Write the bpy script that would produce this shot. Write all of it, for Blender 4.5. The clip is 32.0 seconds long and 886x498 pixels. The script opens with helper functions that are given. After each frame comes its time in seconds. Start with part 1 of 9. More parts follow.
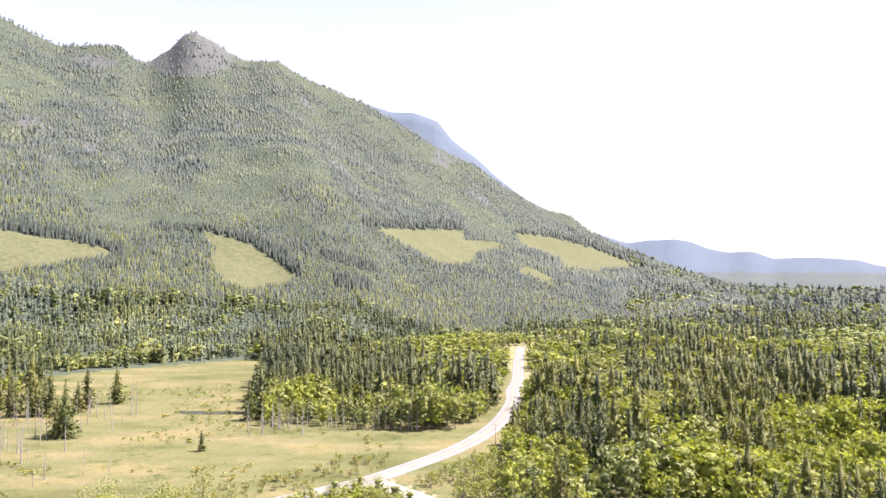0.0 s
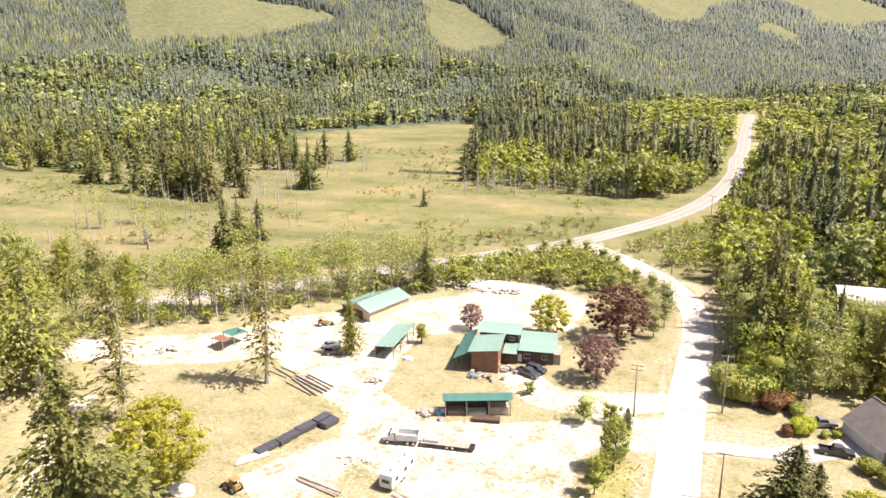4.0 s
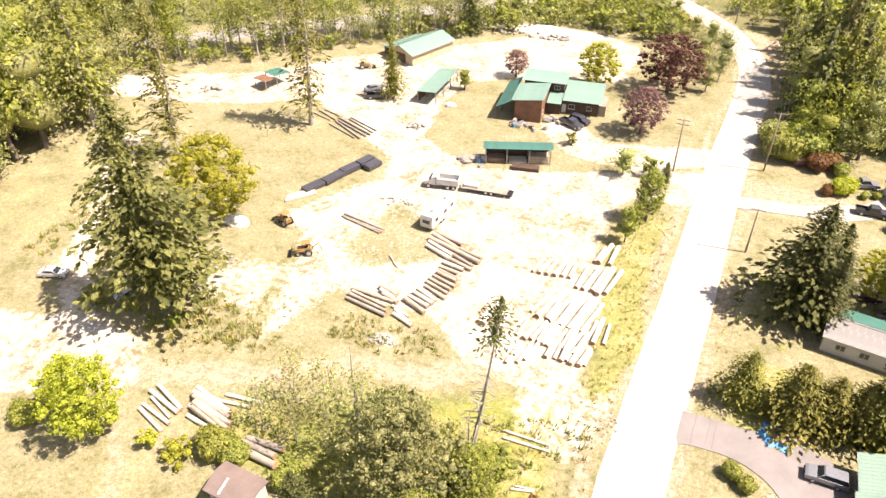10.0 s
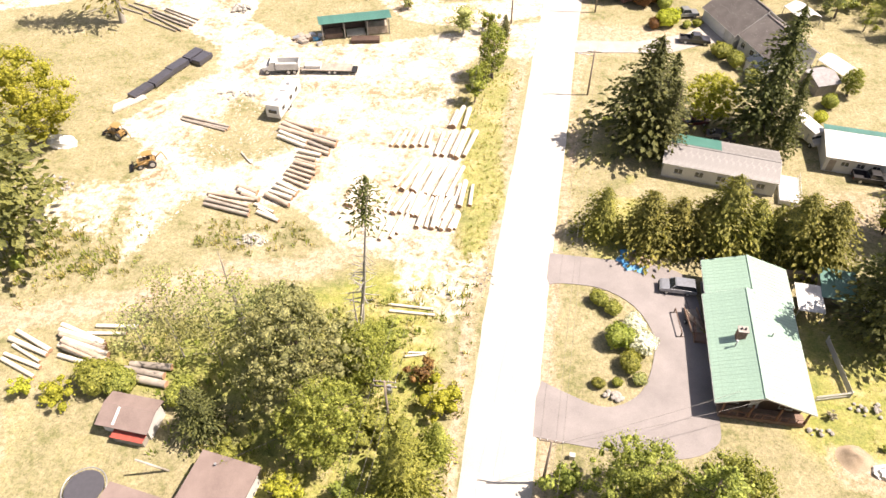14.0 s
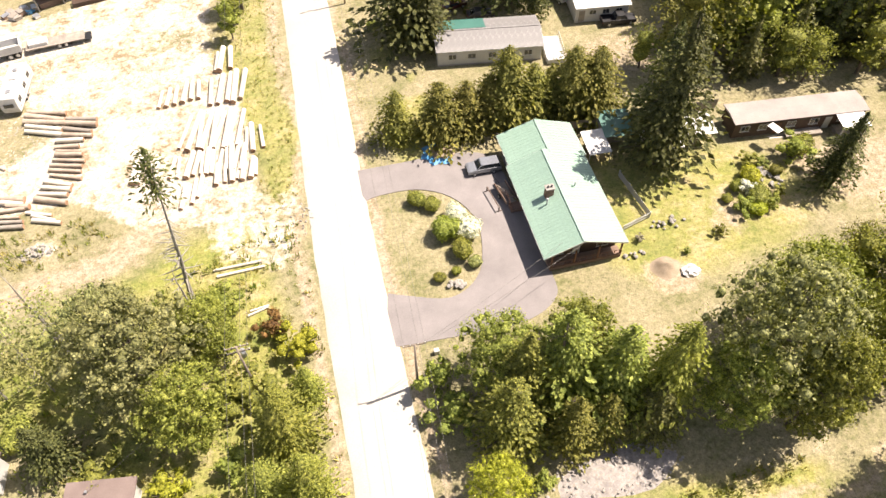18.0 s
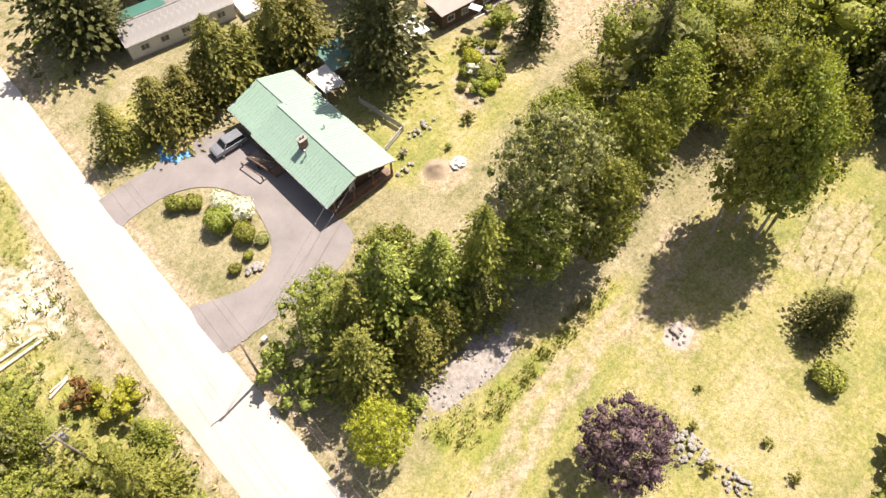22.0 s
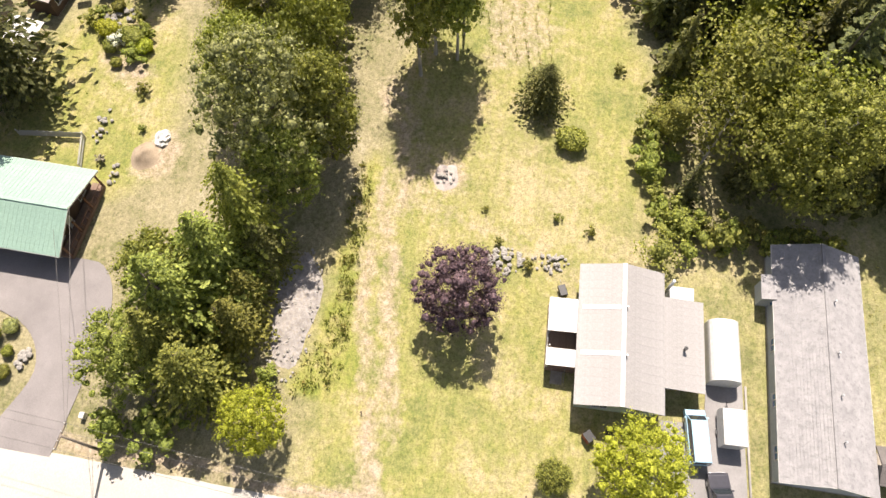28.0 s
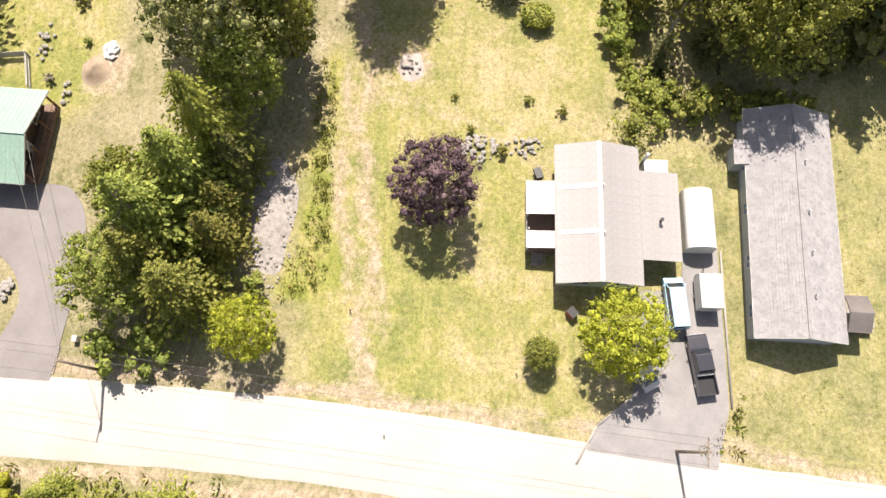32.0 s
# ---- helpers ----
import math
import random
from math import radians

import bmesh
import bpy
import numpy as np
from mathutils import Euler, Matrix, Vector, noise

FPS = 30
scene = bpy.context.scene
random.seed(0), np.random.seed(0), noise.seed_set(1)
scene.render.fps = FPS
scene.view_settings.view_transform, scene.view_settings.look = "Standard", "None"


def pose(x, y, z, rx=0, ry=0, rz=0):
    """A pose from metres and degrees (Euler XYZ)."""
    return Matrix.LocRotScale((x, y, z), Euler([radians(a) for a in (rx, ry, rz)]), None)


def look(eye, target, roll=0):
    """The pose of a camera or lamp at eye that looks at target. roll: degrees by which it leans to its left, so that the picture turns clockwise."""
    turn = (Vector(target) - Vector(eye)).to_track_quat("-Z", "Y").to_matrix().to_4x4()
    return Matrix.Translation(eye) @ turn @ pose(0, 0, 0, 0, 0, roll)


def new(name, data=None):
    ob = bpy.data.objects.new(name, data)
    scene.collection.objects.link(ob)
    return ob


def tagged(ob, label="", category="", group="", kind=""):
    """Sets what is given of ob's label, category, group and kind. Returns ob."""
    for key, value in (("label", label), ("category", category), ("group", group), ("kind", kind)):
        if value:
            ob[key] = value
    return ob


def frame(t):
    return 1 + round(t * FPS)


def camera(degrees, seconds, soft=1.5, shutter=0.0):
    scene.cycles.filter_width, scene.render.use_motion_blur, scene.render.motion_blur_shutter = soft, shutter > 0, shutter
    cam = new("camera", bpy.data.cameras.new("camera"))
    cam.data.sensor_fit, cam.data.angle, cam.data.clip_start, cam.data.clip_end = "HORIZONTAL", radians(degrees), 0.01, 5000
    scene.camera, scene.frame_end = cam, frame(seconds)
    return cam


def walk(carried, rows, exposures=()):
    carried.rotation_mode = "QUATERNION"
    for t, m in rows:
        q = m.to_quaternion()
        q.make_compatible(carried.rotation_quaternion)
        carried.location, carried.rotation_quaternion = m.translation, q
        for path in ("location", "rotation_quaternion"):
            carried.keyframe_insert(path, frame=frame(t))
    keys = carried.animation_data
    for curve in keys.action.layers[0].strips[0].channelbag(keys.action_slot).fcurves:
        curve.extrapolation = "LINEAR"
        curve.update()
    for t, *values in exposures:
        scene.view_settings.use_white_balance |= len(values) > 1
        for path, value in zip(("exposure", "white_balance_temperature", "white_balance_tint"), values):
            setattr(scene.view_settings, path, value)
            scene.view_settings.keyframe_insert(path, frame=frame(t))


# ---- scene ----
# the camera hovers over the road and turns on its gimbal
cam = camera(64.7, 32.0)
EYE = (0.0, 0.0, 70.0)
# seconds, heading, tilt, roll
TURNS = [
    (0.0, -0.28, 3.12, -0.25),
    (0.5, -0.36, 2.76, -0.28),
    (1.0, -0.45, 0.29, -0.18),
    (1.5, -0.58, -3.38, -0.11),
    (2.0, 0.83, -6.47, 0.01),
    (2.5, 5.03, -8.97, 0.12),
    (3.0, 8.95, -11.31, 0.22),
    (3.5, 12.83, -13.68, 0.31),
    (4.0, 16.80, -15.92, 0.39),
    (4.5, 19.39, -19.12, 0.25),
    (6.5, 21.26, -28.69, 0.19),
    (7.0, 21.22, -29.91, 0.19),
    (7.5, 21.22, -30.51, 0.19),
    (8.0, 21.12, -31.71, 0.19),
    (8.5, 21.02, -33.20, 0.20),
    (9.0, 20.92, -34.50, 0.20),
    (9.5, 20.82, -35.50, 0.20),
    (10.0, 20.71, -36.40, 0.11),
    (10.5, 19.51, -37.38, 0.14),
    (11.0, 17.71, -38.26, 0.10),
    (11.5, 15.81, -39.13, 0.16),
    (12.0, 13.81, -40.11, 0.13),
    (12.5, 11.91, -41.28, 0.09),
    (13.0, 10.01, -42.97, 0.06),
    (13.5, 8.01, -44.65, 0.12),
    (14.0, 6.01, -46.43, 0.19),
    (14.5, 4.01, -48.02, 0.16),
    (16.5, -5.99, -52.79, 0.41),
    (17.0, -9.69, -52.89, 0.44),
    (17.5, -13.29, -53.01, 0.47),
    (18.0, -16.89, -53.03, 0.49),
    (18.5, -20.59, -53.06, 0.52),
    (19.0, -24.30, -53.59, 0.44),
    (19.5, -27.90, -54.24, 0.56),
    (20.0, -31.60, -55.09, 0.48),
    (20.5, -35.20, -55.85, 0.49),
    (21.0, -38.90, -56.52, 0.50),
    (21.5, -42.61, -57.09, 0.41),
    (22.0, -46.31, -57.67, 0.31),
    (22.5, -50.01, -58.16, 0.30),
    (23.0, -53.61, -58.65, 0.29),
    (23.5, -57.61, -59.16, 0.28),
    (24.0, -62.11, -59.69, 0.27),
    (24.5, -66.71, -60.23, 0.36),
    (25.0, -69.61, -60.92, 0.30),
    (25.5, -71.91, -61.59, 0.34),
    (27.5, -80.91, -64.89, -0.16),
    (28.0, -83.21, -65.16, -0.14),
    (28.5, -86.41, -65.67, -0.22),
    (29.0, -88.51, -66.15, -0.21),
    (29.5, -88.61, -67.35, -0.11),
    (30.0, -88.61, -69.25, -0.11),
    (30.5, -88.61, -71.15, -0.11),
    (31.0, -88.61, -72.75, -0.11),
    (31.5, -88.61, -73.75, -0.11),
    (32.0, -88.61, -73.95, -0.11),
]
EXPOSURES = [(0.0, 1.60, 6500, 23), (1.0, 1.60, 6500, 23), (2.0, 1.58, 6550, 22), (4.5, 1.50, 7150, 21), (7.0, 1.54, 7400, 21), (10.0, 1.54, 7400, 21), (14.0, 1.46, 7300, 20), (17.0, 1.38, 7250, 18), (20.0, 1.32, 7200, 18), (24.0, 1.20, 7100, 17), (28.0, 1.18, 7000, 16), (32.0, 1.18, 6950, 16)]
walk(cam, [(t, pose(*EYE, 90 + p, r, y)) for t, y, p, r in TURNS], EXPOSURES)

# ---- light: clear midday sky, sun high over the east ----
SUN_EL, SUN_AZ = radians(57.0), radians(84.0)
world = bpy.data.worlds.new("world")
scene.world = world
world.use_nodes = True
wn = world.node_tree.nodes
sky = wn.new("ShaderNodeTexSky")
sky.sky_type = "NISHITA"
sky.sun_disc = False
sky.sun_elevation, sky.sun_rotation = SUN_EL, SUN_AZ
sky.air_density, sky.dust_density, sky.ozone_density = 1.0, 2.0, 1.0
wn["Background"].inputs["Strength"].default_value = 0.06
world.node_tree.links.new(sky.outputs[0], wn["Background"].inputs["Color"])
# bright summer haze, thickening evenly from the zenith down to the horizon
veil = wn.new("ShaderNodeBackground")
veil.inputs["Color"].default_value = (1.0, 0.985, 0.96, 1)
up = wn.new("ShaderNodeSeparateXYZ")
world.node_tree.links.new(wn.new("ShaderNodeTexCoord").outputs["Generated"], up.inputs[0])
thin = wn.new("ShaderNodeMapRange")
thin.inputs["From Min"].default_value, thin.inputs["From Max"].default_value = 1.0, 0.0
world.node_tree.links.new(up.outputs["Z"], thin.inputs["Value"])
haze = wn.new("ShaderNodeMath")
haze.operation = "POWER"
haze.inputs[1].default_value = 1.9
world.node_tree.links.new(thin.outputs[0], haze.inputs[0])
glow = wn.new("ShaderNodeMath")
glow.operation = "MULTIPLY_ADD"
glow.inputs[1].default_value, glow.inputs[2].default_value = 0.42, 0.015
world.node_tree.links.new(haze.outputs[0], glow.inputs[0])
world.node_tree.links.new(glow.outputs[0], veil.inputs["Strength"])
both = wn.new("ShaderNodeAddShader")
world.node_tree.links.new(wn["Background"].outputs[0], both.inputs[0])
world.node_tree.links.new(veil.outputs[0], both.inputs[1])
world.node_tree.links.new(both.outputs[0], wn["World Output"].inputs[0])
sun = new("sun", bpy.data.lights.new("sun", "SUN"))
sun.data.energy, sun.data.angle, sun.data.color = 5.0, radians(0.55), (1.0, 0.95, 0.86)
sun_dir = Vector((math.sin(SUN_AZ) * math.cos(SUN_EL), math.cos(SUN_AZ) * math.cos(SUN_EL), math.sin(SUN_EL)))
sun.matrix_basis = look(sun_dir * 300, (0, 0, 0))

# ---- materials ----
def nodes_of(m):
    m.use_nodes = True
    t = m.node_tree
    return t, t.nodes, t.links, t.nodes["Principled BSDF"]


def ramp(n, stops):
    r = n.new("ShaderNodeValToRGB")
    e = r.color_ramp.elements
    while len(e) < len(stops):
        e.new(0.5)
    for s, (p, c) in zip(e, stops):
        s.position, s.color = p, (*c, 1) if len(c) == 3 else c
    return r


def tex(n, l, scale, detail=4.0, rough=0.55, coord="Object", kind="ShaderNodeTexNoise"):
    c = n.new("ShaderNodeTexCoord")
    t = n.new(kind)
    t.inputs["Scale"].default_value = scale
    if kind == "ShaderNodeTexNoise":
        t.inputs["Detail"].default_value, t.inputs["Roughness"].default_value = detail, rough
    l.new(c.outputs[coord], t.inputs["Vector"])
    return t


def mixc(n, l, a, b, f, mode="MIX"):
    m = n.new("ShaderNodeMix")
    m.data_type, m.blend_type = "RGBA", mode
    for s, v in ((m.inputs[6], a), (m.inputs[7], b), (m.inputs[0], f)):
        if hasattr(v, "is_linked"):
            l.new(v, s)
        elif isinstance(v, (int, float)):
            s.default_value = v
        else:
            s.default_value = (*v, 1)
    return m.outputs[2]


def mathn(n, l, op, a, b=0.0, c=None):
    m = n.new("ShaderNodeMath")
    m.operation = op
    for s, v in zip(m.inputs, (a, b, c)):
        if v is None:
            continue
        if hasattr(v, "is_linked"):
            l.new(v, s)
        else:
            s.default_value = v
    return m.outputs[0]


def bumped(n, l, p, height, strength, dist=0.05):
    b = n.new("ShaderNodeBump")
    b.inputs["Strength"].default_value, b.inputs["Distance"].default_value = strength, dist
    l.new(height, b.inputs["Height"])
    l.new(b.outputs[0], p.inputs["Normal"])


def surface(name, dark, light, scale=1.5, fine=14.0, rough=0.8, metal=0.0, bump=0.3, stain=None, coord="Object", vary=0.16):
    """A worn surface: large stains between two tones, fine grain over it, and small relief."""
    m = bpy.data.materials.new(name)
    t, n, l, p = nodes_of(m)
    a = tex(n, l, scale, 5, 0.6, coord)
    b = tex(n, l, fine, 4, 0.65, coord)
    r = ramp(n, [(0.3, dark), (0.7, light)])
    l.new(a.outputs[0], r.inputs[0])
    g = ramp(n, [(0.25, (0.72, 0.72, 0.72)), (0.75, (1.12, 1.12, 1.12))])
    l.new(b.outputs[0], g.inputs[0])
    c = mixc(n, l, r.outputs[0], g.outputs[0], 0.8, "MULTIPLY")
    oi = n.new("ShaderNodeObjectInfo")
    h = n.new("ShaderNodeHueSaturation")
    l.new(mathn(n, l, "MULTIPLY_ADD", oi.outputs["Random"], vary, 1 - vary / 2), h.inputs["Value"])
    l.new(c, h.inputs["Color"])
    c = h.outputs[0]
    if stain:
        s = tex(n, l, scale * 2.3, 6, 0.7, coord)
        f = ramp(n, [(0.52, (0, 0, 0)), (0.68, (1, 1, 1))])
        l.new(s.outputs[0], f.inputs[0])
        c = mixc(n, l, c, stain, f.outputs[0])
    l.new(c, p.inputs["Base Color"])
    p.inputs["Roughness"].default_value, p.inputs["Metallic"].default_value = rough, metal
    if bump:
        bumped(n, l, p, b.outputs[0], bump, 0.03)
    return m


def leafy(name, dark, light, trans=0.35, rough=0.6, wide=False, leaf=5.5):
    """Foliage: each clump has its own tone, each plant a shift of its own; some light passes through."""
    m = bpy.data.materials.new(name)
    t, n, l, p = nodes_of(m)
    g = n.new("ShaderNodeNewGeometry")
    r = ramp(n, [(0.0, dark), (1.0, light)])
    l.new(g.outputs["Random Per Island"], r.inputs[0])
    big = tex(n, l, 0.35, 3, 0.6, "Object")
    k = ramp(n, [(0.3, (0.75, 0.78, 0.8)), (0.7, (1.2, 1.18, 1.0))])
    l.new(big.outputs[0], k.inputs[0])
    c = mixc(n, l, r.outputs[0], k.outputs[0], 0.8, "MULTIPLY")
    if wide:
        w = tex(n, l, 0.009, 5, 0.7, "Object")
        q = ramp(n, [(0.36, (0.62, 0.70, 0.80)), (0.5, (1.0, 1.0, 1.0)), (0.66, (1.45, 1.35, 0.95))])
        l.new(w.outputs[0], q.inputs[0])
        c = mixc(n, l, c, q.outputs[0], 1.0, "MULTIPLY")
    # single leaves, and the shade of the gaps between them painted as dark speckle
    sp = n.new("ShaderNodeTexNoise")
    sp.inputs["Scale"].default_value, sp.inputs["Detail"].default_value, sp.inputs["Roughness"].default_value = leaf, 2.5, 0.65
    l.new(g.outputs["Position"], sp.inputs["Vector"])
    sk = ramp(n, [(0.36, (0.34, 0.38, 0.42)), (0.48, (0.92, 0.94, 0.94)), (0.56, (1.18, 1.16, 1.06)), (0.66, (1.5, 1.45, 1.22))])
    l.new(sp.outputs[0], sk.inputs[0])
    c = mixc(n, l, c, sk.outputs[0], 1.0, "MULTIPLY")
    bumped(n, l, p, sp.outputs[0], 0.7, 0.8 / leaf)
    oi = n.new("ShaderNodeObjectInfo")
    h = n.new("ShaderNodeHueSaturation")
    l.new(mathn(n, l, "MULTIPLY_ADD", oi.outputs["Random"], 0.03, 0.485), h.inputs["Hue"])
    l.new(mathn(n, l, "MULTIPLY_ADD", oi.outputs["Random"], 0.3, 0.85), h.inputs["Value"])
    l.new(c, h.inputs["Color"])
    c = h.outputs[0]
    l.new(c, p.inputs["Base Color"])
    p.inputs["Roughness"].default_value = rough
    p.inputs["Specular IOR Level"].default_value = 0.25
    tr = n.new("ShaderNodeBsdfTranslucent")
    c2 = mixc(n, l, c, (1.25, 1.3, 0.5), 1.0, "MULTIPLY")
    l.new(c2, tr.inputs[0])
    mx = n.new("ShaderNodeMixShader")
    mx.inputs[0].default_value = trans
    l.new(p.outputs[0], mx.inputs[1])
    l.new(tr.outputs[0], mx.inputs[2])
    l.new(mx.outputs[0], n["Material Output"].inputs[0])
    return m


def plain(name, col, rough=0.5, metal=0.0, coat=0.0):
    m = bpy.data.materials.new(name)
    t, n, l, p = nodes_of(m)
    a = tex(n, l, 3.0, 4)
    r = ramp(n, [(0.3, tuple(v * 0.85 for v in col)), (0.7, tuple(min(1, v * 1.08) for v in col))])
    l.new(a.outputs[0], r.inputs[0])
    l.new(r.outputs[0], p.inputs["Base Color"])
    p.inputs["Roughness"].default_value, p.inputs["Metallic"].default_value = rough, metal
    p.inputs["Coat Weight"].default_value = coat
    return m


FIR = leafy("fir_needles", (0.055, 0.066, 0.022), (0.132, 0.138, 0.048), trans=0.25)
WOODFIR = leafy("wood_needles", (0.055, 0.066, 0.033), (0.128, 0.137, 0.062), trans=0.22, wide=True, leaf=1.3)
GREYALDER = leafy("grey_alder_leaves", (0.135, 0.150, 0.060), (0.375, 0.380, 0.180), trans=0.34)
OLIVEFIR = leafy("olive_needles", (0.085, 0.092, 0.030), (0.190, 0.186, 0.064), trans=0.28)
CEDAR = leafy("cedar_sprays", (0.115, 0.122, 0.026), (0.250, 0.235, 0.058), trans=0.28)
# FAR_FIR and FAR_YOUNG carry painted haze: paler, bluer tones set close together
FAR_FIR = leafy("hazed_mountain_needles", (0.058, 0.073, 0.073), (0.086, 0.101, 0.096), trans=0.12, wide=True, leaf=0.5)
# shade of the timber stands, put into a near-black needle colour
SHADEFIR = leafy("stand_shade_needles", (0.026, 0.036, 0.034), (0.046, 0.058, 0.050), trans=0.1, leaf=0.5)
FAR_YOUNG = leafy("hazed_young_needles", (0.080, 0.100, 0.080), (0.114, 0.132, 0.094), trans=0.12, wide=True, leaf=0.5)
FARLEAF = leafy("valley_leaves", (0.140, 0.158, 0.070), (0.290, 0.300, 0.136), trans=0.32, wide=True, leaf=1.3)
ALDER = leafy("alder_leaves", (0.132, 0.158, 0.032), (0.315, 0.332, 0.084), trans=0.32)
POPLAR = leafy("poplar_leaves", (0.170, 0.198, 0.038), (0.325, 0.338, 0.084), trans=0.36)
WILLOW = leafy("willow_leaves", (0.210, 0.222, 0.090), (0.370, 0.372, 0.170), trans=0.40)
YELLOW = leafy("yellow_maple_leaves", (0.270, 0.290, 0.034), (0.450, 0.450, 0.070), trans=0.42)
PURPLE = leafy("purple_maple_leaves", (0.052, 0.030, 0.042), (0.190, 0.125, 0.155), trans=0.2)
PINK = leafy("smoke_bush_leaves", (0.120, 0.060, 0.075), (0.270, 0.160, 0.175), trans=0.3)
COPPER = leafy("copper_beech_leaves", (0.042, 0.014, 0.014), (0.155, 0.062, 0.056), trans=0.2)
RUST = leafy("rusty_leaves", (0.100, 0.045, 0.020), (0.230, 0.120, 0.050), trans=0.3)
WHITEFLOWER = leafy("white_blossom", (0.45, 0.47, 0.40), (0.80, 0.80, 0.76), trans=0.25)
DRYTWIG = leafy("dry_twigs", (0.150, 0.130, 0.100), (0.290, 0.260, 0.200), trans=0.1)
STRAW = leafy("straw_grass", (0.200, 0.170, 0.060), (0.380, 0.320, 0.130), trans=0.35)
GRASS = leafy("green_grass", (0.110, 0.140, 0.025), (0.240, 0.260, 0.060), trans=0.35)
BARK = surface("bark", (0.070, 0.055, 0.042), (0.160, 0.130, 0.105), 2.0, 22, 0.9)
PALEBARK = surface("pale_bark", (0.200, 0.185, 0.160), (0.380, 0.360, 0.320), 2.0, 18, 0.9)
DEADWOOD = surface("weathered_wood", (0.210, 0.195, 0.170), (0.380, 0.350, 0.310), 2.0, 24, 0.9)
CHIPSEAL = surface("chipseal_road", (0.350, 0.335, 0.305), (0.440, 0.420, 0.385), 0.12, 9.0, 0.9, bump=0.25, coord="Object")
HIGHWAY = surface("highway_asphalt", (0.185, 0.178, 0.170), (0.240, 0.231, 0.220), 0.1, 6.0, 0.85, bump=0.2)
ASPHALT = surface("driveway_asphalt", (0.148, 0.136, 0.135), (0.208, 0.192, 0.190), 0.25, 9.0, 0.85, bump=0.25)
WORNASPHALT = surface("worn_asphalt", (0.185, 0.178, 0.178), (0.255, 0.246, 0.244), 0.4, 9.0, 0.85, bump=0.25)
CONCRETE = surface("concrete", (0.230, 0.215, 0.198), (0.310, 0.292, 0.270), 0.5, 9.0, 0.85)
GREENMETAL = surface("green_metal_roofing", (0.205, 0.315, 0.258), (0.245, 0.362, 0.298), 0.35, 5.0, 0.38, 0.0, 0.08, vary=0.04)
YARDMETAL = surface("sea_green_metal_roofing", (0.142, 0.240, 0.205), (0.178, 0.285, 0.243), 0.35, 5.0, 0.45, 0.0, 0.08, vary=0.05)
TEALMETAL = surface("teal_metal_roofing", (0.036, 0.125, 0.105), (0.055, 0.160, 0.135), 0.35, 5.0, 0.45, 0.0, 0.08)
SILVERMETAL = surface("grey_metal_roofing", (0.225, 0.217, 0.214), (0.290, 0.281, 0.277), 0.4, 6.0, 0.6, 0.0, 0.1, stain=(0.185, 0.177, 0.174), vary=0.03)
WHITEMETAL = surface("white_metal", (0.440, 0.440, 0.430), (0.540, 0.540, 0.530), 0.5, 8.0, 0.5, 0.0, 0.05)
BROWNROOF = surface("brown_roll_roofing", (0.140, 0.105, 0.095), (0.195, 0.150, 0.136), 0.4, 12.0, 0.9, 0.0, 0.2)
DARKROOF = surface("dark_shingles", (0.090, 0.080, 0.076), (0.150, 0.135, 0.128), 0.5, 12.0, 0.9, 0.0, 0.3)
GREYSHINGLE = surface("grey_shingles", (0.205, 0.200, 0.206), (0.285, 0.278, 0.282), 1.1, 9.0, 0.9, 0.0, 0.35, stain=(0.150, 0.149, 0.154))
WHITEWALL = surface("white_siding", (0.400, 0.398, 0.385), (0.500, 0.498, 0.480), 0.6, 10.0, 0.7, 0.0, 0.1)
BLUEWALL = surface("pale_blue_siding", (0.300, 0.330, 0.370), (0.380, 0.410, 0.440), 0.6, 10.0, 0.7, 0.0, 0.1)
BROWNWALL = surface("dark_brown_siding", (0.050, 0.030, 0.022), (0.095, 0.058, 0.042), 0.8, 12.0, 0.8, 0.0, 0.2)
REDWALL = surface("cedar_siding", (0.130, 0.058, 0.034), (0.210, 0.105, 0.062), 0.9, 14.0, 0.8, 0.0, 0.2)
TANWALL = surface("tan_plank_wall", (0.320, 0.255, 0.170), (0.450, 0.370, 0.260), 0.9, 14.0, 0.85, 0.0, 0.2)
WEATHERED = surface("weathered_planks", (0.190, 0.165, 0.140), (0.310, 0.280, 0.240), 0.9, 16.0, 0.9, 0.0, 0.25)
PLANK = surface("deck_planks", (0.150, 0.095, 0.070), (0.240, 0.165, 0.125), 0.9, 16.0, 0.85, 0.0, 0.25)
LOGBARK = surface("log_bark", (0.250, 0.195, 0.150), (0.440, 0.370, 0.300), 0.8, 10.0, 0.9, 0.0, 0.4)
PEELED = surface("peeled_log", (0.460, 0.420, 0.350), (0.600, 0.560, 0.480), 0.5, 10.0, 0.8, 0.0, 0.2)
CUT = surface("log_cut_end", (0.230, 0.130, 0.075), (0.380, 0.240, 0.150), 2.0, 12.0, 0.85, 0.0, 0.2)
STONE = surface("boulder_stone", (0.200, 0.188, 0.170), (0.320, 0.305, 0.280), 0.9, 8.0, 0.9, 0.0, 0.5)
BRICKRED = surface("chimney_brick", (0.130, 0.075, 0.060), (0.230, 0.135, 0.105), 3.0, 20.0, 0.9, 0.0, 0.4)
RUBBER = plain("black_rubber", (0.020, 0.020, 0.021), 0.75)
TARP = plain("black_plastic_wrap", (0.050, 0.050, 0.062), 0.28)
BLUETARP = plain("blue_tarpaulin", (0.060, 0.250, 0.480), 0.45)
WHITETARP = plain("white_tarpaulin", (0.500, 0.500, 0.490), 0.5)
DARKGLASS = plain("dark_window_glass", (0.020, 0.025, 0.030), 0.08, 0.0, 0.4)
CHROME = plain("bright_metal", (0.550, 0.550, 0.550), 0.25, 0.9)
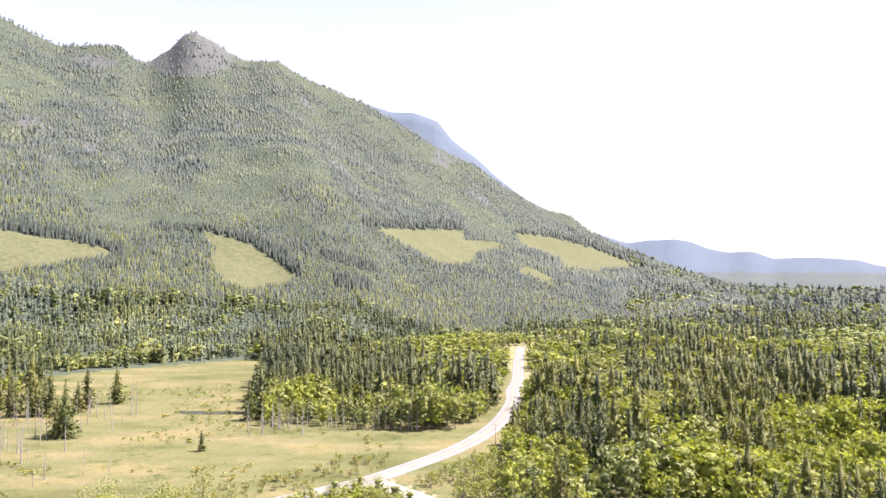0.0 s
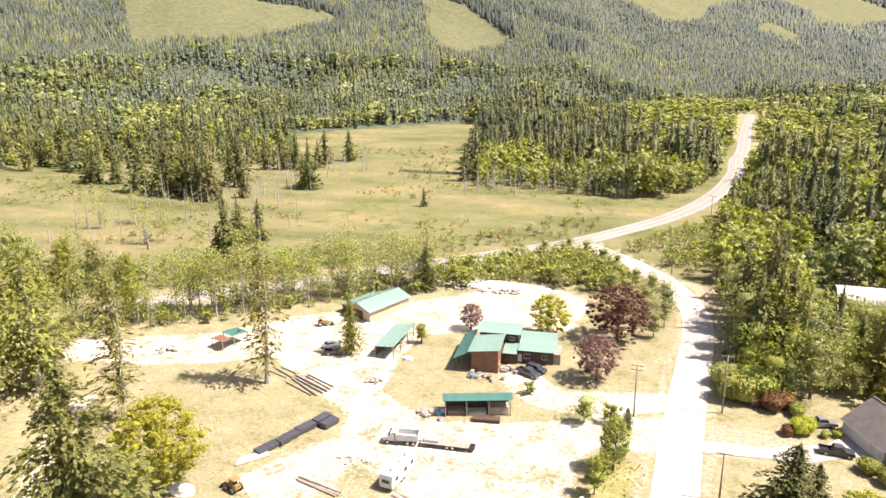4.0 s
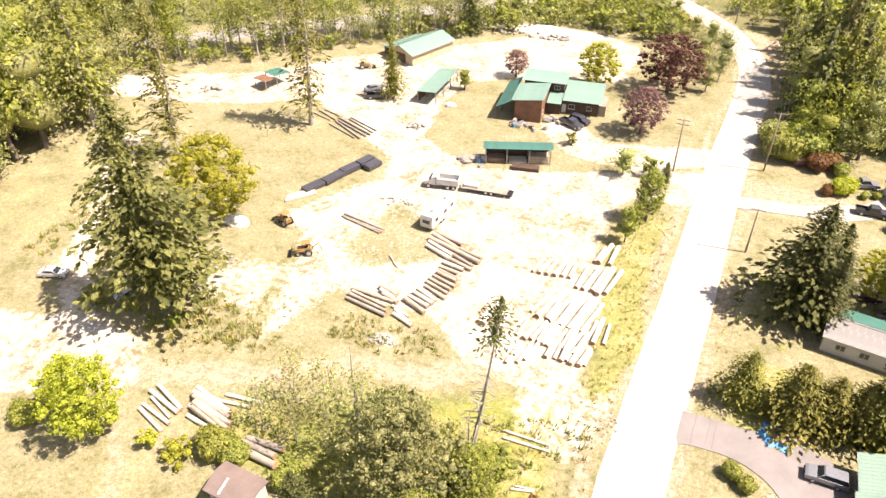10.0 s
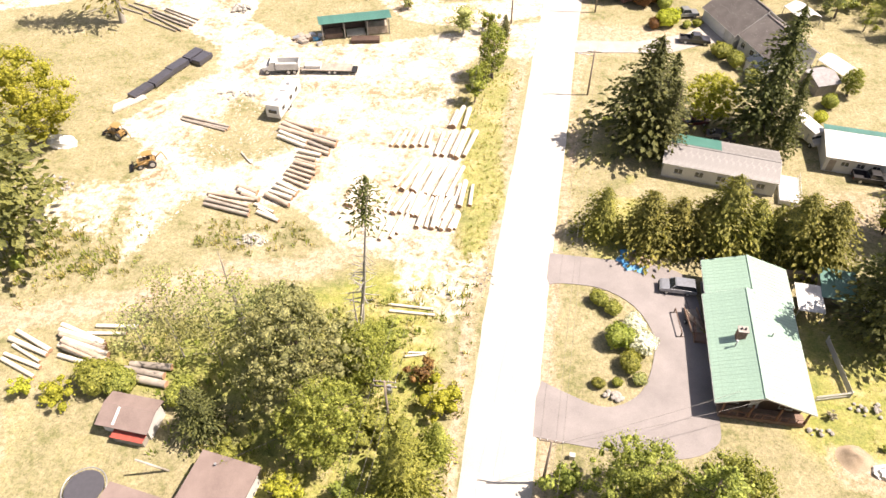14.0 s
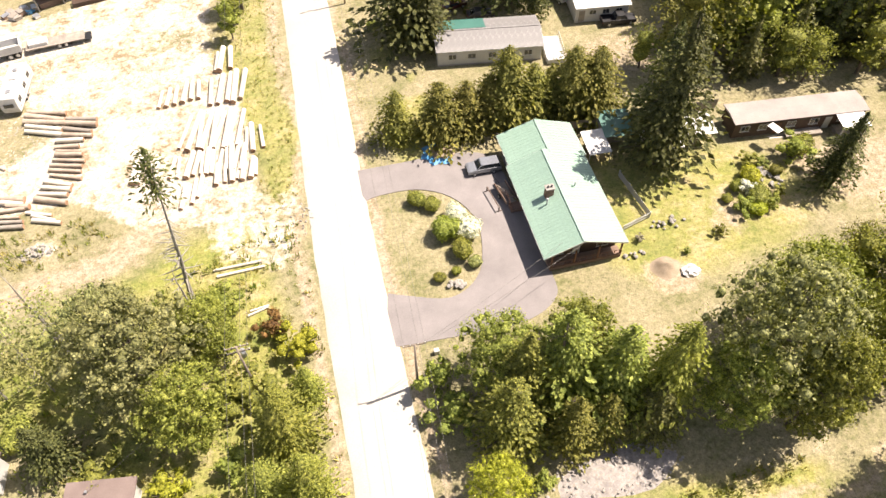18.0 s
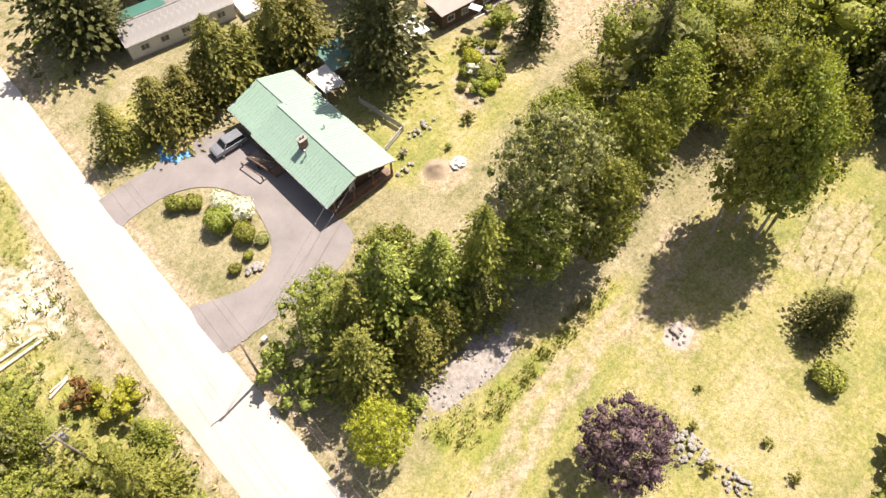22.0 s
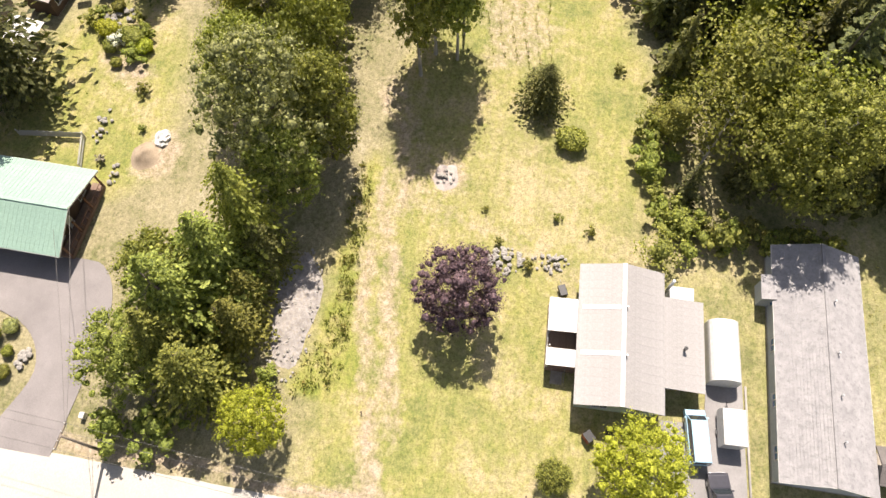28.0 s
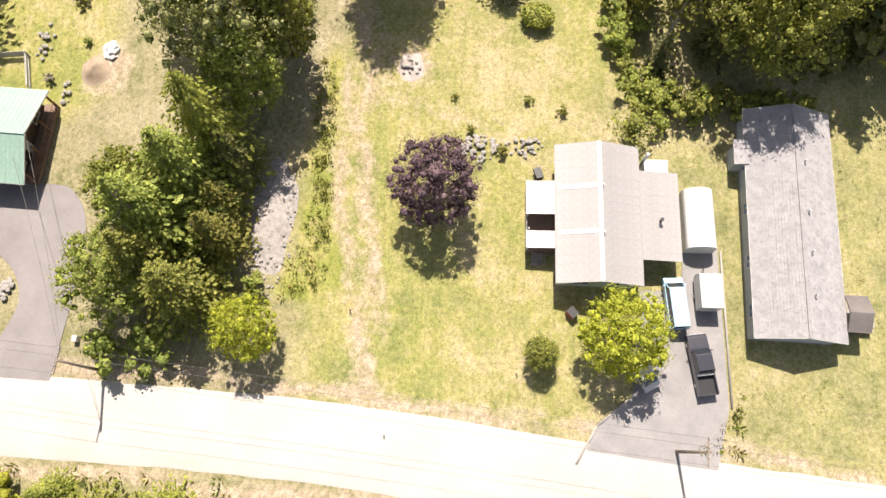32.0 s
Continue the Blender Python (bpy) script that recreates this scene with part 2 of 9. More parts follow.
GALV = plain("galvanised_steel", (0.420, 0.430, 0.440), 0.4, 0.7)
WHITEPAINT = plain("white_paint", (0.460, 0.460, 0.450), 0.35, 0.0, 0.3)
SILVERPAINT = plain("silver_car_paint", (0.230, 0.245, 0.270), 0.3, 0.4, 0.5)
DARKPAINT = plain("charcoal_car_paint", (0.035, 0.035, 0.045), 0.3, 0.2, 0.6)
BLUEPAINT = plain("light_blue_car_paint", (0.280, 0.460, 0.580), 0.35, 0.1, 0.4)
YELLOWPAINT = plain("machine_yellow_paint", (0.260, 0.160, 0.055), 0.45, 0.0, 0.2)
REDPAINT = plain("faded_red_paint", (0.280, 0.060, 0.045), 0.5)
BLACKMETAL = plain("black_steel", (0.025, 0.025, 0.027), 0.5, 0.4)
SOIL = surface("bare_soil", (0.210, 0.160, 0.110), (0.330, 0.265, 0.190), 0.5, 8.0, 0.95, 0.0, 0.5)
POLEWOOD = surface("pole_wood", (0.150, 0.120, 0.095), (0.250, 0.210, 0.170), 1.0, 14.0, 0.9, 0.0, 0.2)
WIRE = plain("aluminium_wire", (0.110, 0.105, 0.100), 0.5, 0.3)
POOL = plain("trampoline_mesh", (0.045, 0.045, 0.055), 0.7)
WATER = plain("dark_pond_water", (0.060, 0.065, 0.055), 0.08)

# ---- building helpers ----
def mesh_from(name, verts, faces, mats, slots=None, smooth=False):
    me = bpy.data.meshes.new(name)
    me.from_pydata([tuple(v) for v in verts], [], [tuple(f) for f in faces])
    for m in mats if isinstance(mats, (list, tuple)) else [mats]:
        me.materials.append(m)
    if slots is not None:
        me.polygons.foreach_set("material_index", np.asarray(slots, dtype=np.int32))
    if smooth:
        me.polygons.foreach_set("use_smooth", np.ones(len(me.polygons), dtype=bool))
    me.update()
    return me


def fast_mesh(name, verts, faces, mats, slots=None):
    """A mesh from large arrays; every face has the same number of corners."""
    verts, faces = np.asarray(verts, dtype=np.float32), np.asarray(faces, dtype=np.int32)
    me = bpy.data.meshes.new(name)
    k = faces.shape[1]
    me.vertices.add(len(verts))
    me.vertices.foreach_set("co", verts.ravel())
    me.loops.add(faces.size)
    me.loops.foreach_set("vertex_index", faces.ravel())
    me.polygons.add(len(faces))
    me.polygons.foreach_set("loop_start", np.arange(0, faces.size, k, dtype=np.int32))
    for m in mats if isinstance(mats, (list, tuple)) else [mats]:
        me.materials.append(m)
    if slots is not None:
        me.polygons.foreach_set("material_index", np.asarray(slots, dtype=np.int32))
    me.update(calc_edges=True)
    return me


def part(name, bm, material, parent=None, label="", smooth=False):
    """Links a bmesh as one mesh object under a thing or under a part."""
    me = bpy.data.meshes.new(name)
    bm.to_mesh(me)
    bm.free()
    for m in material if isinstance(material, (list, tuple)) else [material]:
        me.materials.append(m)
    if smooth:
        me.polygons.foreach_set("use_smooth", np.ones(len(me.polygons), dtype=bool))
    ob = new(name, me)
    ob.parent = parent
    if label:
        tagged(ob, label)
    return ob


def share(name, me, parent, m=None):
    ob = new(name, me)
    ob.parent = parent
    if m is not None:
        ob.matrix_basis = m
    return ob


def thing(name, label, category, m, group="", kind=""):
    ob = new(name)
    ob.empty_display_size = 0.3
    ob.matrix_basis = m
    return tagged(ob, label, category, group, kind)


def add_box(bm, x0, x1, y0, y1, z0, z1, bevel=0.0, slot=0):
    vs = [bm.verts.new((x, y, z)) for z in (z0, z1) for y in (y0, y1) for x in (x0, x1)]
    fs = [bm.faces.new([vs[i] for i in q]) for q in ((0, 2, 3, 1), (4, 5, 7, 6), (0, 1, 5, 4), (2, 6, 7, 3), (0, 4, 6, 2), (1, 3, 7, 5))]
    for f in fs:
        f.material_index = slot
    if bevel:
        bmesh.ops.bevel(bm, geom=list({e for f in fs for e in f.edges}), offset=bevel, segments=2, affect="EDGES", profile=0.6)
    return bm


def box(x0, x1, y0, y1, z0, z1, bevel=0.0):
    return add_box(bmesh.new(), x0, x1, y0, y1, z0, z1, bevel)


def add_tube(bm, a, b, r0, r1, n=8, caps=True, slot=0, cap_slot=None):
    a, b = Vector(a), Vector(b)
    q = (b - a).to_track_quat("Z", "Y")
    rings = []
    for c, r in ((a, r0), (b, r1)):
        rings.append([bm.verts.new(c + q @ Vector((r * math.cos(6.2832 * i / n), r * math.sin(6.2832 * i / n), 0))) for i in range(n)])
    for i in range(n):
        f = bm.faces.new((rings[0][i], rings[0][(i + 1) % n], rings[1][(i + 1) % n], rings[1][i]))
        f.smooth, f.material_index = True, slot
    if caps:
        for ring in (rings[0][::-1], rings[1]):
            bm.faces.new(ring).material_index = slot if cap_slot is None else cap_slot
    return bm


def tube(a, b, r0, r1=None, n=8):
    return add_tube(bmesh.new(), a, b, r0, r0 if r1 is None else r1, n)


def prism(points, axis_len, along="y"):
    """A closed profile (list of (u, z)) pulled along an axis, centred on it."""
    bm = bmesh.new()
    h = axis_len / 2
    mk = (lambda u, z, s: (u, s * h, z)) if along == "y" else (lambda u, z, s: (s * h, u, z))
    a = [bm.verts.new(mk(u, z, -1)) for u, z in points]
    b = [bm.verts.new(mk(u, z, 1)) for u, z in points]
    k = len(points)
    for i in range(k):
        bm.faces.new((a[i], a[(i + 1) % k], b[(i + 1) % k], b[i]))
    bm.faces.new(a[::-1])
    bm.faces.new(b)
    bmesh.ops.recalc_face_normals(bm, faces=bm.faces[:])
    return bm


def inside(X, Y, poly):
    """Which points lie in a polygon."""
    ins = np.zeros(X.shape, bool)
    k = len(poly)
    for i in range(k):
        (x0, y0), (x1, y1) = poly[i], poly[(i + 1) % k]
        if y0 == y1:
            continue
        ins ^= ((y0 > Y) != (y1 > Y)) & (X < (x1 - x0) * (Y - y0) / (y1 - y0) + x0)
    return ins


def line_dist(X, Y, pts, closed=False):
    d = np.full(X.shape, 1e9)
    pts = list(pts) + ([pts[0]] if closed else [])
    for (x0, y0), (x1, y1) in zip(pts[:-1], pts[1:]):
        ux, uy = x1 - x0, y1 - y0
        t = np.clip(((X - x0) * ux + (Y - y0) * uy) / (ux * ux + uy * uy), 0, 1)
        d = np.minimum(d, np.hypot(X - x0 - t * ux, Y - y0 - t * uy))
    return d


def area_mask(X, Y, poly, soft=1.5):
    d = line_dist(X, Y, poly, True)
    d = np.where(inside(X, Y, poly), d, -d)
    return np.clip(d / (2 * soft) + 0.5, 0, 1)


def track_mask(X, Y, pts, width, soft=1.2):
    return np.clip((width / 2 - line_dist(X, Y, pts)) / (2 * soft) + 0.5, 0, 1)


def smooth_line(pts, step=2.5):
    """A curve through the points (Catmull-Rom)."""
    p = [Vector((*q, 0)) for q in pts]
    p = [2 * p[0] - p[1]] + p + [2 * p[-1] - p[-2]]
    out = []
    for i in range(1, len(p) - 2):
        k = max(2, int((p[i + 1] - p[i]).length / step))
        for j in range(k):
            t = j / k
            out.append(0.5 * (2 * p[i] + (p[i + 1] - p[i - 1]) * t + (2 * p[i - 1] - 5 * p[i] + 4 * p[i + 1] - p[i + 2]) * t * t + (3 * p[i] - p[i - 1] - 3 * p[i + 1] + p[i + 2]) * t ** 3))
    out.append(p[-2])
    return [(v.x, v.y) for v in out]


# ---- the plan: roads, yards, clearings (metres; the camera hovers over 0, 0) ----
ROAD = smooth_line([(-16, -140), (-9, -70), (-4.2, -25), (-0.3, 5), (1.3, 23), (3.1, 56), (6.2, 92), (8.4, 120), (10.4, 142), (12.1, 158), (13.9, 176), (13.8, 191), (11.2, 204), (6.5, 217), (-1, 230), (-11, 243), (-22, 255)])
HIGHWAY_LINE = smooth_line([(-420, -40), (-300, 40), (-210, 100), (-151, 144), (-129, 165), (-102, 186), (-78, 209), (-42, 242), (-26, 257.5), (-12.5, 276), (5.6, 304), (21, 337), (33.5, 377), (45, 432), (50.5, 484), (58.5, 527), (73, 650), (96, 830)], 6)
BRANCH = [(9, 137), (2, 137), (-8, 132), (-16, 133), (-24, 139)]
YARD = [(8, 131), (6, 118), (-4, 118), (-9, 113), (-8, 97), (-5.5, 78), (-6.5, 66), (-14, 63), (-20, 66), (-30, 73), (-45, 73), (-49, 60), (-54, 74), (-58, 86), (-66, 88), (-61, 97), (-52, 106), (-55, 114), (-62, 121), (-72, 128), (-82, 134), (-100, 126),
        (-118, 120), (-138, 118), (-132, 131), (-104, 144), (-90, 160), (-62, 180), (-40, 199), (-20, 200), (-14, 189), (-17, 170), (-30, 169), (-44, 164), (-53, 158), (-56, 140), (-50, 127), (-38, 117), (-24, 121), (-12, 124), (-2, 129)]
HOUSE_LAWN = [(-52, 125), (-44, 121), (-33, 124), (-28, 134), (-27, 146), (-40, 158), (-48, 156), (-53, 142)]
VERGE = [(-5, 60), (-6.5, 78), (-8.5, 98), (-7, 112), (2.6, 114), (1.4, 92), (-0.5, 66)]
MARSH = [(-440, 230), (-330, 190), (-215, 118), (-152, 160), (-95, 207), (-50, 252), (-34, 280), (-26, 300), (-24, 322), (-44, 344), (-66, 352), (-90, 346), (-104, 380), (-118, 445), (-140, 590), (-195, 735), (-250, 690), (-310, 650), (-390, 540), (-440, 430)]
FIELD = [(2, 16), (24, 17), (33, 16), (52, 12), (82, 8), (92, -4), (78, -16), (58, -20), (44, -19), (34, -12), (26, -7), (8, -14), (1, -12)]
BACKYARD = [(36, 62), (46, 60), (62, 54), (66, 44), (56, 38), (40, 36), (35, 42)]
GREEN_DRIVE = smooth_line([(5.5, 67.0), (13, 66.6), (22, 66), (26.2, 62), (26.4, 44), (25.2, 39.5), (20, 37.6), (12, 38.2), (4.5, 39)], 1.0)
DRIVE_ISLAND = smooth_line([(6.5, 46.2), (9, 45.0), (13.6, 43.4), (17.4, 45.2), (19.4, 49), (20.2, 54), (18.2, 58.6), (14.2, 61.2), (9, 61.6), (7.4, 61.2)], 1.0)
SOUTH_DRIVE = [(-3.0, -26), (-1.3, -13.2), (3.0, -15.2), (5.4, -18.6), (16.2, -19.9), (16.2, -24.2), (21, -24.6), (21, -28.2), (4.5, -28.0)]
NORTH_DRIVE = [(12, 119.5), (12.2, 123.8), (24, 124.6), (34, 128.6), (38.4, 133.5), (41.6, 126.8), (36, 124.5), (30, 121.2)]


def strip(name, line, width, mat, z, label, lines=(), lift=0.0):
    """A road surface with a slight crown and ragged shoulders."""
    rnd = random.Random(len(line))
    vs, fs = [], []
    cross = (-0.5, -0.46, -0.2, 0.0, 0.2, 0.46, 0.5)
    for i, (x, y) in enumerate(line):
        a, b = line[max(0, i - 1)], line[min(len(line) - 1, i + 1)]
        d = Vector((b[0] - a[0], b[1] - a[1], 0)).normalized()
        s = Vector((d.y, -d.x, 0))
        for c in cross:
            w = c * (width + (rnd.uniform(-0.16, 0.16) if abs(c) == 0.5 else 0))
            drop = -0.05 if abs(c) == 0.5 else z + 0.05 * (1 - abs(c) * 2)
            vs.append((x + s.x * w, y + s.y * w, drop))
    k = len(cross)
    for i in range(len(line) - 1):
        for j in range(k - 1):
            fs.append((i * k + j, i * k + j + 1, (i + 1) * k + j + 1, (i + 1) * k + j))
    ob = tagged(new(name, mesh_from(name, vs, fs, mat, smooth=True)), label, "road", kind="structure")
    return ob


def line_paint(name, line, offset, width, mat, z, parent, dash=0):
    vs, fs = [], []
    for i, (x, y) in enumerate(line):
        a, b = line[max(0, i - 1)], line[min(len(line) - 1, i + 1)]
        d = Vector((b[0] - a[0], b[1] - a[1], 0)).normalized()
        s = Vector((d.y, -d.x, 0))
        for w in (offset - width / 2, offset + width / 2):
            vs.append((x + s.x * w, y + s.y * w, z))
    for i in range(len(line) - 1):
        fs.append((2 * i, 2 * i + 1, 2 * i + 3, 2 * i + 2))
    ob = new(name, mesh_from(name, vs, fs, mat))
    ob.parent = parent
    return ob


def flat_area(name, poly, mat, z, label, category="driveway", kind="structure"):
    """A paved area with a rounded edge of its own thickness."""
    bm = bmesh.new()
    f = bm.faces.new([bm.verts.new((x, y, -0.05)) for x, y in poly])
    if f.normal.z < 0:
        f.normal_flip()
    r = bmesh.ops.extrude_face_region(bm, geom=[f])
    bmesh.ops.translate(bm, verts=[v for v in r["geom"] if isinstance(v, bmesh.types.BMVert)], vec=(0, 0, z + 0.05))
    bmesh.ops.recalc_face_normals(bm, faces=bm.faces[:])
    return tagged(part(name, bm, mat), label, category, kind=kind)


# ---- mountain: heading and height of its skyline, seen from the valley ----
SKY_AZ = [-75, -50, -40, -32.7, -30.6, -28.8, -24.9, -23.9, -22.9, -21.5, -20.5, -19.7, -18.4, -17.1, -15.6, -13.4, -11.1, -8.8, -6.5, -3.7, -0.9, 2.4, 6.8, 8.4, 10.6, 12.4, 15.0, 18.9, 22.9, 60]
SKY_EL = [10, 14, 18.3, 18.3, 17.6, 17.0, 17.4, 16.8, 16.7, 17.8, 18.9, 19.2, 18.6, 17.75, 17.3, 17.5, 16.5, 15.7, 14.8, 13.4, 11.7, 10.1, 7.3, 6.3, 5.8, 4.4, 3.1, 1.5, 0.2, -0.9]
FAR_AZ = [-14, -8.6, -6.5, -4.2, -2.1, -0.2, 1.0, 2.85, 4.7, 6.8, 10.2, 15.0, 16.8, 18.5, 19.7, 20.9, 22.5, 24.1, 25.6, 27.5, 31.0, 32.4, 45, 60]
FAR_EL = [11, 14.0, 15.0, 14.3, 14.2, 13.6, 12.1, 10.8, 9.15, 7.5, 5.4, 3.66, 3.9, 3.97, 3.7, 3.14, 2.8, 2.87, 2.3, 2.4, 2.1, 1.7, 1.9, 1.6]
RIDGE, FAR_RIDGE = 3300.0, 4450.0
CUTS = [[(-40, 4.4), (-32.2, 3.9), (-30.1, 3.5), (-26.9, 3.1), (-24.5, 2.35), (-26.9, 1.9), (-29.3, 1.4), (-32, 0.9), (-40, 0.8)],
        [(-18.9, 4.3), (-17.0, 3.9), (-15.3, 3.35), (-13.5, 2.3), (-11.4, 0.8), (-12.6, 0.0), (-15.2, -0.45), (-16.9, 0.2), (-18.1, 1.6), (-17.8, 2.9)],
        [(-5.5, 4.8), (-1.8, 4.7), (1.75, 4.7), (2.0, 3.9), (4.9, 3.65), (5.4, 3.2), (3.3, 2.85), (2.2, 1.8), (-0.4, 1.9), (-2.7, 3.4), (-4.5, 4.2)],
        [(5.9, 4.5), (8.4, 4.2), (12.0, 3.3), (16.4, 1.7), (12.8, 1.35), (10.2, 1.5), (9.7, 2.25), (7.0, 3.4)],
        [(7.0, 1.8), (9.5, 0.65), (8.6, 0.4), (6.5, 1.3)]]
# tall timber stands, shade painted as darker needles; headings and heights of their tops
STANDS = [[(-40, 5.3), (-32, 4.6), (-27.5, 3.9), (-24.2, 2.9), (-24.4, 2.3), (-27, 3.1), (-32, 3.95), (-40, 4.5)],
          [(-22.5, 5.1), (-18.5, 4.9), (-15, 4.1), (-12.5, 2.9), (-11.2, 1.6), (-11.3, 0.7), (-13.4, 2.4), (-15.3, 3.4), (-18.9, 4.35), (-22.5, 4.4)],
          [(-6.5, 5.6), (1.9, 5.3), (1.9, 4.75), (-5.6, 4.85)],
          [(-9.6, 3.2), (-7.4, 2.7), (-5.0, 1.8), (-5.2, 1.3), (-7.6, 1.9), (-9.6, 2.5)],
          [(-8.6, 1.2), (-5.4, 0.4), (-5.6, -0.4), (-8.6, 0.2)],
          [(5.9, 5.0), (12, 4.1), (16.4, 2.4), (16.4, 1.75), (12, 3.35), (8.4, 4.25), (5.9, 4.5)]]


def fractal(X, Y, scale, seed=0.0, octaves=4):
    """Smooth value noise in numpy."""
    out, amp, tot = np.zeros(np.shape(X)), 1.0, 0.0
    for o in range(octaves):
        x, y = np.asarray(X) / scale + seed + 13.7 * o, np.asarray(Y) / scale - seed + 7.1 * o
        xi, yi = np.floor(x), np.floor(y)
        fx, fy = x - xi, y - yi
        fx, fy = fx * fx * (3 - 2 * fx), fy * fy * (3 - 2 * fy)

        def hsh(a, b):
            s = np.sin(a * 127.1 + b * 311.7) * 43758.5453
            return s - np.floor(s)
        v = (hsh(xi, yi) * (1 - fx) + hsh(xi + 1, yi) * fx) * (1 - fy) + (hsh(xi, yi + 1) * (1 - fx) + hsh(xi + 1, yi + 1) * fx) * fy
        out += amp * (v - 0.5)
        tot += amp
        amp *= 0.5
        scale *= 0.5
    return out / tot


def mountain_height(X, Y):
    az, r = np.degrees(np.arctan2(X, Y)), np.hypot(X, Y)
    foot = np.interp(az, [-75, -33, -15, 0, 16, 30], [500, 600, 700, 900, 1500, 2000])
    s = (r - foot) / (RIDGE - foot)
    q = np.clip(s, 0, 1)
    g = np.arange(-75, 61, 1.0)
    e = np.interp(g, SKY_AZ, SKY_EL)
    e = np.convolve(np.pad(e, 8, "edge"), np.hanning(17) / np.hanning(17).sum(), "valid")
    w = np.clip((q - 0.62) / 0.34, 0, 1)
    w = w * w * (3 - 2 * w)
    el = np.interp(az, SKY_AZ, SKY_EL) * w + np.interp(az, g, e) * (1 - w)
    top = 70 + RIDGE * np.tan(np.radians(el))
    z = top * (0.2 * q + 0.8 * q ** 1.75)
    gully = 1.5 * (0.22 - np.abs(fractal(X + 0.5 * Y, Y - 0.3 * X, 950, 3.0, 2))) + 1.5 * fractal(X, Y, 700, 1.0) + 0.7 * fractal(X, Y, 190, 2.0)
    z += gully * top * 0.24 * q * np.clip(1.12 - q, 0, 1)
    ravine = -23.4 + 7.0 * (1 - q) ** 1.2 + 1.5 * np.sin(9 * q)
    z -= 0.20 * top * q * (1.02 - q) * np.clip((q - 0.35) * 4, 0, 1) * np.exp(-((az - ravine) / 2.2) ** 2)
    spur = -15.0 + 9.0 * (1 - q)
    z += 0.28 * top * q * (1 - q) * np.exp(-((az - spur) / 4.0) ** 2)
    z = np.where(s > 1, top * (1 - 1.2 * (s - 1)), z)
    z += 10 * fractal(X, Y, 60, 5.0, 2) * q
    return np.where(s > 0, z, -6 + 30 * s)


def far_height(X, Y):
    az, r = np.degrees(np.arctan2(X, Y)), np.hypot(X, Y)
    top = 70 + FAR_RIDGE * np.tan(np.radians(np.interp(az, FAR_AZ, FAR_EL)))
    q = np.clip((r - 3000) / (FAR_RIDGE - 3000), 0, 1.2)
    return np.where(q <= 1, top * q ** 1.2, top * (2 - q)) + 25 * fractal(X, Y, 220, 9.0) * q - 4


def cut_mask(X, Y, Z):
    az, el = np.degrees(np.arctan2(X, Y)), np.degrees(np.arctan2(Z - 70, np.hypot(X, Y)))
    m = np.zeros(np.shape(X))
    for c in CUTS:
        m = np.maximum(m, area_mask(az + 0.5 * fractal(X, Y, 70, 4.0), el, c, 0.12))
    return m


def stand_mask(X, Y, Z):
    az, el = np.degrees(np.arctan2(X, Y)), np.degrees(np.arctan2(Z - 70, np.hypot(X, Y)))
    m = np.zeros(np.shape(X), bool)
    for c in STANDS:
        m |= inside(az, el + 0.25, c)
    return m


def rock_mask(X, Y, Z):
    az, el = np.degrees(np.arctan2(X, Y)), np.degrees(np.arctan2(Z - 70, np.hypot(X, Y)))
    m = np.clip(1.2 - ((az + 20.5) / 4.5) ** 2 - ((el - 17.6) / 2.2) ** 2, 0, 1)
    m = np.maximum(m, np.clip(1 - ((az + 26.5) / 2.2) ** 2 - ((el - 16.2) / 0.7) ** 2, 0, 1))
    spots = fractal(X, Y, 240, 8.0, 3)
    return np.clip(m * 0.9 + np.where((el > 6.5) & (spots > 0.27), 0.75, 0.0), 0, 1)


def polar_sheet(name, az0, az1, naz, r0, r1, nr, height, mat, label, masks=()):
    az = np.radians(np.linspace(az0, az1, naz))
    r = r0 * (r1 / r0) ** np.linspace(0, 1, nr)
    A, R = np.meshgrid(az, r)
    X, Y = R * np.sin(A), R * np.cos(A)
    Z = height(X, Y)
    i = np.arange(naz * nr).reshape(nr, naz)
    f = np.stack([i[:-1, :-1], i[:-1, 1:], i[1:, 1:], i[1:, :-1]], -1).reshape(-1, 4)[:, ::-1]
    me = fast_mesh(name, np.stack([X, Y, Z], -1).reshape(-1, 3), f, mat)
    me.polygons.foreach_set("use_smooth", np.ones(len(f), dtype=bool))
    col = me.attributes.new("zone", "FLOAT_COLOR", "POINT")
    v = np.zeros((naz * nr, 4), np.float32)
    for k, fn in enumerate(masks):
        v[:, k] = fn(X, Y, Z).ravel()
    col.data.foreach_set("color", v.ravel())
    return tagged(new(name, me), label, "mountain", kind="structure")


def zone_nodes(n, l):
    a = n.new("ShaderNodeAttribute")
    a.attribute_name = "zone"
    s = n.new("ShaderNodeSeparateColor")
    l.new(a.outputs["Color"], s.inputs[0])
    return s.outputs[0], s.outputs[1], s.outputs[2], a.outputs["Alpha"]


def edge_of(n, l, mask, noise, amount=0.6, lo=0.4, hi=0.6):
    v = mathn(n, l, "MULTIPLY_ADD", mathn(n, l, "SUBTRACT", noise, 0.5), amount, mask)
    m = n.new("ShaderNodeMapRange")
    m.inputs["From Min"].default_value, m.inputs["From Max"].default_value = lo, hi
    l.new(v, m.inputs["Value"])
    return m.outputs[0]


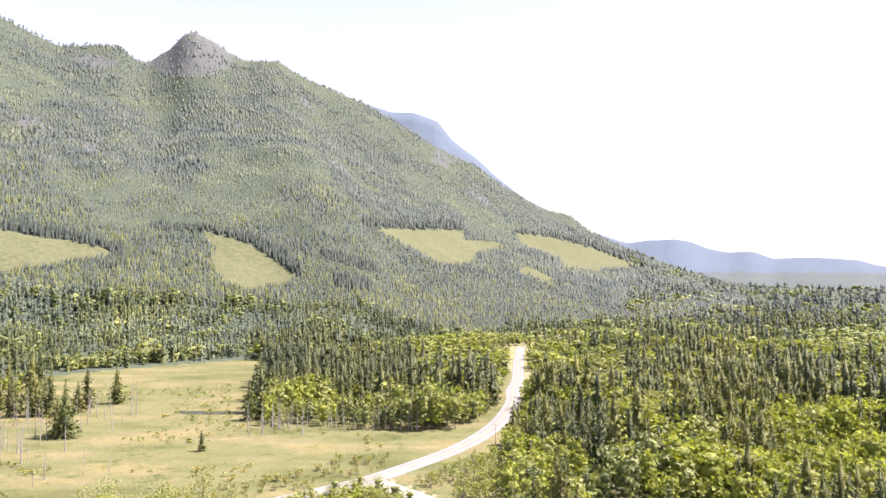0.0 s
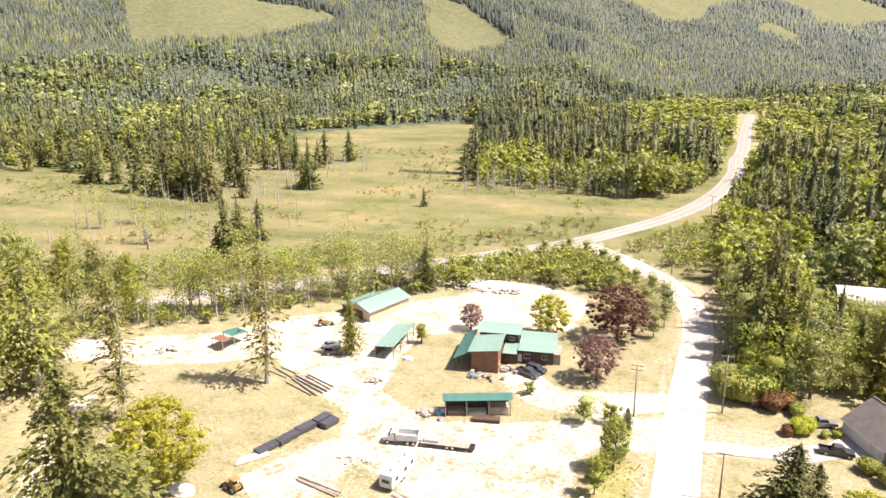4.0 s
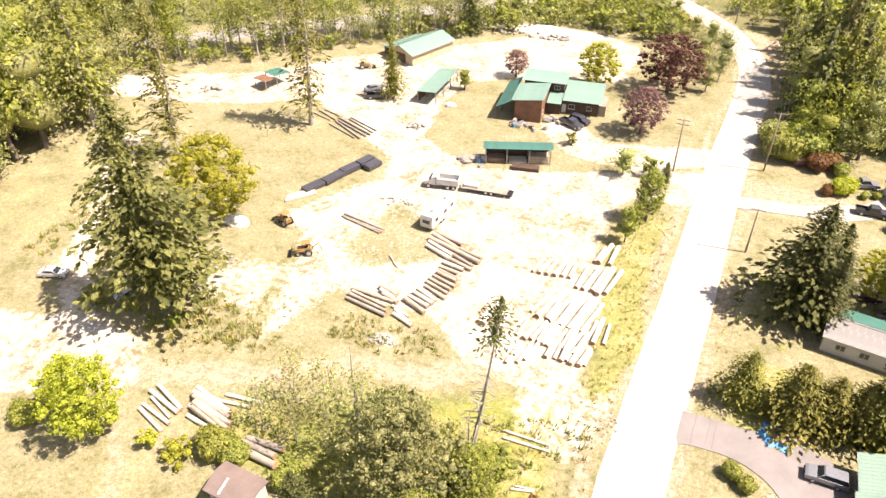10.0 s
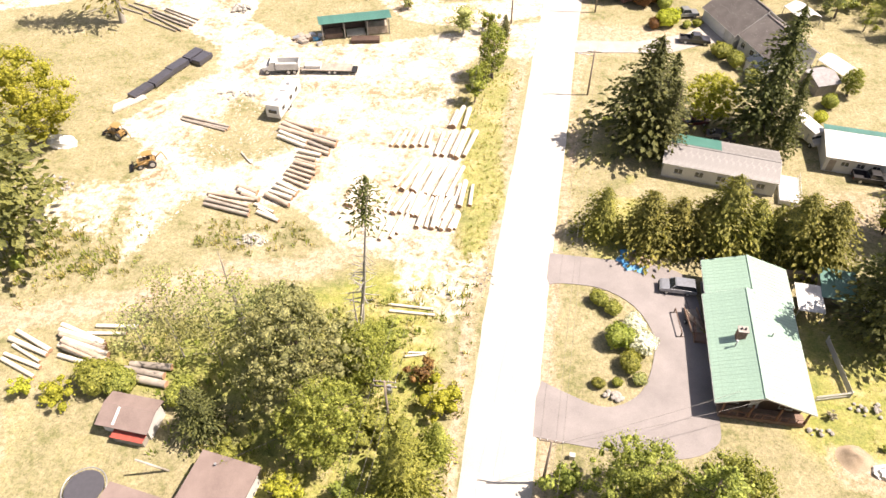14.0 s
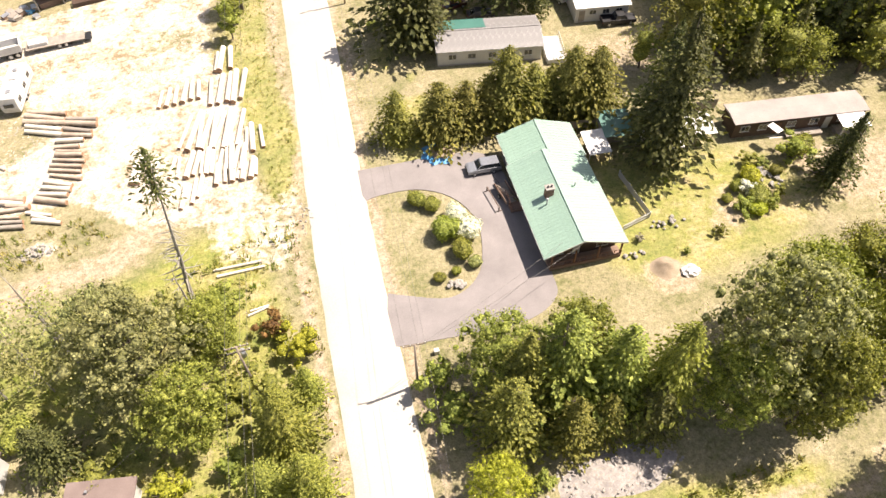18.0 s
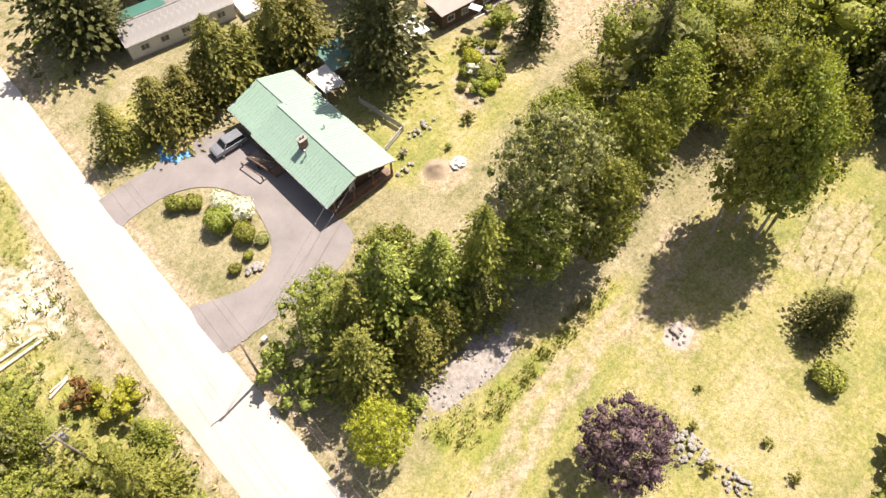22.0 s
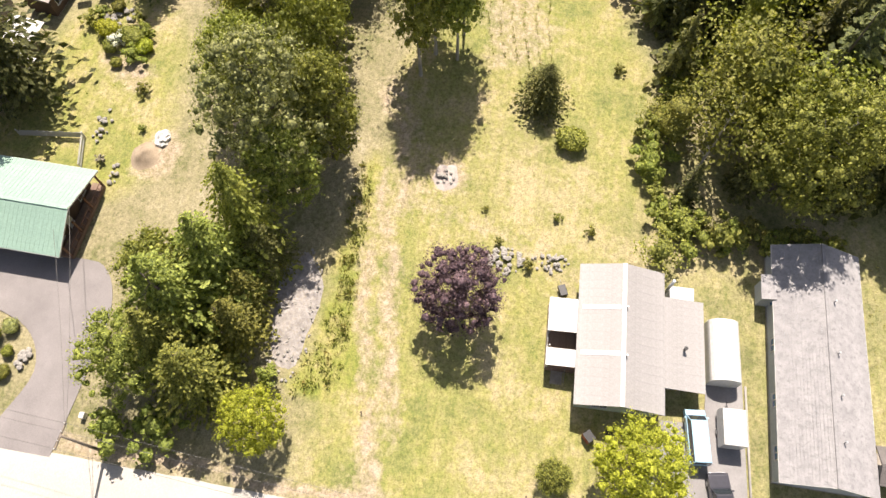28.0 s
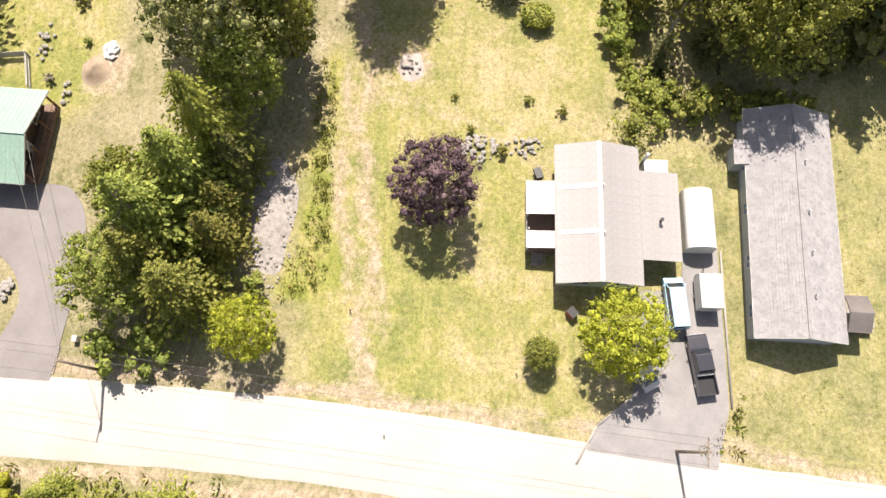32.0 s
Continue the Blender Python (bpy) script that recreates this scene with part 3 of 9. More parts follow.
def slope_material(name, dark, light, rock, cut):
    m = bpy.data.materials.new(name)
    t, n, l, p = nodes_of(m)
    cutm, rock_haze, _, _ = zone_nodes(n, l)
    a = tex(n, l, 0.012, 6, 0.7)
    b = tex(n, l, 0.12, 5, 0.7)
    r = ramp(n, [(0.3, dark), (0.7, light)])
    l.new(b.outputs[0], r.inputs[0])
    # rock tones; the far ridge uses this pair for its painted haze
    k = ramp(n, [(0.35, rock[0]), (0.65, rock[1])])
    l.new(b.outputs[0], k.inputs[0])
    g = ramp(n, [(0.3, cut[0]), (0.5, cut[1]), (0.72, cut[2])])
    l.new(b.outputs[0], g.inputs[0])
    c = mixc(n, l, r.outputs[0], k.outputs[0], edge_of(n, l, rock_haze, a.outputs[0], 0.8))
    c = mixc(n, l, c, g.outputs[0], edge_of(n, l, cutm, b.outputs[0], 0.5))
    l.new(c, p.inputs["Base Color"])
    p.inputs["Roughness"].default_value = 0.95
    p.inputs["Specular IOR Level"].default_value = 0.1
    bumped(n, l, p, b.outputs[0], 0.6, 4.0)
    return m


# forest tones of the slope are lifted and narrowed as painted haze
SLOPE = slope_material("forested_slope", (0.056, 0.072, 0.058), (0.088, 0.104, 0.072), ((0.074, 0.080, 0.082), (0.118, 0.122, 0.122)), ((0.070, 0.084, 0.044), (0.105, 0.112, 0.058), (0.150, 0.138, 0.090)))
# the second pair is no rock here but distance haze painted blue
FARSLOPE = slope_material("haze_tinted_slope", (0.074, 0.090, 0.094), (0.105, 0.120, 0.116), ((0.080, 0.104, 0.142), (0.112, 0.138, 0.176)), ((0.16, 0.18, 0.05), (0.22, 0.23, 0.08), (0.30, 0.27, 0.14)))
polar_sheet("mountain", -75, 40, 360, 480, 4000, 140, mountain_height, SLOPE, "steep conifer-covered mountain with logged clearings and a rocky peak", (cut_mask, rock_mask))
# the height mask lays the painted haze blue on the upper ground
polar_sheet("backdrop", -16, 75, 220, 2900, 4850, 30, far_height, FARSLOPE, "distant ridge and low hills behind the valley, blue haze painted into their colour", (lambda X, Y, Z: X * 0, lambda X, Y, Z: np.clip((Z - 90) / 120, 0, 1)))


# ---- ground: one sheet from under the camera to the horizon ----
def ground_lines(lo, hi, step, far):
    mid = list(np.arange(lo, hi + step, step))
    out, d, v = [], step, mid[-1]
    while v < far:
        d *= 1.22
        v += d
        out.append(v)
    low, d, v = [], step, mid[0]
    while v > -far:
        d *= 1.22
        v -= d
        low.append(v)
    return np.array(low[::-1] + mid + out)


def ground_material():
    m = bpy.data.materials.new("ground_cover")
    t, n, l, p = nodes_of(m)
    gravel, green, marsh, dirt = zone_nodes(n, l)
    huge = tex(n, l, 0.035, 4, 0.6)
    big = tex(n, l, 0.16, 5, 0.65)
    mid = tex(n, l, 0.9, 5, 0.7)
    fine = tex(n, l, 5.0, 4, 0.8)
    grain = tex(n, l, 2.2, 3, 0.8)
    dry = ramp(n, [(0.38, (0.142, 0.142, 0.066)), (0.48, (0.212, 0.192, 0.112)), (0.56, (0.245, 0.218, 0.135)), (0.64, (0.290, 0.258, 0.176))])
    l.new(mixc(n, l, big.outputs[0], mid.outputs[0], 0.45), dry.inputs[0])
    grn = ramp(n, [(0.39, (0.126, 0.158, 0.034)), (0.455, (0.190, 0.202, 0.054)), (0.515, (0.236, 0.224, 0.082)), (0.58, (0.300, 0.258, 0.146))])
    l.new(mixc(n, l, mixc(n, l, huge.outputs[0], big.outputs[0], 0.6), mid.outputs[0], 0.24), grn.inputs[0])
    mar = ramp(n, [(0.41, (0.048, 0.064, 0.028)), (0.45, (0.106, 0.121, 0.047)), (0.49, (0.165, 0.149, 0.078)), (0.52, (0.095, 0.112, 0.046)), (0.555, (0.198, 0.170, 0.106)), (0.60, (0.108, 0.125, 0.054))])
    l.new(mixc(n, l, mixc(n, l, huge.outputs[0], big.outputs[0], 0.5), mid.outputs[0], 0.42), mar.inputs[0])
    grv = ramp(n, [(0.40, (0.205, 0.155, 0.095)), (0.455, (0.325, 0.275, 0.205)), (0.52, (0.415, 0.380, 0.322)), (0.60, (0.475, 0.450, 0.400))])
    l.new(mixc(n, l, big.outputs[0], mid.outputs[0], 0.5), grv.inputs[0])
    drt = ramp(n, [(0.390, (0.247, 0.197, 0.135)), (0.610, (0.345, 0.285, 0.214))])
    l.new(mid.outputs[0], drt.inputs[0])
    c = dry.outputs[0]
    # mowing streaks along the field
    mp = n.new("ShaderNodeMapping")
    mp.inputs["Scale"].default_value = (0.10, 1.5, 1.0)
    mp.inputs["Rotation"].default_value = (0, 0, radians(-4))
    l.new(n.new("ShaderNodeTexCoord").outputs["Object"], mp.inputs["Vector"])
    streak = n.new("ShaderNodeTexNoise")
    streak.inputs["Scale"].default_value, streak.inputs["Detail"].default_value = 1.0, 4.0
    l.new(mp.outputs[0], streak.inputs["Vector"])
    sr = ramp(n, [(0.36, (0.86, 0.92, 0.78)), (0.5, (1.0, 1.0, 1.0)), (0.64, (1.14, 1.09, 1.12))])
    l.new(streak.outputs[0], sr.inputs[0])
    gcol = mixc(n, l, grn.outputs[0], sr.outputs[0], 0.6, "MULTIPLY")
    c = mixc(n, l, c, gcol, edge_of(n, l, green, big.outputs[0], 0.9, 0.25, 0.75))
    mp2 = n.new("ShaderNodeMapping")
    mp2.inputs["Scale"].default_value = (0.012, 0.03, 1.0)
    l.new(n.new("ShaderNodeTexCoord").outputs["Object"], mp2.inputs["Vector"])
    bands = n.new("ShaderNodeTexNoise")
    bands.inputs["Scale"].default_value, bands.inputs["Detail"].default_value, bands.inputs["Roughness"].default_value = 1.0, 6.0, 0.65
    l.new(mp2.outputs[0], bands.inputs["Vector"])
    br = ramp(n, [(0.38, (0.66, 0.70, 0.56)), (0.47, (0.96, 0.98, 0.86)), (0.52, (1.05, 1.0, 1.0)), (0.62, (1.4, 1.22, 1.2))])
    l.new(bands.outputs[0], br.inputs[0])
    mcol = mixc(n, l, mar.outputs[0], br.outputs[0], 0.9, "MULTIPLY")
    c = mixc(n, l, c, mcol, edge_of(n, l, marsh, big.outputs[0], 0.6))
    c = mixc(n, l, c, drt.outputs[0], edge_of(n, l, dirt, mid.outputs[0], 0.9, 0.3, 0.75))
    c = mixc(n, l, c, grv.outputs[0], edge_of(n, l, gravel, mid.outputs[0], 0.9, 0.36, 0.62))
    g = ramp(n, [(0.38, (0.54, 0.56, 0.50)), (0.5, (1.0, 1.0, 1.0)), (0.62, (1.36, 1.34, 1.30))])
    l.new(mixc(n, l, fine.outputs[0], grain.outputs[0], 0.5), g.inputs[0])
    c = mixc(n, l, c, g.outputs[0], 0.85, "MULTIPLY")
    l.new(c, p.inputs["Base Color"])
    p.inputs["Roughness"].default_value = 0.95
    p.inputs["Specular IOR Level"].default_value = 0.15
    bumped(n, l, p, mixc(n, l, fine.outputs[0], mid.outputs[0], 0.5), 0.7, 0.25)
    return m


gx, gy = ground_lines(-150, 100, 1.4, 4900), ground_lines(-50, 225, 1.4, 4900)
X, Y = np.meshgrid(gx, gy)
near = np.hypot(X + 20, Y - 90) < 420
Z = np.where(near, 0.10 * fractal(X, Y, 9, 2.0, 3) - 0.06, -0.3)
Z = np.where(np.minimum(line_dist(X, Y, ROAD), line_dist(X, Y, HIGHWAY_LINE)) < 9, -0.06, Z)
near_x, near_y = X, Y
X, Y = X + 5.0 * fractal(X, Y, 11, 31.0, 3), Y + 5.0 * fractal(X, Y, 11, 33.0, 3)
gravel = area_mask(X, Y, YARD, 1.8)
gravel *= 1 - area_mask(X, Y, HOUSE_LAWN, 1.2)
gravel = np.maximum(gravel, track_mask(X, Y, BRANCH, 8.5))
gravel = np.maximum(gravel, area_mask(X, Y, [(-112, 44), (-88, 51), (-77, 55), (-66, 52), (-61, 47), (-66, 42), (-80, 38), (-112, 34)], 1.5))
gravel = np.maximum(gravel, 0.9 * track_mask(X, Y, [(-112, 104), (-102, 86), (-90, 66), (-80, 54)], 5))
gravel = np.maximum(gravel, 0.55 * area_mask(X, Y, [(-17, 68), (-6, 66), (0, 68), (-0.5, 61), (-3, 52), (-12, 56)], 1.5))
gravel = np.maximum(gravel, 0.55 * area_mask(X, Y, [(-64, 76), (-54, 76), (-52, 62), (-72, 66)], 2.5))
scatter = fractal(X, Y, 14, 6.0, 3)
gravel = gravel - 0.75 * area_mask(X, Y, [(-47, 101), (-36, 96), (-30, 86), (-44, 78), (-52, 86)], 3) * (scatter > -0.06) - 0.55 * area_mask(X, Y, [(-24, 106), (-9, 110), (-9, 97), (-20, 97)], 3) * (scatter > 0.0)
gravel = gravel - area_mask(X, Y, [(-42, 70), (-28, 70), (-25, 65), (-34, 62), (-43, 64)], 1.2)
gravel = np.maximum(gravel, 0.9 * area_mask(X, Y, [(-36, 66), (-32.5, 66.2), (-32, 64.5), (-36, 64)], 0.7))
green = 0.48 * area_mask(X, Y, [(1, -11), (8, -13), (26, -6), (34, -11), (44, -18), (62, -24), (46, -60), (-4, -60), (-3, -30), (-1, -13)], 3) + 0.64 * area_mask(X, Y, FIELD, 3) + 0.7 * area_mask(X, Y, BACKYARD, 3) + 0.62 * area_mask(X, Y, VERGE, 1.2)
green = np.maximum(green, 1.0 * area_mask(X, Y, [(14, 17), (16, 12.3), (20, 12), (30, 12.4), (42, 12.6), (42, 15), (30, 14.5), (25.7, 14.1), (20.9, 15.5), (16, 17)], 0.6))
green = np.maximum(green, 0.85 * track_mask(X, Y, [(45, 52), (54, 51), (58, 47)], 5, 2))
green = np.maximum(green, np.where(Y > 205, 0.35, 0) * (1 - area_mask(X, Y, MARSH, 6)))
green = np.maximum(green, 0.7 * area_mask(X, Y, [(14, 60), (22, 72), (22, 92), (14, 92)], 3) * (scatter > -0.02))
green = np.maximum(green, 0.75 * area_mask(X, Y, [(-30, 20), (-4, 20), (-5, 62), (-18, 62), (-50, 46), (-46, 40), (-28, 38)], 3))
green = np.maximum(green, 0.3 * (area_mask(X, Y, [(-300, 40), (-150, 140), (-105, 112), (-96, 90), (-100, 40), (-300, -60)], 5)))
green = np.maximum(green, 0.3 * (area_mask(X, Y, [(-28, 20), (-60, 20), (-60, 38), (-36, 38)], 3)))
green = np.maximum(green, 0.85 * area_mask(X, Y, [(22, 148), (40, 150), (60, 150), (90, 126), (140, 150), (140, 210), (22, 210)], 4))
marsh = np.maximum(area_mask(X, Y, MARSH, 8), np.where((Y > 208) & (X < 60), 0.9, 0.0))
dirt = 0.8 * np.maximum(track_mask(X, Y, [(-1, 9.6), (8, 10), (29, 11.6), (46, 11.6), (56, 13)], 1.6, 0.8), track_mask(X, Y, [(-1, 7.4), (8, 7.8), (29, 9.0), (46, 9.0), (56, 11)], 1.6, 0.8))
dirt = np.maximum(dirt, 0.36 * track_mask(X, Y, [(-1, 8.5), (8, 9), (29, 10.3), (46, 10.3), (56, 12)], 4.5, 1.5))
dirt = np.maximum(dirt, 0.56 * area_mask(X, Y, [(57, 1), (69, 3.6), (76, -2.4), (66, -9), (59, -5)], 2.5))
dirt = np.maximum(dirt, 0.42 * track_mask(X, Y, [(31, -12), (34, -2), (36, 8), (42, 6)], 6, 2.5))
dirt = np.maximum(dirt, 0.75 * track_mask(X, Y, [(-64, 48), (-50, 52), (-38, 58), (-26, 61), (-18, 66)], 5, 1.5))
dirt = np.maximum(dirt, 0.65 * track_mask(X, Y, [(-64, 48), (-58, 40), (-52, 30)], 3, 1.2))
dirt = np.maximum(dirt, 0.9 * area_mask(X, Y, [(38.5, 6.4), (41.5, 7.4), (43.5, 5.0), (42.5, 2.0), (39, 2.2)], 0.8))
dirt = np.maximum(dirt, 0.8 * area_mask(X, Y, [(38, 42), (43, 41), (46, 37), (41, 36), (37, 38)], 1.2))
dirt = np.maximum(dirt, 0.7 * area_mask(X, Y, [(62, 54), (84, 52), (86, 40), (66, 42)], 3))
dirt = np.maximum(dirt, 0.85 * area_mask(X, Y, [(69, 43), (82.6, 46), (90, 42), (84, 33), (74, 36)], 2))
dirt = np.maximum(dirt, 0.7 * area_mask(X, Y, [(53.5, 51), (55.2, 46.2), (52.2, 42.6), (49, 44), (50.5, 47)], 1.5))
dirt = np.maximum(dirt, 0.7 * area_mask(X, Y, [(11, 117), (14, 131), (30, 132), (36, 124)], 2))
dirt = np.maximum(dirt, 0.62 * area_mask(X, Y, [(43, 84), (66, 86), (62, 74), (46, 74)], 2))
dirt = np.maximum(dirt, 0.8 * np.clip(1.3 - np.abs(line_dist(X, Y, ROAD) - 4.6) / 1.1, 0, 1))
dirt = np.maximum(dirt, 0.85 * track_mask(X, Y, [(22, 196), (24, 230), (30, 262)], 5, 1.5))
dirt = np.maximum(dirt, 0.8 * area_mask(X, Y, [(15.5, 195), (22, 200), (22, 216), (9, 222), (14, 206)], 1.5))
X, Y = near_x, near_y
i = np.arange(X.size).reshape(X.shape)
f = np.stack([i[:-1, :-1], i[:-1, 1:], i[1:, 1:], i[1:, :-1]], -1).reshape(-1, 4)
me = fast_mesh("ground", np.stack([X, Y, Z], -1).reshape(-1, 3), f, ground_material())
col = me.attributes.new("zone", "FLOAT_COLOR", "POINT")
col.data.foreach_set("color", np.clip(np.stack([gravel, green, marsh, dirt], -1), 0, 1).astype(np.float32).ravel())
tagged(new("ground", me), "dry summer grass, pale gravel yard and marshy meadow of the valley floor", "ground", kind="structure")

strip("road", ROAD, 7.7, CHIPSEAL, 0.02, "sun-bleached pale chipseal country road with dusty shoulders")
hw = strip("highway", HIGHWAY_LINE, 9.5, HIGHWAY, 0.05, "light grey two-lane asphalt highway curving past the marsh")
line_paint("centre_line", HIGHWAY_LINE, 0, 0.3, plain("yellow_road_paint", (0.55, 0.42, 0.10), 0.6), 0.112, hw)
for side in (-3.6, 3.6):
    line_paint("edge_line", HIGHWAY_LINE, side, 0.2, WHITEPAINT, 0.085, hw)
drive = [(x, y) for x, y in GREEN_DRIVE] + [(x, y) for x, y in DRIVE_ISLAND[::1]]
flat_area("driveway_1", drive, ASPHALT, 0.025, "curved grey asphalt driveway round a planted island")
flat_area("driveway_2", SOUTH_DRIVE, WORNASPHALT, 0.03, "grey asphalt driveway beside a mobile home")
flat_area("driveway_3", NORTH_DRIVE, CONCRETE, 0.03, "pale concrete driveway to a white garage")

# ---- plants: shapes made once, at a height of 1 or a radius of 1, then set out ----
def rhombs(c, d, s, w, rng, out=None, loose=0.6):
    """Leaf clumps: bent rhombs at centres c, along directions d (unit), of length s and width s*w."""
    k = len(c)
    up = rng.normal(size=(k, 3)) if out is None else out + loose * rng.normal(size=(k, 3))
    side = np.cross(d, up)
    side /= np.linalg.norm(side, axis=1, keepdims=True) + 1e-9
    nrm = np.cross(side, d)
    s = np.broadcast_to(np.asarray(s, float), (k,))[:, None]
    a = c - d * s * 0.5
    b = c + side * s * w * 0.5 + nrm * s * 0.10
    e = c + d * s * 0.5 - nrm * s * 0.05
    g = c - side * s * w * 0.5 + nrm * s * 0.10
    v = np.stack([a, b, e, g], 1).reshape(-1, 3)
    i = np.arange(k)[:, None] * 4
    return v, np.concatenate([i + [0, 1, 2], i + [0, 2, 3]], 1).reshape(-1, 3)


def ball(level):
    bm = bmesh.new()
    bmesh.ops.create_icosphere(bm, subdivisions=level, radius=1.0)
    bm.verts.ensure_lookup_table()
    v = np.array([tuple(q.co) for q in bm.verts])
    f = np.array([[q.index for q in t.verts] for t in bm.faces])
    bm.free()
    return v, f


BALLS = {1: ball(1), 2: ball(2)}


def merged(shapes):
    V, Fc, n = [], [], 0
    for v, f in shapes:
        V.append(v)
        Fc.append(f + n)
        n += len(v)
    return np.concatenate(V), np.concatenate(Fc)


def conifer_shape(seed, whorls, per, spread, droop=0.25, bare=0.12, sprays=3, jitter=0.25, taper=0.85, width=0.42, core=0.62, fine=0.0):
    """Conifer foliage, 1 high: whorls of drooping boughs, each of several flat sprays. fine: the length of a spray as a share of its bough."""
    rng = np.random.default_rng(seed)
    C, D, S, N = [], [], [], []
    lop = rng.uniform(0, 6.28)
    for i in range(whorls):
        f = bare + (1 - bare) * (i + rng.uniform(-0.4, 0.4)) / whorls
        f = min(max(f, 0.01), 0.985)
        R = spread * max(0.03, 1 - (f - bare) / (1 - bare)) ** taper * (1 if i > 1 else 0.75)
        a0 = rng.uniform(0, 6.28)
        for j in range(per):
            a = a0 + 6.283 * j / per + rng.uniform(-0.35, 0.35)
            r = R * rng.uniform(1 - jitter * 1.4, 1 + jitter) * (1 + 0.12 * math.cos(a - lop))
            if rng.random() < 0.06:
                continue
            out = np.array([math.cos(a), math.sin(a), 0.0])
            side0 = np.array([-out[1], out[0], 0])
            rise = rng.uniform(-0.02, 0.05)
            for q in range(sprays):
                u = (q + rng.uniform(0.3, 1.0)) / sprays
                w = rng.uniform(-0.5, 0.5) * r * (0.25 + 0.6 * u * (1.3 - u))
                z = f + rise * (1 - u) - droop * r * u * u + rng.uniform(-0.012, 0.006)
                C.append(out * r * u + side0 * w + np.array([0, 0, z]))
                dd = out + side0 * (2.0 * w / max(r, 1e-3)) + np.array([0, 0, -droop * (0.3 + u) + rng.uniform(-0.2, 0.2)])
                if fine:
                    dd = dd + 0.4 * rng.normal(size=3)
                D.append(dd / np.linalg.norm(dd))
                N.append(out * 0.5 + np.array([0, 0, 1.0]))
                S.append((r * fine * rng.uniform(0.7, 1.3) + 0.009) if fine else r * (1.0 / sprays + 0.18) + 0.012)
    C.append(np.array([0, 0, 0.985]))
    D.append(np.array([0, 0, 1.0]))
    S.append(0.05)
    N.append(np.array([1.0, 0, 0]))
    out = [rhombs(np.array(C), np.array(D), np.array(S), width, rng, np.array(N) if fine else None, 0.8)]
    if core:
        n, m = 7, max(3, whorls // 4)
        for i in range(m):
            f0 = bare + (1 - bare) * i / m
            R = core * spread * max(0.03, 1 - (f0 - bare) / (1 - bare)) ** taper
            a = np.arange(n) * 6.283 / n + i
            rr = R * rng.uniform(0.6, 1.25, n)
            v = np.stack([rr * np.cos(a), rr * np.sin(a), f0 - droop * rr * 0.5 + rng.uniform(-0.01, 0.01, n)], 1)
            v = np.concatenate([v, [[0, 0, min(0.98, f0 + 1.5 * (1 - bare) / m)]]])
            k = np.arange(n)
            out.append((v, np.stack([k, (k + 1) % n, np.full(n, n)], 1)))
    return merged(out)


def broad_shape(seed, clumps, leaves, size, squash=0.85, low=0.25, ragged=0.35, wdt=0.8, core=1, fill=0.66, heart=False):
    """A broadleaf crown, 1 high: leaf clumps lie over the outside of many overlapping boughs. heart: only the middle is solid."""
    rng = np.random.default_rng(seed)
    lobes = []
    for i in range(clumps):
        a = 2.39996 * i + rng.uniform(-0.5, 0.5)
        u = -0.8 + 1.75 * (i + 0.5) / clumps + rng.uniform(-0.12, 0.12)
        h = low + (1 - low) * (0.5 + 0.43 * u)
        k = math.sqrt(max(0.04, 1 - (u * 0.95) ** 2)) * 0.5 * squash * rng.uniform(0.55 - 0.2 * ragged, 0.92 + 0.12 * ragged) - 0.04
        lobes.append((np.array([math.cos(a) * k, math.sin(a) * k, h]), rng.uniform(0.085, 0.15) * (0.55 + 0.45 * squash) * (1.25 if clumps < 20 else 1.0 if clumps < 60 else 0.78 if clumps < 150 else 0.6)))
    for z in (0.3, 0.52, 0.72):
        lobes.append((np.array([0, 0, low + (1 - low) * z]), 0.2 * squash))
    tot = sum(r * r for _, r in lobes)
    C, D, S, N = [], [], [], []
    for c, r in lobes:
        per = max(3, int(leaves * r * r / tot))
        v = rng.normal(size=(per, 3))
        v /= np.linalg.norm(v, axis=1, keepdims=True)
        v[:, 2] = np.where(v[:, 2] < -0.3, -v[:, 2], v[:, 2])
        C.append(c + v * (r * rng.uniform(0.62, 1.28, (per, 1))) * np.array([1, 1, 0.8]))
        t = np.cross(v, rng.normal(size=(per, 3)))
        t /= np.linalg.norm(t, axis=1, keepdims=True)
        d = t + 0.75 * v + np.array([0, 0, -0.2])
        D.append(d / np.linalg.norm(d, axis=1, keepdims=True))
        S.append(size * rng.uniform(0.6, 1.35, per))
        N.append(v + np.array([0, 0, 0.35]))
    C = np.concatenate(C)
    C[:, 2] = np.clip(C[:, 2], 0.02, 1.0)
    out = [rhombs(C, np.concatenate(D), np.concatenate(S), wdt, rng, np.concatenate(N))]
    if core:
        bv, bf = BALLS[core]
        for c, r in lobes if not heart else lobes[-3:]:
            q = bv * (r * fill * rng.uniform(0.6, 1.2, (len(bv), 1))) * np.array([1, 1, 0.8]) + c
            q[:, 2] = np.maximum(q[:, 2], 0.01)
            out.append((q, bf))
    return merged(out)


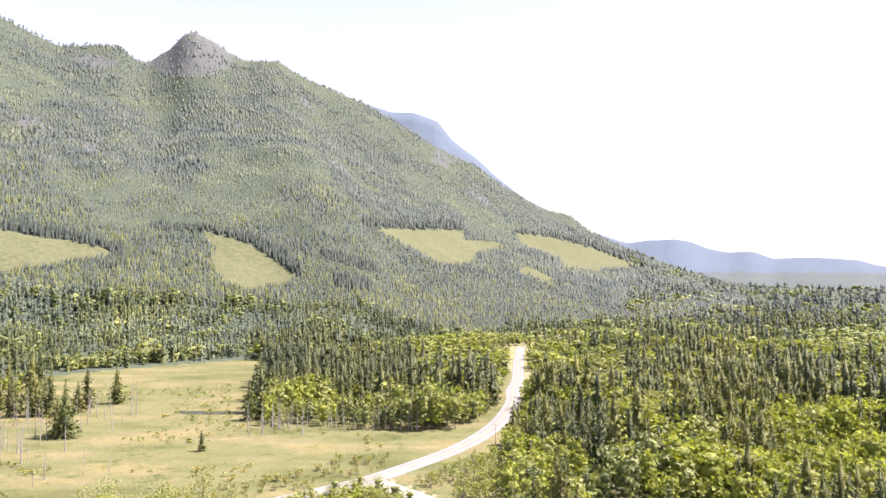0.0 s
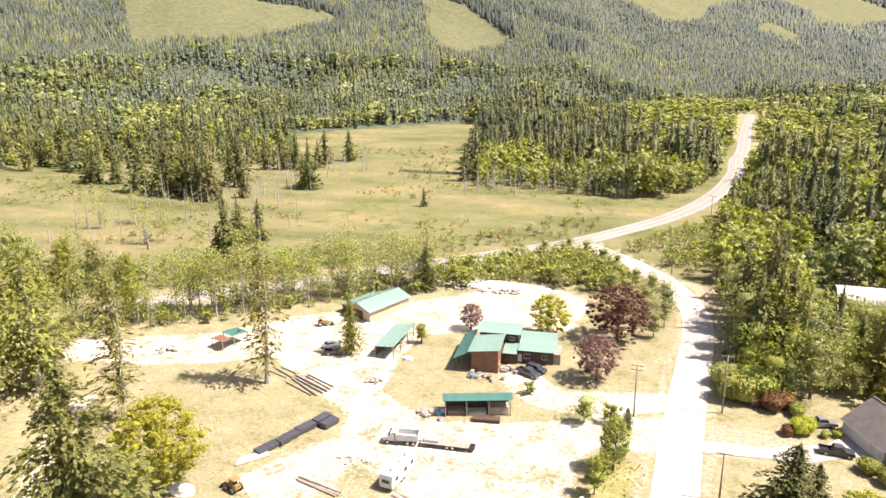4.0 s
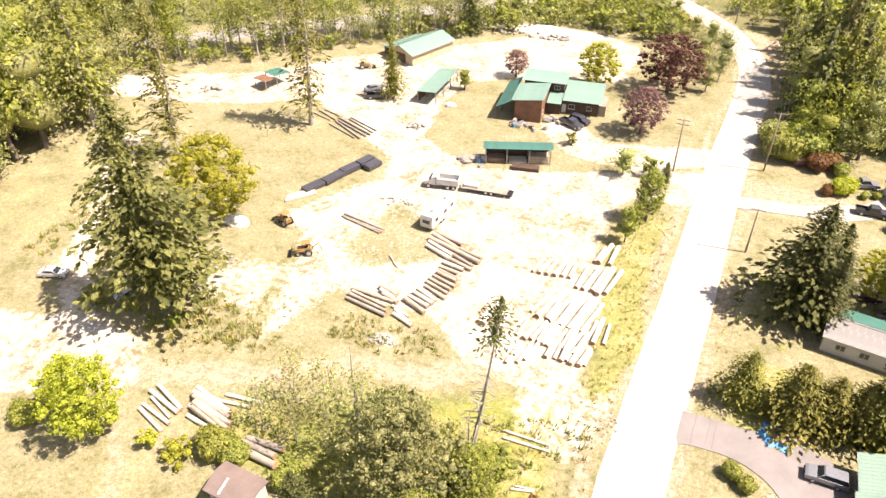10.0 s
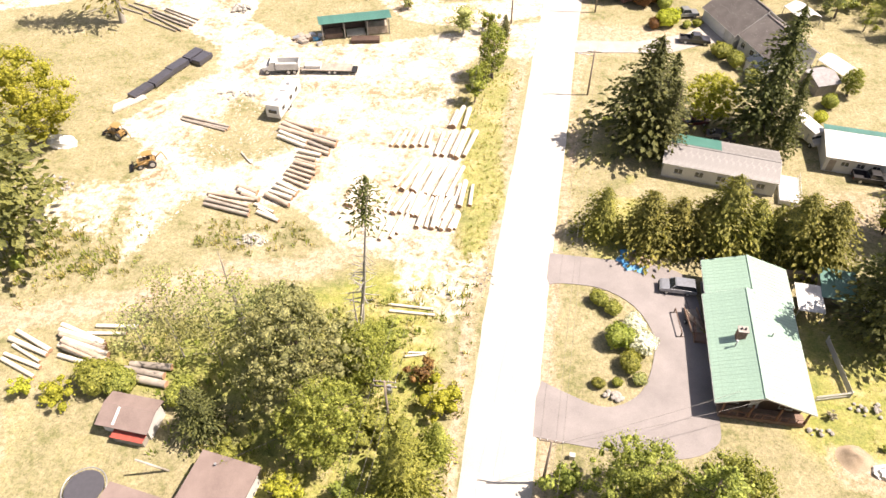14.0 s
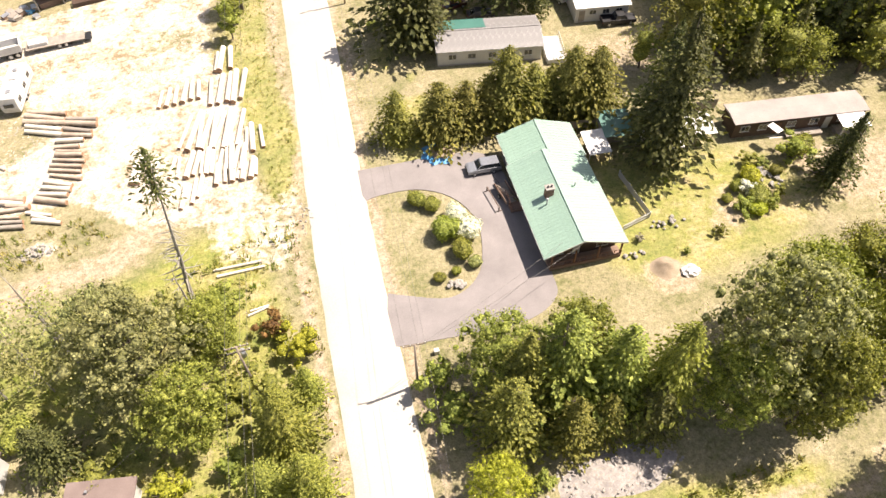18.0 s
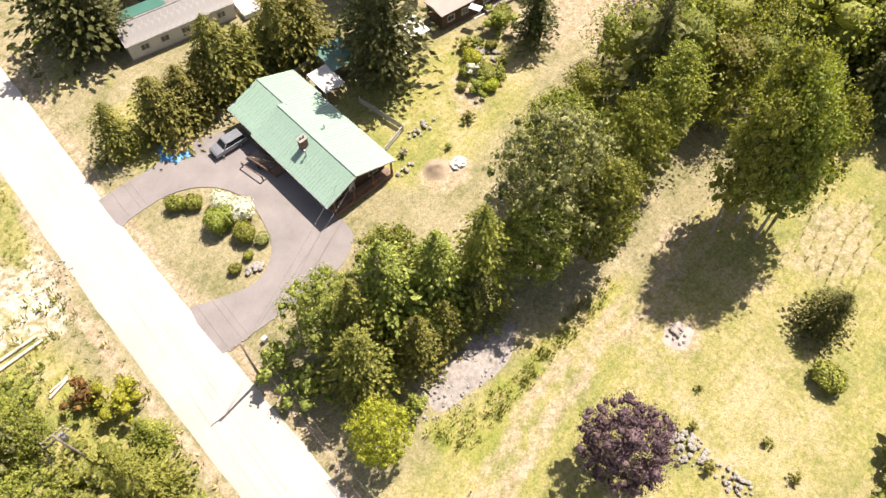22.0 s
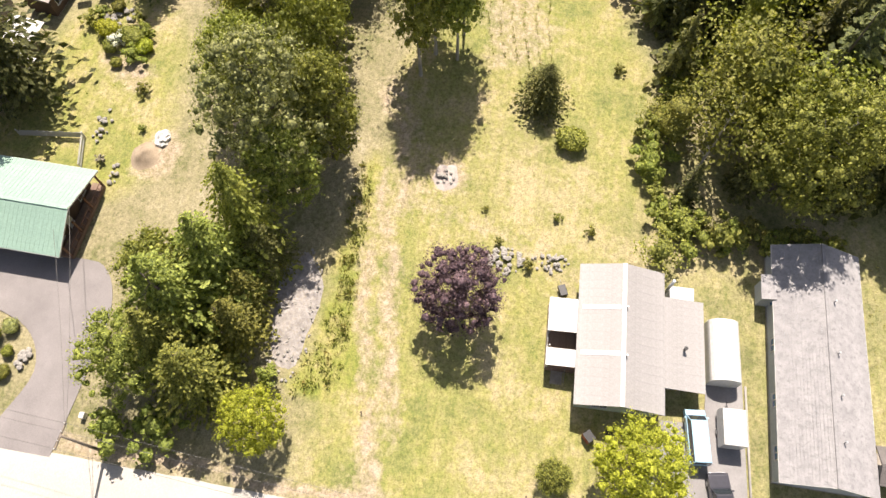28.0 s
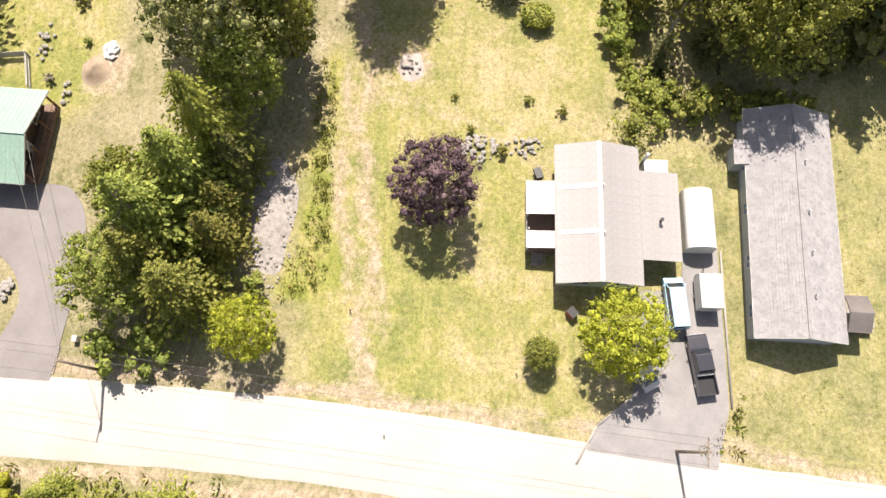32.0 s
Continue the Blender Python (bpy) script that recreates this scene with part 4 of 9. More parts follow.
def trunk_shape(seed, height, r0, limbs, reach, start=0.3, rise=0.6, lean=0.03, forks=1):
    """A tapered, slightly bent trunk with limbs."""
    rnd = random.Random(seed)
    bm = bmesh.new()
    for k in range(forks):
        tilt = Vector((rnd.uniform(-lean, lean), rnd.uniform(-lean, lean), 0)) * (1 if forks == 1 else 5)
        pts = [Vector((0, 0, -0.02))]
        steps = 6 if limbs > 9 else 3
        for i in range(1, steps + 1):
            pts.append(Vector((0, 0, height * i / steps)) + tilt * i * (6 / steps) + Vector((rnd.uniform(-1, 1), rnd.uniform(-1, 1), 0)) * lean * 0.4)
        rad = [r0 * (1 - 0.92 * i / steps) for i in range(steps + 1)]
        for i in range(steps):
            add_tube(bm, pts[i], pts[i + 1], rad[i] * (1.35 if i == 0 else 1), rad[i + 1], 6 if steps == 6 else 5, False)
        for i in range(limbs):
            f = start + (0.97 - start) * (i + rnd.random()) / limbs
            k2 = min(steps - 1, int(f * steps))
            p = pts[k2].lerp(pts[k2 + 1], f * steps - k2)
            a = rnd.uniform(0, 6.28)
            L = reach * (1.15 - f) * rnd.uniform(0.6, 1.2)
            d = Vector((math.cos(a), math.sin(a), rise * rnd.uniform(0.4, 1.2))).normalized() * L
            m = p + d * 0.55 + Vector((0, 0, -0.04 * L))
            rr = r0 * (1 - f) * 0.45 + r0 * 0.06
            add_tube(bm, p, m, rr, rr * 0.6, 3, False)
            add_tube(bm, m, p + d, rr * 0.6, rr * 0.15, 3, False)
            s = Vector((math.cos(a + 0.8), math.sin(a + 0.8), rise * 0.6)).normalized() * L * 0.45
            add_tube(bm, m, m + s, rr * 0.4, rr * 0.1, 3, False)
    return bm


def bm_mesh(name, bm, mat):
    me = bpy.data.meshes.new(name)
    bm.to_mesh(me)
    bm.free()
    me.materials.append(mat)
    return me


def crown_mesh(name, shape, mat):
    return fast_mesh(name, shape[0], shape[1], mat)


FIR_NEAR = [conifer_shape(s, 34, 10, w, 0.36, 0.09, 17, 0.55, 0.65, 0.6, 0.45, 0.125) for s, w in ((1, 0.19), (2, 0.215), (3, 0.165))]
SPARSE_NEAR = [conifer_shape(s, 28, 6, w, 0.55, 0.14, 10, 0.75, 0.24, 0.4, 0.0, 0.2) for s, w in ((5, 0.095), (6, 0.11))]
CEDAR_NEAR = [conifer_shape(s, 26, 11, w, 0.5, 0.03, 15, 0.42, 0.5, 0.55, 0.6, 0.13) for s, w in ((8, 0.32), (9, 0.37), (10, 0.27))]
TALL_NEAR = [broad_shape(s, 120, 5200, 0.0195, 0.5, 0.13, 1.1, 0.65, 1, 0.42) for s in (95, 96)]
ROUND_NEAR = [broad_shape(s, 180, 9000, 0.019, q, 0.03, 0.15, 0.7, 1, 0.55) for s, q in ((97, 1.05), (98, 0.95))]
BROAD_NEAR = [broad_shape(s, 220, 8500, 0.018, q, 0.04, 0.45, 0.7, 1, 0.5) for s, q in ((11, 1.0), (12, 0.85), (13, 1.15), (14, 0.7))]
AIRY_MID = [broad_shape(s, 24, 560, 0.031, 0.52, 0.10, 0.9, 0.7, 0) for s in (46, 47, 48)]
AIRY_NEAR = [broad_shape(s, 22, 700, 0.034, 0.8, 0.15, 0.9, 0.75, 0) for s in (16, 17)]
COLUMN_NEAR = [broad_shape(s, 12, 640, 0.05, 0.5, 0.03, 0.3, 0.8, 1, 0.8) for s in (18, 19)]
def dome_shape(seed, leaves, size):
    """A dense round bush, 1 high: a lumpy dome covered with small leaf clumps."""
    rng = np.random.default_rng(seed)
    v = rng.normal(size=(leaves, 3))
    v /= np.linalg.norm(v, axis=1, keepdims=True)
    v[:, 2] = np.where(v[:, 2] < -0.25, -v[:, 2], v[:, 2])
    ph = rng.uniform(0, 6.28, 4)

    def lump(u):
        return 1 + 0.10 * np.sin(4 * u[:, 0] + ph[0]) + 0.10 * np.sin(5 * u[:, 1] + ph[1]) + 0.08 * np.sin(7 * u[:, 2] + ph[2]) + 0.06 * np.sin(9 * u[:, 0] + 8 * u[:, 1] + ph[3])
    c = v * (lump(v) * rng.uniform(0.9, 1.06, leaves))[:, None] * np.array([0.52, 0.52, 0.52]) + np.array([0, 0, 0.46])
    d = np.cross(v, rng.normal(size=(leaves, 3)))
    d /= np.linalg.norm(d, axis=1, keepdims=True)
    bm = bmesh.new()
    bmesh.ops.create_icosphere(bm, subdivisions=3, radius=1.0)
    q = np.array([tuple(w.co) for w in bm.verts])
    f = np.array([[w.index for w in t.verts] for t in bm.faces])
    bm.free()
    q = q * (0.88 * lump(q))[:, None] * 0.52 + np.array([0, 0, 0.46])
    q[:, 2] = np.maximum(q[:, 2], 0.0)
    return merged([rhombs(c, d, size * rng.uniform(0.7, 1.3, leaves), 0.75, rng, v), (q, f)])


DOME = [dome_shape(s, 520, 0.1) for s in (81, 82, 83)]
RUGGED_NEAR = [conifer_shape(s, 30, 9, 0.22, 0.26, 0.14, 34, 0.65, 0.55, 0.6, 0.3, 0.1) for s in (86, 87)]
BRUSH = [broad_shape(s, 8, 120, 0.15, q, 0.0, 0.5, 0.8, 0) for s, q in ((24, 1.3), (65, 1.6), (66, 1.0))]
SHRUB = [broad_shape(s, 9, 380, 0.085, q, 0.0, 0.35, 0.8, 1, 0.9) for s, q in ((21, 1.3), (22, 1.6), (23, 1.1))]
LEAF_WOOD = [broad_shape(s, 58, 1350, 0.030, q, 0.05, 0.6, 0.7, 1, 0.95, True) for s, q in ((91, 0.9), (92, 0.7), (93, 1.05))]
FIR_WOOD = [conifer_shape(s, 20, 8, w, 0.45, 0.06, 5, 0.5, 0.75, 0.75, 0.5, 0.32) for s, w in ((25, 0.2), (26, 0.235), (27, 0.17), (37, 0.215))]
BROAD_WOOD = [broad_shape(s, 22, 620, 0.050, q, 0.05, 0.55, 0.7, 1, 0.95, True) for s, q in ((28, 0.85), (29, 0.65), (30, 1.0))]
TUFT_NEAR = [conifer_shape(s, 18, 6, 0.075, 0.35, 0.74, 9, 0.8, 0.4, 0.4, 0.0, 0.16) for s in (35, 36)]
FIR_MID = [conifer_shape(s, 12, 6, w, 0.45, b, 3, 0.55, 0.75, 0.85, 0.5, 0.45) for s, w, b in ((31, 0.19, 0.05), (32, 0.225, 0.08), (33, 0.155, 0.16), (34, 0.205, 0.05))]
BROAD_MID = [broad_shape(s, 10, 150, 0.094, q, 0.04, 0.7, 0.75, 1, 1.0, True) for s, q in ((41, 0.8), (42, 0.6), (43, 0.95))]
FIR_FOOT = [conifer_shape(s, 6, 4, w, 0.4, 0.05, 1, 0.5, 0.8, 0.9, 0.6, 0.95) for s, w in ((54, 0.20), (55, 0.24), (56, 0.17))]
BROAD_FOOT = [broad_shape(s, 4, 20, 0.27, q, 0.0, 0.6, 0.8, 1, 1.2, True) for s, q in ((57, 0.9), (58, 1.1))]
FIR_LOW = [conifer_shape(s, 9, 5, w, 0.45, 0.05, 2, 0.5, 0.75, 0.9, 0.55, 0.6) for s, w in ((51, 0.19), (52, 0.22), (53, 0.16))]
BROAD_FAR = [broad_shape(s, 9, 110, 0.11, q, 0.04, 0.7, 0.75, 1, 1.0, True) for s, q in ((67, 0.8), (68, 0.65), (69, 0.95))]
BROAD_LOW = [broad_shape(s, 5, 36, 0.2, q, 0.0, 0.7, 0.8, 1, 1.0, True) for s, q in ((61, 0.9), (62, 0.75), (44, 1.1))]

MESH = {}


def crown_of(kind, k, mat):
    lib = {"fir": FIR_NEAR, "sparse": SPARSE_NEAR, "cedar": CEDAR_NEAR, "broad": BROAD_NEAR, "airy": AIRY_NEAR, "column": COLUMN_NEAR, "shrub": SHRUB, "brush": BRUSH, "dome": DOME, "rugged": RUGGED_NEAR, "firmid": FIR_MID, "broadmid": BROAD_MID, "tuft": TUFT_NEAR, "airymid": AIRY_MID, "firwood": FIR_WOOD, "broadwood": BROAD_WOOD, "leafwood": LEAF_WOOD, "tall": TALL_NEAR, "round": ROUND_NEAR}[kind]
    key = (kind, k % len(lib), mat.name)
    if key not in MESH:
        MESH[key] = crown_mesh(kind + "_crown", lib[k % len(lib)], mat)
    return MESH[key]


def trunk_of(kind, k, mat):
    key = ("trunk", kind, k % 2, mat.name)
    if key not in MESH:
        args = {"fir": (0.97, 0.016, 26, 0.16, 0.1, 0.1), "sparse": (0.97, 0.012, 18, 0.14, 0.12, 0.05), "cedar": (0.95, 0.022, 8, 0.2, 0.1, 0.2), "broad": (0.9, 0.028, 16, 0.42, 0.12, 0.9),
                "airy": (0.95, 0.012, 12, 0.38, 0.15, 1.0), "column": (0.95, 0.016, 14, 0.15, 0.1, 1.5), "shrub": (0.8, 0.03, 1, 0.5, 0.1, 0.9), "brush": (0.8, 0.03, 1, 0.5, 0.1, 0.9), "dome": (0.6, 0.03, 1, 0.3, 0.1, 0.9), "rugged": (0.97, 0.015, 30, 0.15, 0.08, 0.1), "firmid": (0.95, 0.016, 0, 0.1, 0.1, 0.1), "broadmid": (0.7, 0.02, 4, 0.3, 0.3, 0.9),
                "airymid": (0.95, 0.012, 6, 0.3, 0.2, 1.0), "tuft": (0.97, 0.011, 60, 0.11, 0.16, -0.2), "firwood": (0.95, 0.016, 5, 0.12, 0.1, 0.1), "broadwood": (0.85, 0.022, 7, 0.34, 0.2, 0.9), "round": (0.85, 0.026, 12, 0.36, 0.12, 0.9), "tall": (0.92, 0.014, 14, 0.3, 0.3, 1.2), "leafwood": (0.88, 0.02, 9, 0.34, 0.2, 0.9), "snag": (1.0, 0.019, 18, 0.16, 0.2, 0.25)}[kind]
        h, r, n, reach, st, rise = args
        MESH[key] = bm_mesh(kind + "_trunk", trunk_shape(k * 7 + 3, h, r, n, reach, st, rise, 0.012, 3 if kind in ("shrub", "brush", "dome") else 1), mat)
    return MESH[key]


spin = random.Random(7)


def tree(name, kind, k, mat, x, y, h, label, category="tree", wide=1.0, bark=None, group="", tilt=(0, 0)):
    m = pose(x, y, 0, tilt[0], tilt[1], spin.uniform(0, 360)) if tilt == (0, 0) else pose(x, y, 0, tilt[0], tilt[1], 0)
    t = thing(name, label, category, m @ Matrix.Diagonal((h * wide, h * wide, h, 1)), group)
    share("trunk" if category == "tree" else "stem", trunk_of(kind, k, bark or BARK), t)
    if kind != "snag":
        share("crown" if category == "tree" else "foliage", crown_of(kind, k, mat), t)
    return t


# ---- the wood of the valley and the mountain ----
def scatter_mesh(name, shapes, xs, ys, zs, hs, wide, pick, mats, slots, label, seed):
    """Many plants as one object: each shape is turned, scaled and set down."""
    rng = np.random.default_rng(seed)
    V, Fc, SL, base = [], [], [], 0
    for k, (v, f) in enumerate(shapes):
        ids = np.where(pick == k)[0]
        if not len(ids):
            continue
        a = rng.uniform(0, 6.283, len(ids))
        c, s = np.cos(a)[:, None], np.sin(a)[:, None]
        w = (hs[ids] * wide[ids])[:, None]
        px_ = (v[None, :, 0] * c - v[None, :, 1] * s) * w + xs[ids][:, None]
        py_ = (v[None, :, 0] * s + v[None, :, 1] * c) * w + ys[ids][:, None]
        pz_ = v[None, :, 2] * hs[ids][:, None] + zs[ids][:, None]
        V.append(np.stack([px_, py_, pz_], -1).reshape(-1, 3))
        off = base + np.arange(len(ids))[:, None, None] * len(v)
        Fc.append((f[None] + off).reshape(-1, f.shape[1]))
        SL.append(np.repeat(slots[ids], len(f)))
        base += len(ids) * len(v)
    return tagged(new(name, fast_mesh(name, np.concatenate(V), np.concatenate(Fc), mats, np.concatenate(SL))), label, "trees", kind="stuff")


def spire(seed, sides, tiers):
    """A far conifer: stacked rough cones, 1 high."""
    rng = np.random.default_rng(seed)
    V, Fc = [], []
    for t in range(tiers):
        z0, z1 = 0.02 + 0.5 * t / tiers * 1.3, 0.62 + 0.38 * (t + 1) / tiers
        R = 0.27 * (1 - 0.62 * t / tiers)
        b = len(V)
        for i in range(sides):
            a = 6.283 * i / sides + t * 0.6 + rng.uniform(-0.2, 0.2)
            r = R * rng.uniform(0.75, 1.2)
            V.append((r * math.cos(a), r * math.sin(a), z0 + rng.uniform(-0.03, 0.03)))
        V.append((rng.uniform(-0.02, 0.02), rng.uniform(-0.02, 0.02), min(z1, 1.0)))
        for i in range(sides):
            Fc.append((b + i, b + (i + 1) % sides, b + sides))
    return np.array(V), np.array(Fc)


def jittered(rng, az0, az1, r0, r1, spacing):
    """Points spread evenly in heading and in the logarithm of distance; spacing is a share of the distance."""
    a0, a1 = math.radians(az0), math.radians(az1)
    na, nr = int((a1 - a0) / spacing), int(math.log(r1 / r0) / spacing)
    A, L = np.meshgrid(np.arange(na), np.arange(nr))
    A = a0 + (A + rng.uniform(-0.45, 0.45, A.shape)) * spacing
    r = r0 * np.exp((L + rng.uniform(-0.45, 0.45, L.shape)) * spacing)
    return (r * np.sin(A)).ravel(), (r * np.cos(A)).ravel()


rng = np.random.default_rng(20)
mx, my = jittered(rng, -56, 24, 980, 3330, 0.0048)
mz = mountain_height(mx, my)
keep = (mz > 1.0) & ((np.degrees(np.arctan2(mx, my)) > -37) | (np.hypot(mx, my) < 1700))
keep &= rng.random(len(mx)) > 1.02 * cut_mask(mx, my, mz)
keep &= rng.random(len(mx)) > 0.75 * rock_mask(mx, my, mz)
mx, my, mz = mx[keep], my[keep], mz[keep]
mr = np.hypot(mx, my)
young = fractal(mx, my, 260, 11.0, 3) > 0.10
# shade painted in: stands and a share of nearer trees get darker needles
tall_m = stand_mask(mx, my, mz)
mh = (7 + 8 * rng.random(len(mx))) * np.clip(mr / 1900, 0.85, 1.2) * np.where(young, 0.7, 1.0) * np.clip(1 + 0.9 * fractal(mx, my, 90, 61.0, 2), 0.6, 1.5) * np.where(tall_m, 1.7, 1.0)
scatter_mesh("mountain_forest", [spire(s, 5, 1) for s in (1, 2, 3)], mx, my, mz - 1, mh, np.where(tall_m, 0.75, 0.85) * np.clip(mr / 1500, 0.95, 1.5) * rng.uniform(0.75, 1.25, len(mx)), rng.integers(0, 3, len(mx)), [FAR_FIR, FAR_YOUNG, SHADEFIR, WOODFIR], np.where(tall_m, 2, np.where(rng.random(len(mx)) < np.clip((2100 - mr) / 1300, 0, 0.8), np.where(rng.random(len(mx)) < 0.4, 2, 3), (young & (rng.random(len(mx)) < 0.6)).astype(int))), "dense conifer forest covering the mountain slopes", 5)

# the foot of the mountain, where single trees can be told apart
fx, fy = jittered(rng, -54, 20, 500, 1010, 0.0098)
fz = mountain_height(fx, fy)
keep = (fz > 1.0) & (rng.random(len(fx)) > 1.02 * cut_mask(fx, fy, fz))
fx, fy, fz = fx[keep], fy[keep], fz[keep]
leaf_f = (rng.random(len(fx)) < 0.10) | (fractal(fx, fy, 70, 19.0, 2) + 0.2 * rng.random(len(fx)) > 0.34)
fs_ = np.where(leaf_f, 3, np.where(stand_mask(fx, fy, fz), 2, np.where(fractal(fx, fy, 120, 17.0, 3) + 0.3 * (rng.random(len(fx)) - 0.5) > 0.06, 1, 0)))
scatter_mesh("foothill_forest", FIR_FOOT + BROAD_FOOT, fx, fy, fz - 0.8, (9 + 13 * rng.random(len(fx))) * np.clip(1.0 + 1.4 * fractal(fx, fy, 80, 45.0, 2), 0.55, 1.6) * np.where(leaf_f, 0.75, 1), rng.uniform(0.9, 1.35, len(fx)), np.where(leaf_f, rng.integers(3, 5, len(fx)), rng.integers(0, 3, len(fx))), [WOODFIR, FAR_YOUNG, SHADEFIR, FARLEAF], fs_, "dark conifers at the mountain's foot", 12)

# the flat valley beyond the marsh
vx, vy = jittered(rng, -56, 40, 420, 4900, 0.0124)
vz = mountain_height(vx, vy)
keep = ((vz <= 1.0) | (np.degrees(np.arctan2(vx, vy)) > 15)) & ~inside(vx, vy, MARSH) & (line_dist(vx, vy, HIGHWAY_LINE) > 10) & (fractal(vx, vy, 34, 43.0, 2) > -0.27)
vx, vy, vz = vx[keep], vy[keep], np.maximum(vz[keep], 0)
vr = np.hypot(vx, vy)
leafy_spot = 0.05 + fractal(vx, vy, 190, 15.0, 3) + 0.3 * (rng.random(len(vx)) - 0.5) + np.where((vx > -20) & (vr > 440) & (vr < 1500), np.where(vr < 900, 0.2, 0.04), -0.04)
bl = leafy_spot > 0.08
vh = np.where(bl, 6 + 8 * rng.random(len(vx)), 9 + 17 * rng.random(len(vx)))
vh *= np.clip(1.0 + 1.3 * fractal(vx, vy, 75, 41.0, 2), 0.55, 1.5)
vw = np.where(bl, np.where(vr > 900, 1.5, 1.3), 1.05) * rng.uniform(0.8, 1.35, len(vx)) * np.clip(vr / 1100, 1, 1.7)
close = vr < 900
# with distance more conifers take the haze-tinted needles
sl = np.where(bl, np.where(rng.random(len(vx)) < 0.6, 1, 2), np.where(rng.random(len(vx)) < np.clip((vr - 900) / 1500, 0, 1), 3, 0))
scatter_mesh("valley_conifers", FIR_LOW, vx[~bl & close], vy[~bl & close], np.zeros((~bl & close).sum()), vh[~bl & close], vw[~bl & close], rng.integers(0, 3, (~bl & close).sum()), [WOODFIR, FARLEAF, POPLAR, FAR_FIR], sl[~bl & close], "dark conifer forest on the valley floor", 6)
scatter_mesh("valley_broadleaf", BROAD_LOW, vx[bl & close], vy[bl & close], np.zeros((bl & close).sum()), vh[bl & close], vw[bl & close], rng.integers(0, 2, (bl & close).sum()), [FIR, FARLEAF, ALDER], sl[bl & close], "light green alder and poplar woods in the valley", 7)
rest = ~close
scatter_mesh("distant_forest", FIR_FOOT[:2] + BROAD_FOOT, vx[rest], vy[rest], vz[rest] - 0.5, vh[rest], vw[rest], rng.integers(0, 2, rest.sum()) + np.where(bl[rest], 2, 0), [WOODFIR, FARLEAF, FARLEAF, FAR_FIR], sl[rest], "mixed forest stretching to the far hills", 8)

# woods at middle distance: right of the road, the wooded knoll beside the highway, and behind the yard
def stand(poly, spacing, seed, clear=9.0):
    r = np.random.default_rng(seed)
    p = np.array(poly)
    (x0, y0), (x1, y1) = p.min(0), p.max(0)
    A, B = np.meshgrid(np.arange(x0, x1, spacing), np.arange(y0, y1, spacing))
    A, B = A + r.uniform(-0.42, 0.42, A.shape) * spacing, B + r.uniform(-0.42, 0.42, B.shape) * spacing
    A, B = A.ravel(), B.ravel()
    k = inside(A, B, poly) & (line_dist(A, B, HIGHWAY_LINE) > clear) & (line_dist(A, B, ROAD) > 9.5)
    return A[k], B[k]


EASTWOOD = [(21, 150), (30, 141), (40, 146), (58, 146), (66, 132), (92, 120), (150, 140), (330, 300), (330, 440), (70, 440), (52, 420), (44, 370), (30, 318), (25, 268), (22, 240), (20, 205)]
KNOLL = [(-88, 352), (-66, 358), (-44, 351), (-12, 344), (6, 346), (18, 362), (32, 420), (40, 450), (-108, 450), (-104, 400)]
WESTWOOD = [(-128, 124), (-123, 106), (-120, 85), (-117, 60), (-112, 30), (-200, 30), (-250, 90), (-170, 142), (-146, 128)]
ROADSIDE = [(-190, 118), (-150, 136), (-128, 156), (-100, 178), (-76, 198), (-45, 226), (-30, 236), (-14, 226), (-2, 214), (-8, 200), (-36, 206), (-64, 188), (-92, 168), (-128, 142), (-150, 122)]
SWAMPEDGE = [(-470, 300), (-400, 330), (-310, 332), (-262, 345), (-235, 385), (-225, 420), (-260, 470), (-330, 505), (-440, 440)]
CLEARINGS = [(61, 208, 13), (55, 204, 8), (68, 204, 8), (80, 211, 8), (96, 262, 5), (152, 330, 6)]
# clusters of tall dark firs among the light broadleaf wood: centre and reach
FIR_GROUPS = [(50, 305, 22), (66, 345, 24), (68, 274, 17), (124, 322, 22), (126, 283, 13), (108, 186, 19), (24, 208, 6), (33, 164, 9), (30, 182, 7), (50, 156, 9), (64, 158, 7), (96, 226, 9), (200, 300, 22), (180, 380, 30), (80, 410, 26), (255, 330, 30), (-78, 345, 17), (-52, 342, 15), (-22, 334, 12), (-30, 400, 32), (12, 400, 16)]

ex, ey = stand(EASTWOOD, 5.8, 31)
zx, zy = stand([(20, 150), (30, 142), (40, 147), (40, 262), (27, 268), (22, 240), (20, 205)], 4.9, 38)
k = ~((ex < 40) & (ey < 262))
ex, ey = np.concatenate([ex[k], zx]), np.concatenate([ey[k], zy])
for cx, cy, cr in CLEARINGS:
    k = np.hypot(ex - cx, ey - cy) > cr
    ex, ey = ex[k], ey[k]
kx, ky = stand(KNOLL, 6.0, 32)
wx, wy = stand(WESTWOOD, 6.4, 33)
sx, sy = stand(SWAMPEDGE, 12.0, 34)
ax = np.concatenate([ex, kx, wx, sx])
ay = np.concatenate([ey, ky, wy, sy])
rng = np.random.default_rng(44)
spot = 0.43 + 0.5 * fractal(ax, ay, 46, 21.0, 3) + 0.36 * (rng.random(len(ax)) - 0.5)
for cx, cy, cr in FIR_GROUPS:
    spot -= 0.5 * np.clip(2.6 - 2 * np.hypot(ax - cx, ay - cy) / cr, 0, 1)
spot += np.where(ax < -95, np.where(ay < 160, 0.6, -0.5), 0)
bl = spot > 0.07
ah = np.where(bl, 7 + 10 * rng.random(len(ax)), 13 + 15 * rng.random(len(ax)) ** 1.3)
ah = np.where(ax < -95, np.where(ay < 160, ah * 1.2 + 5, ah), ah)
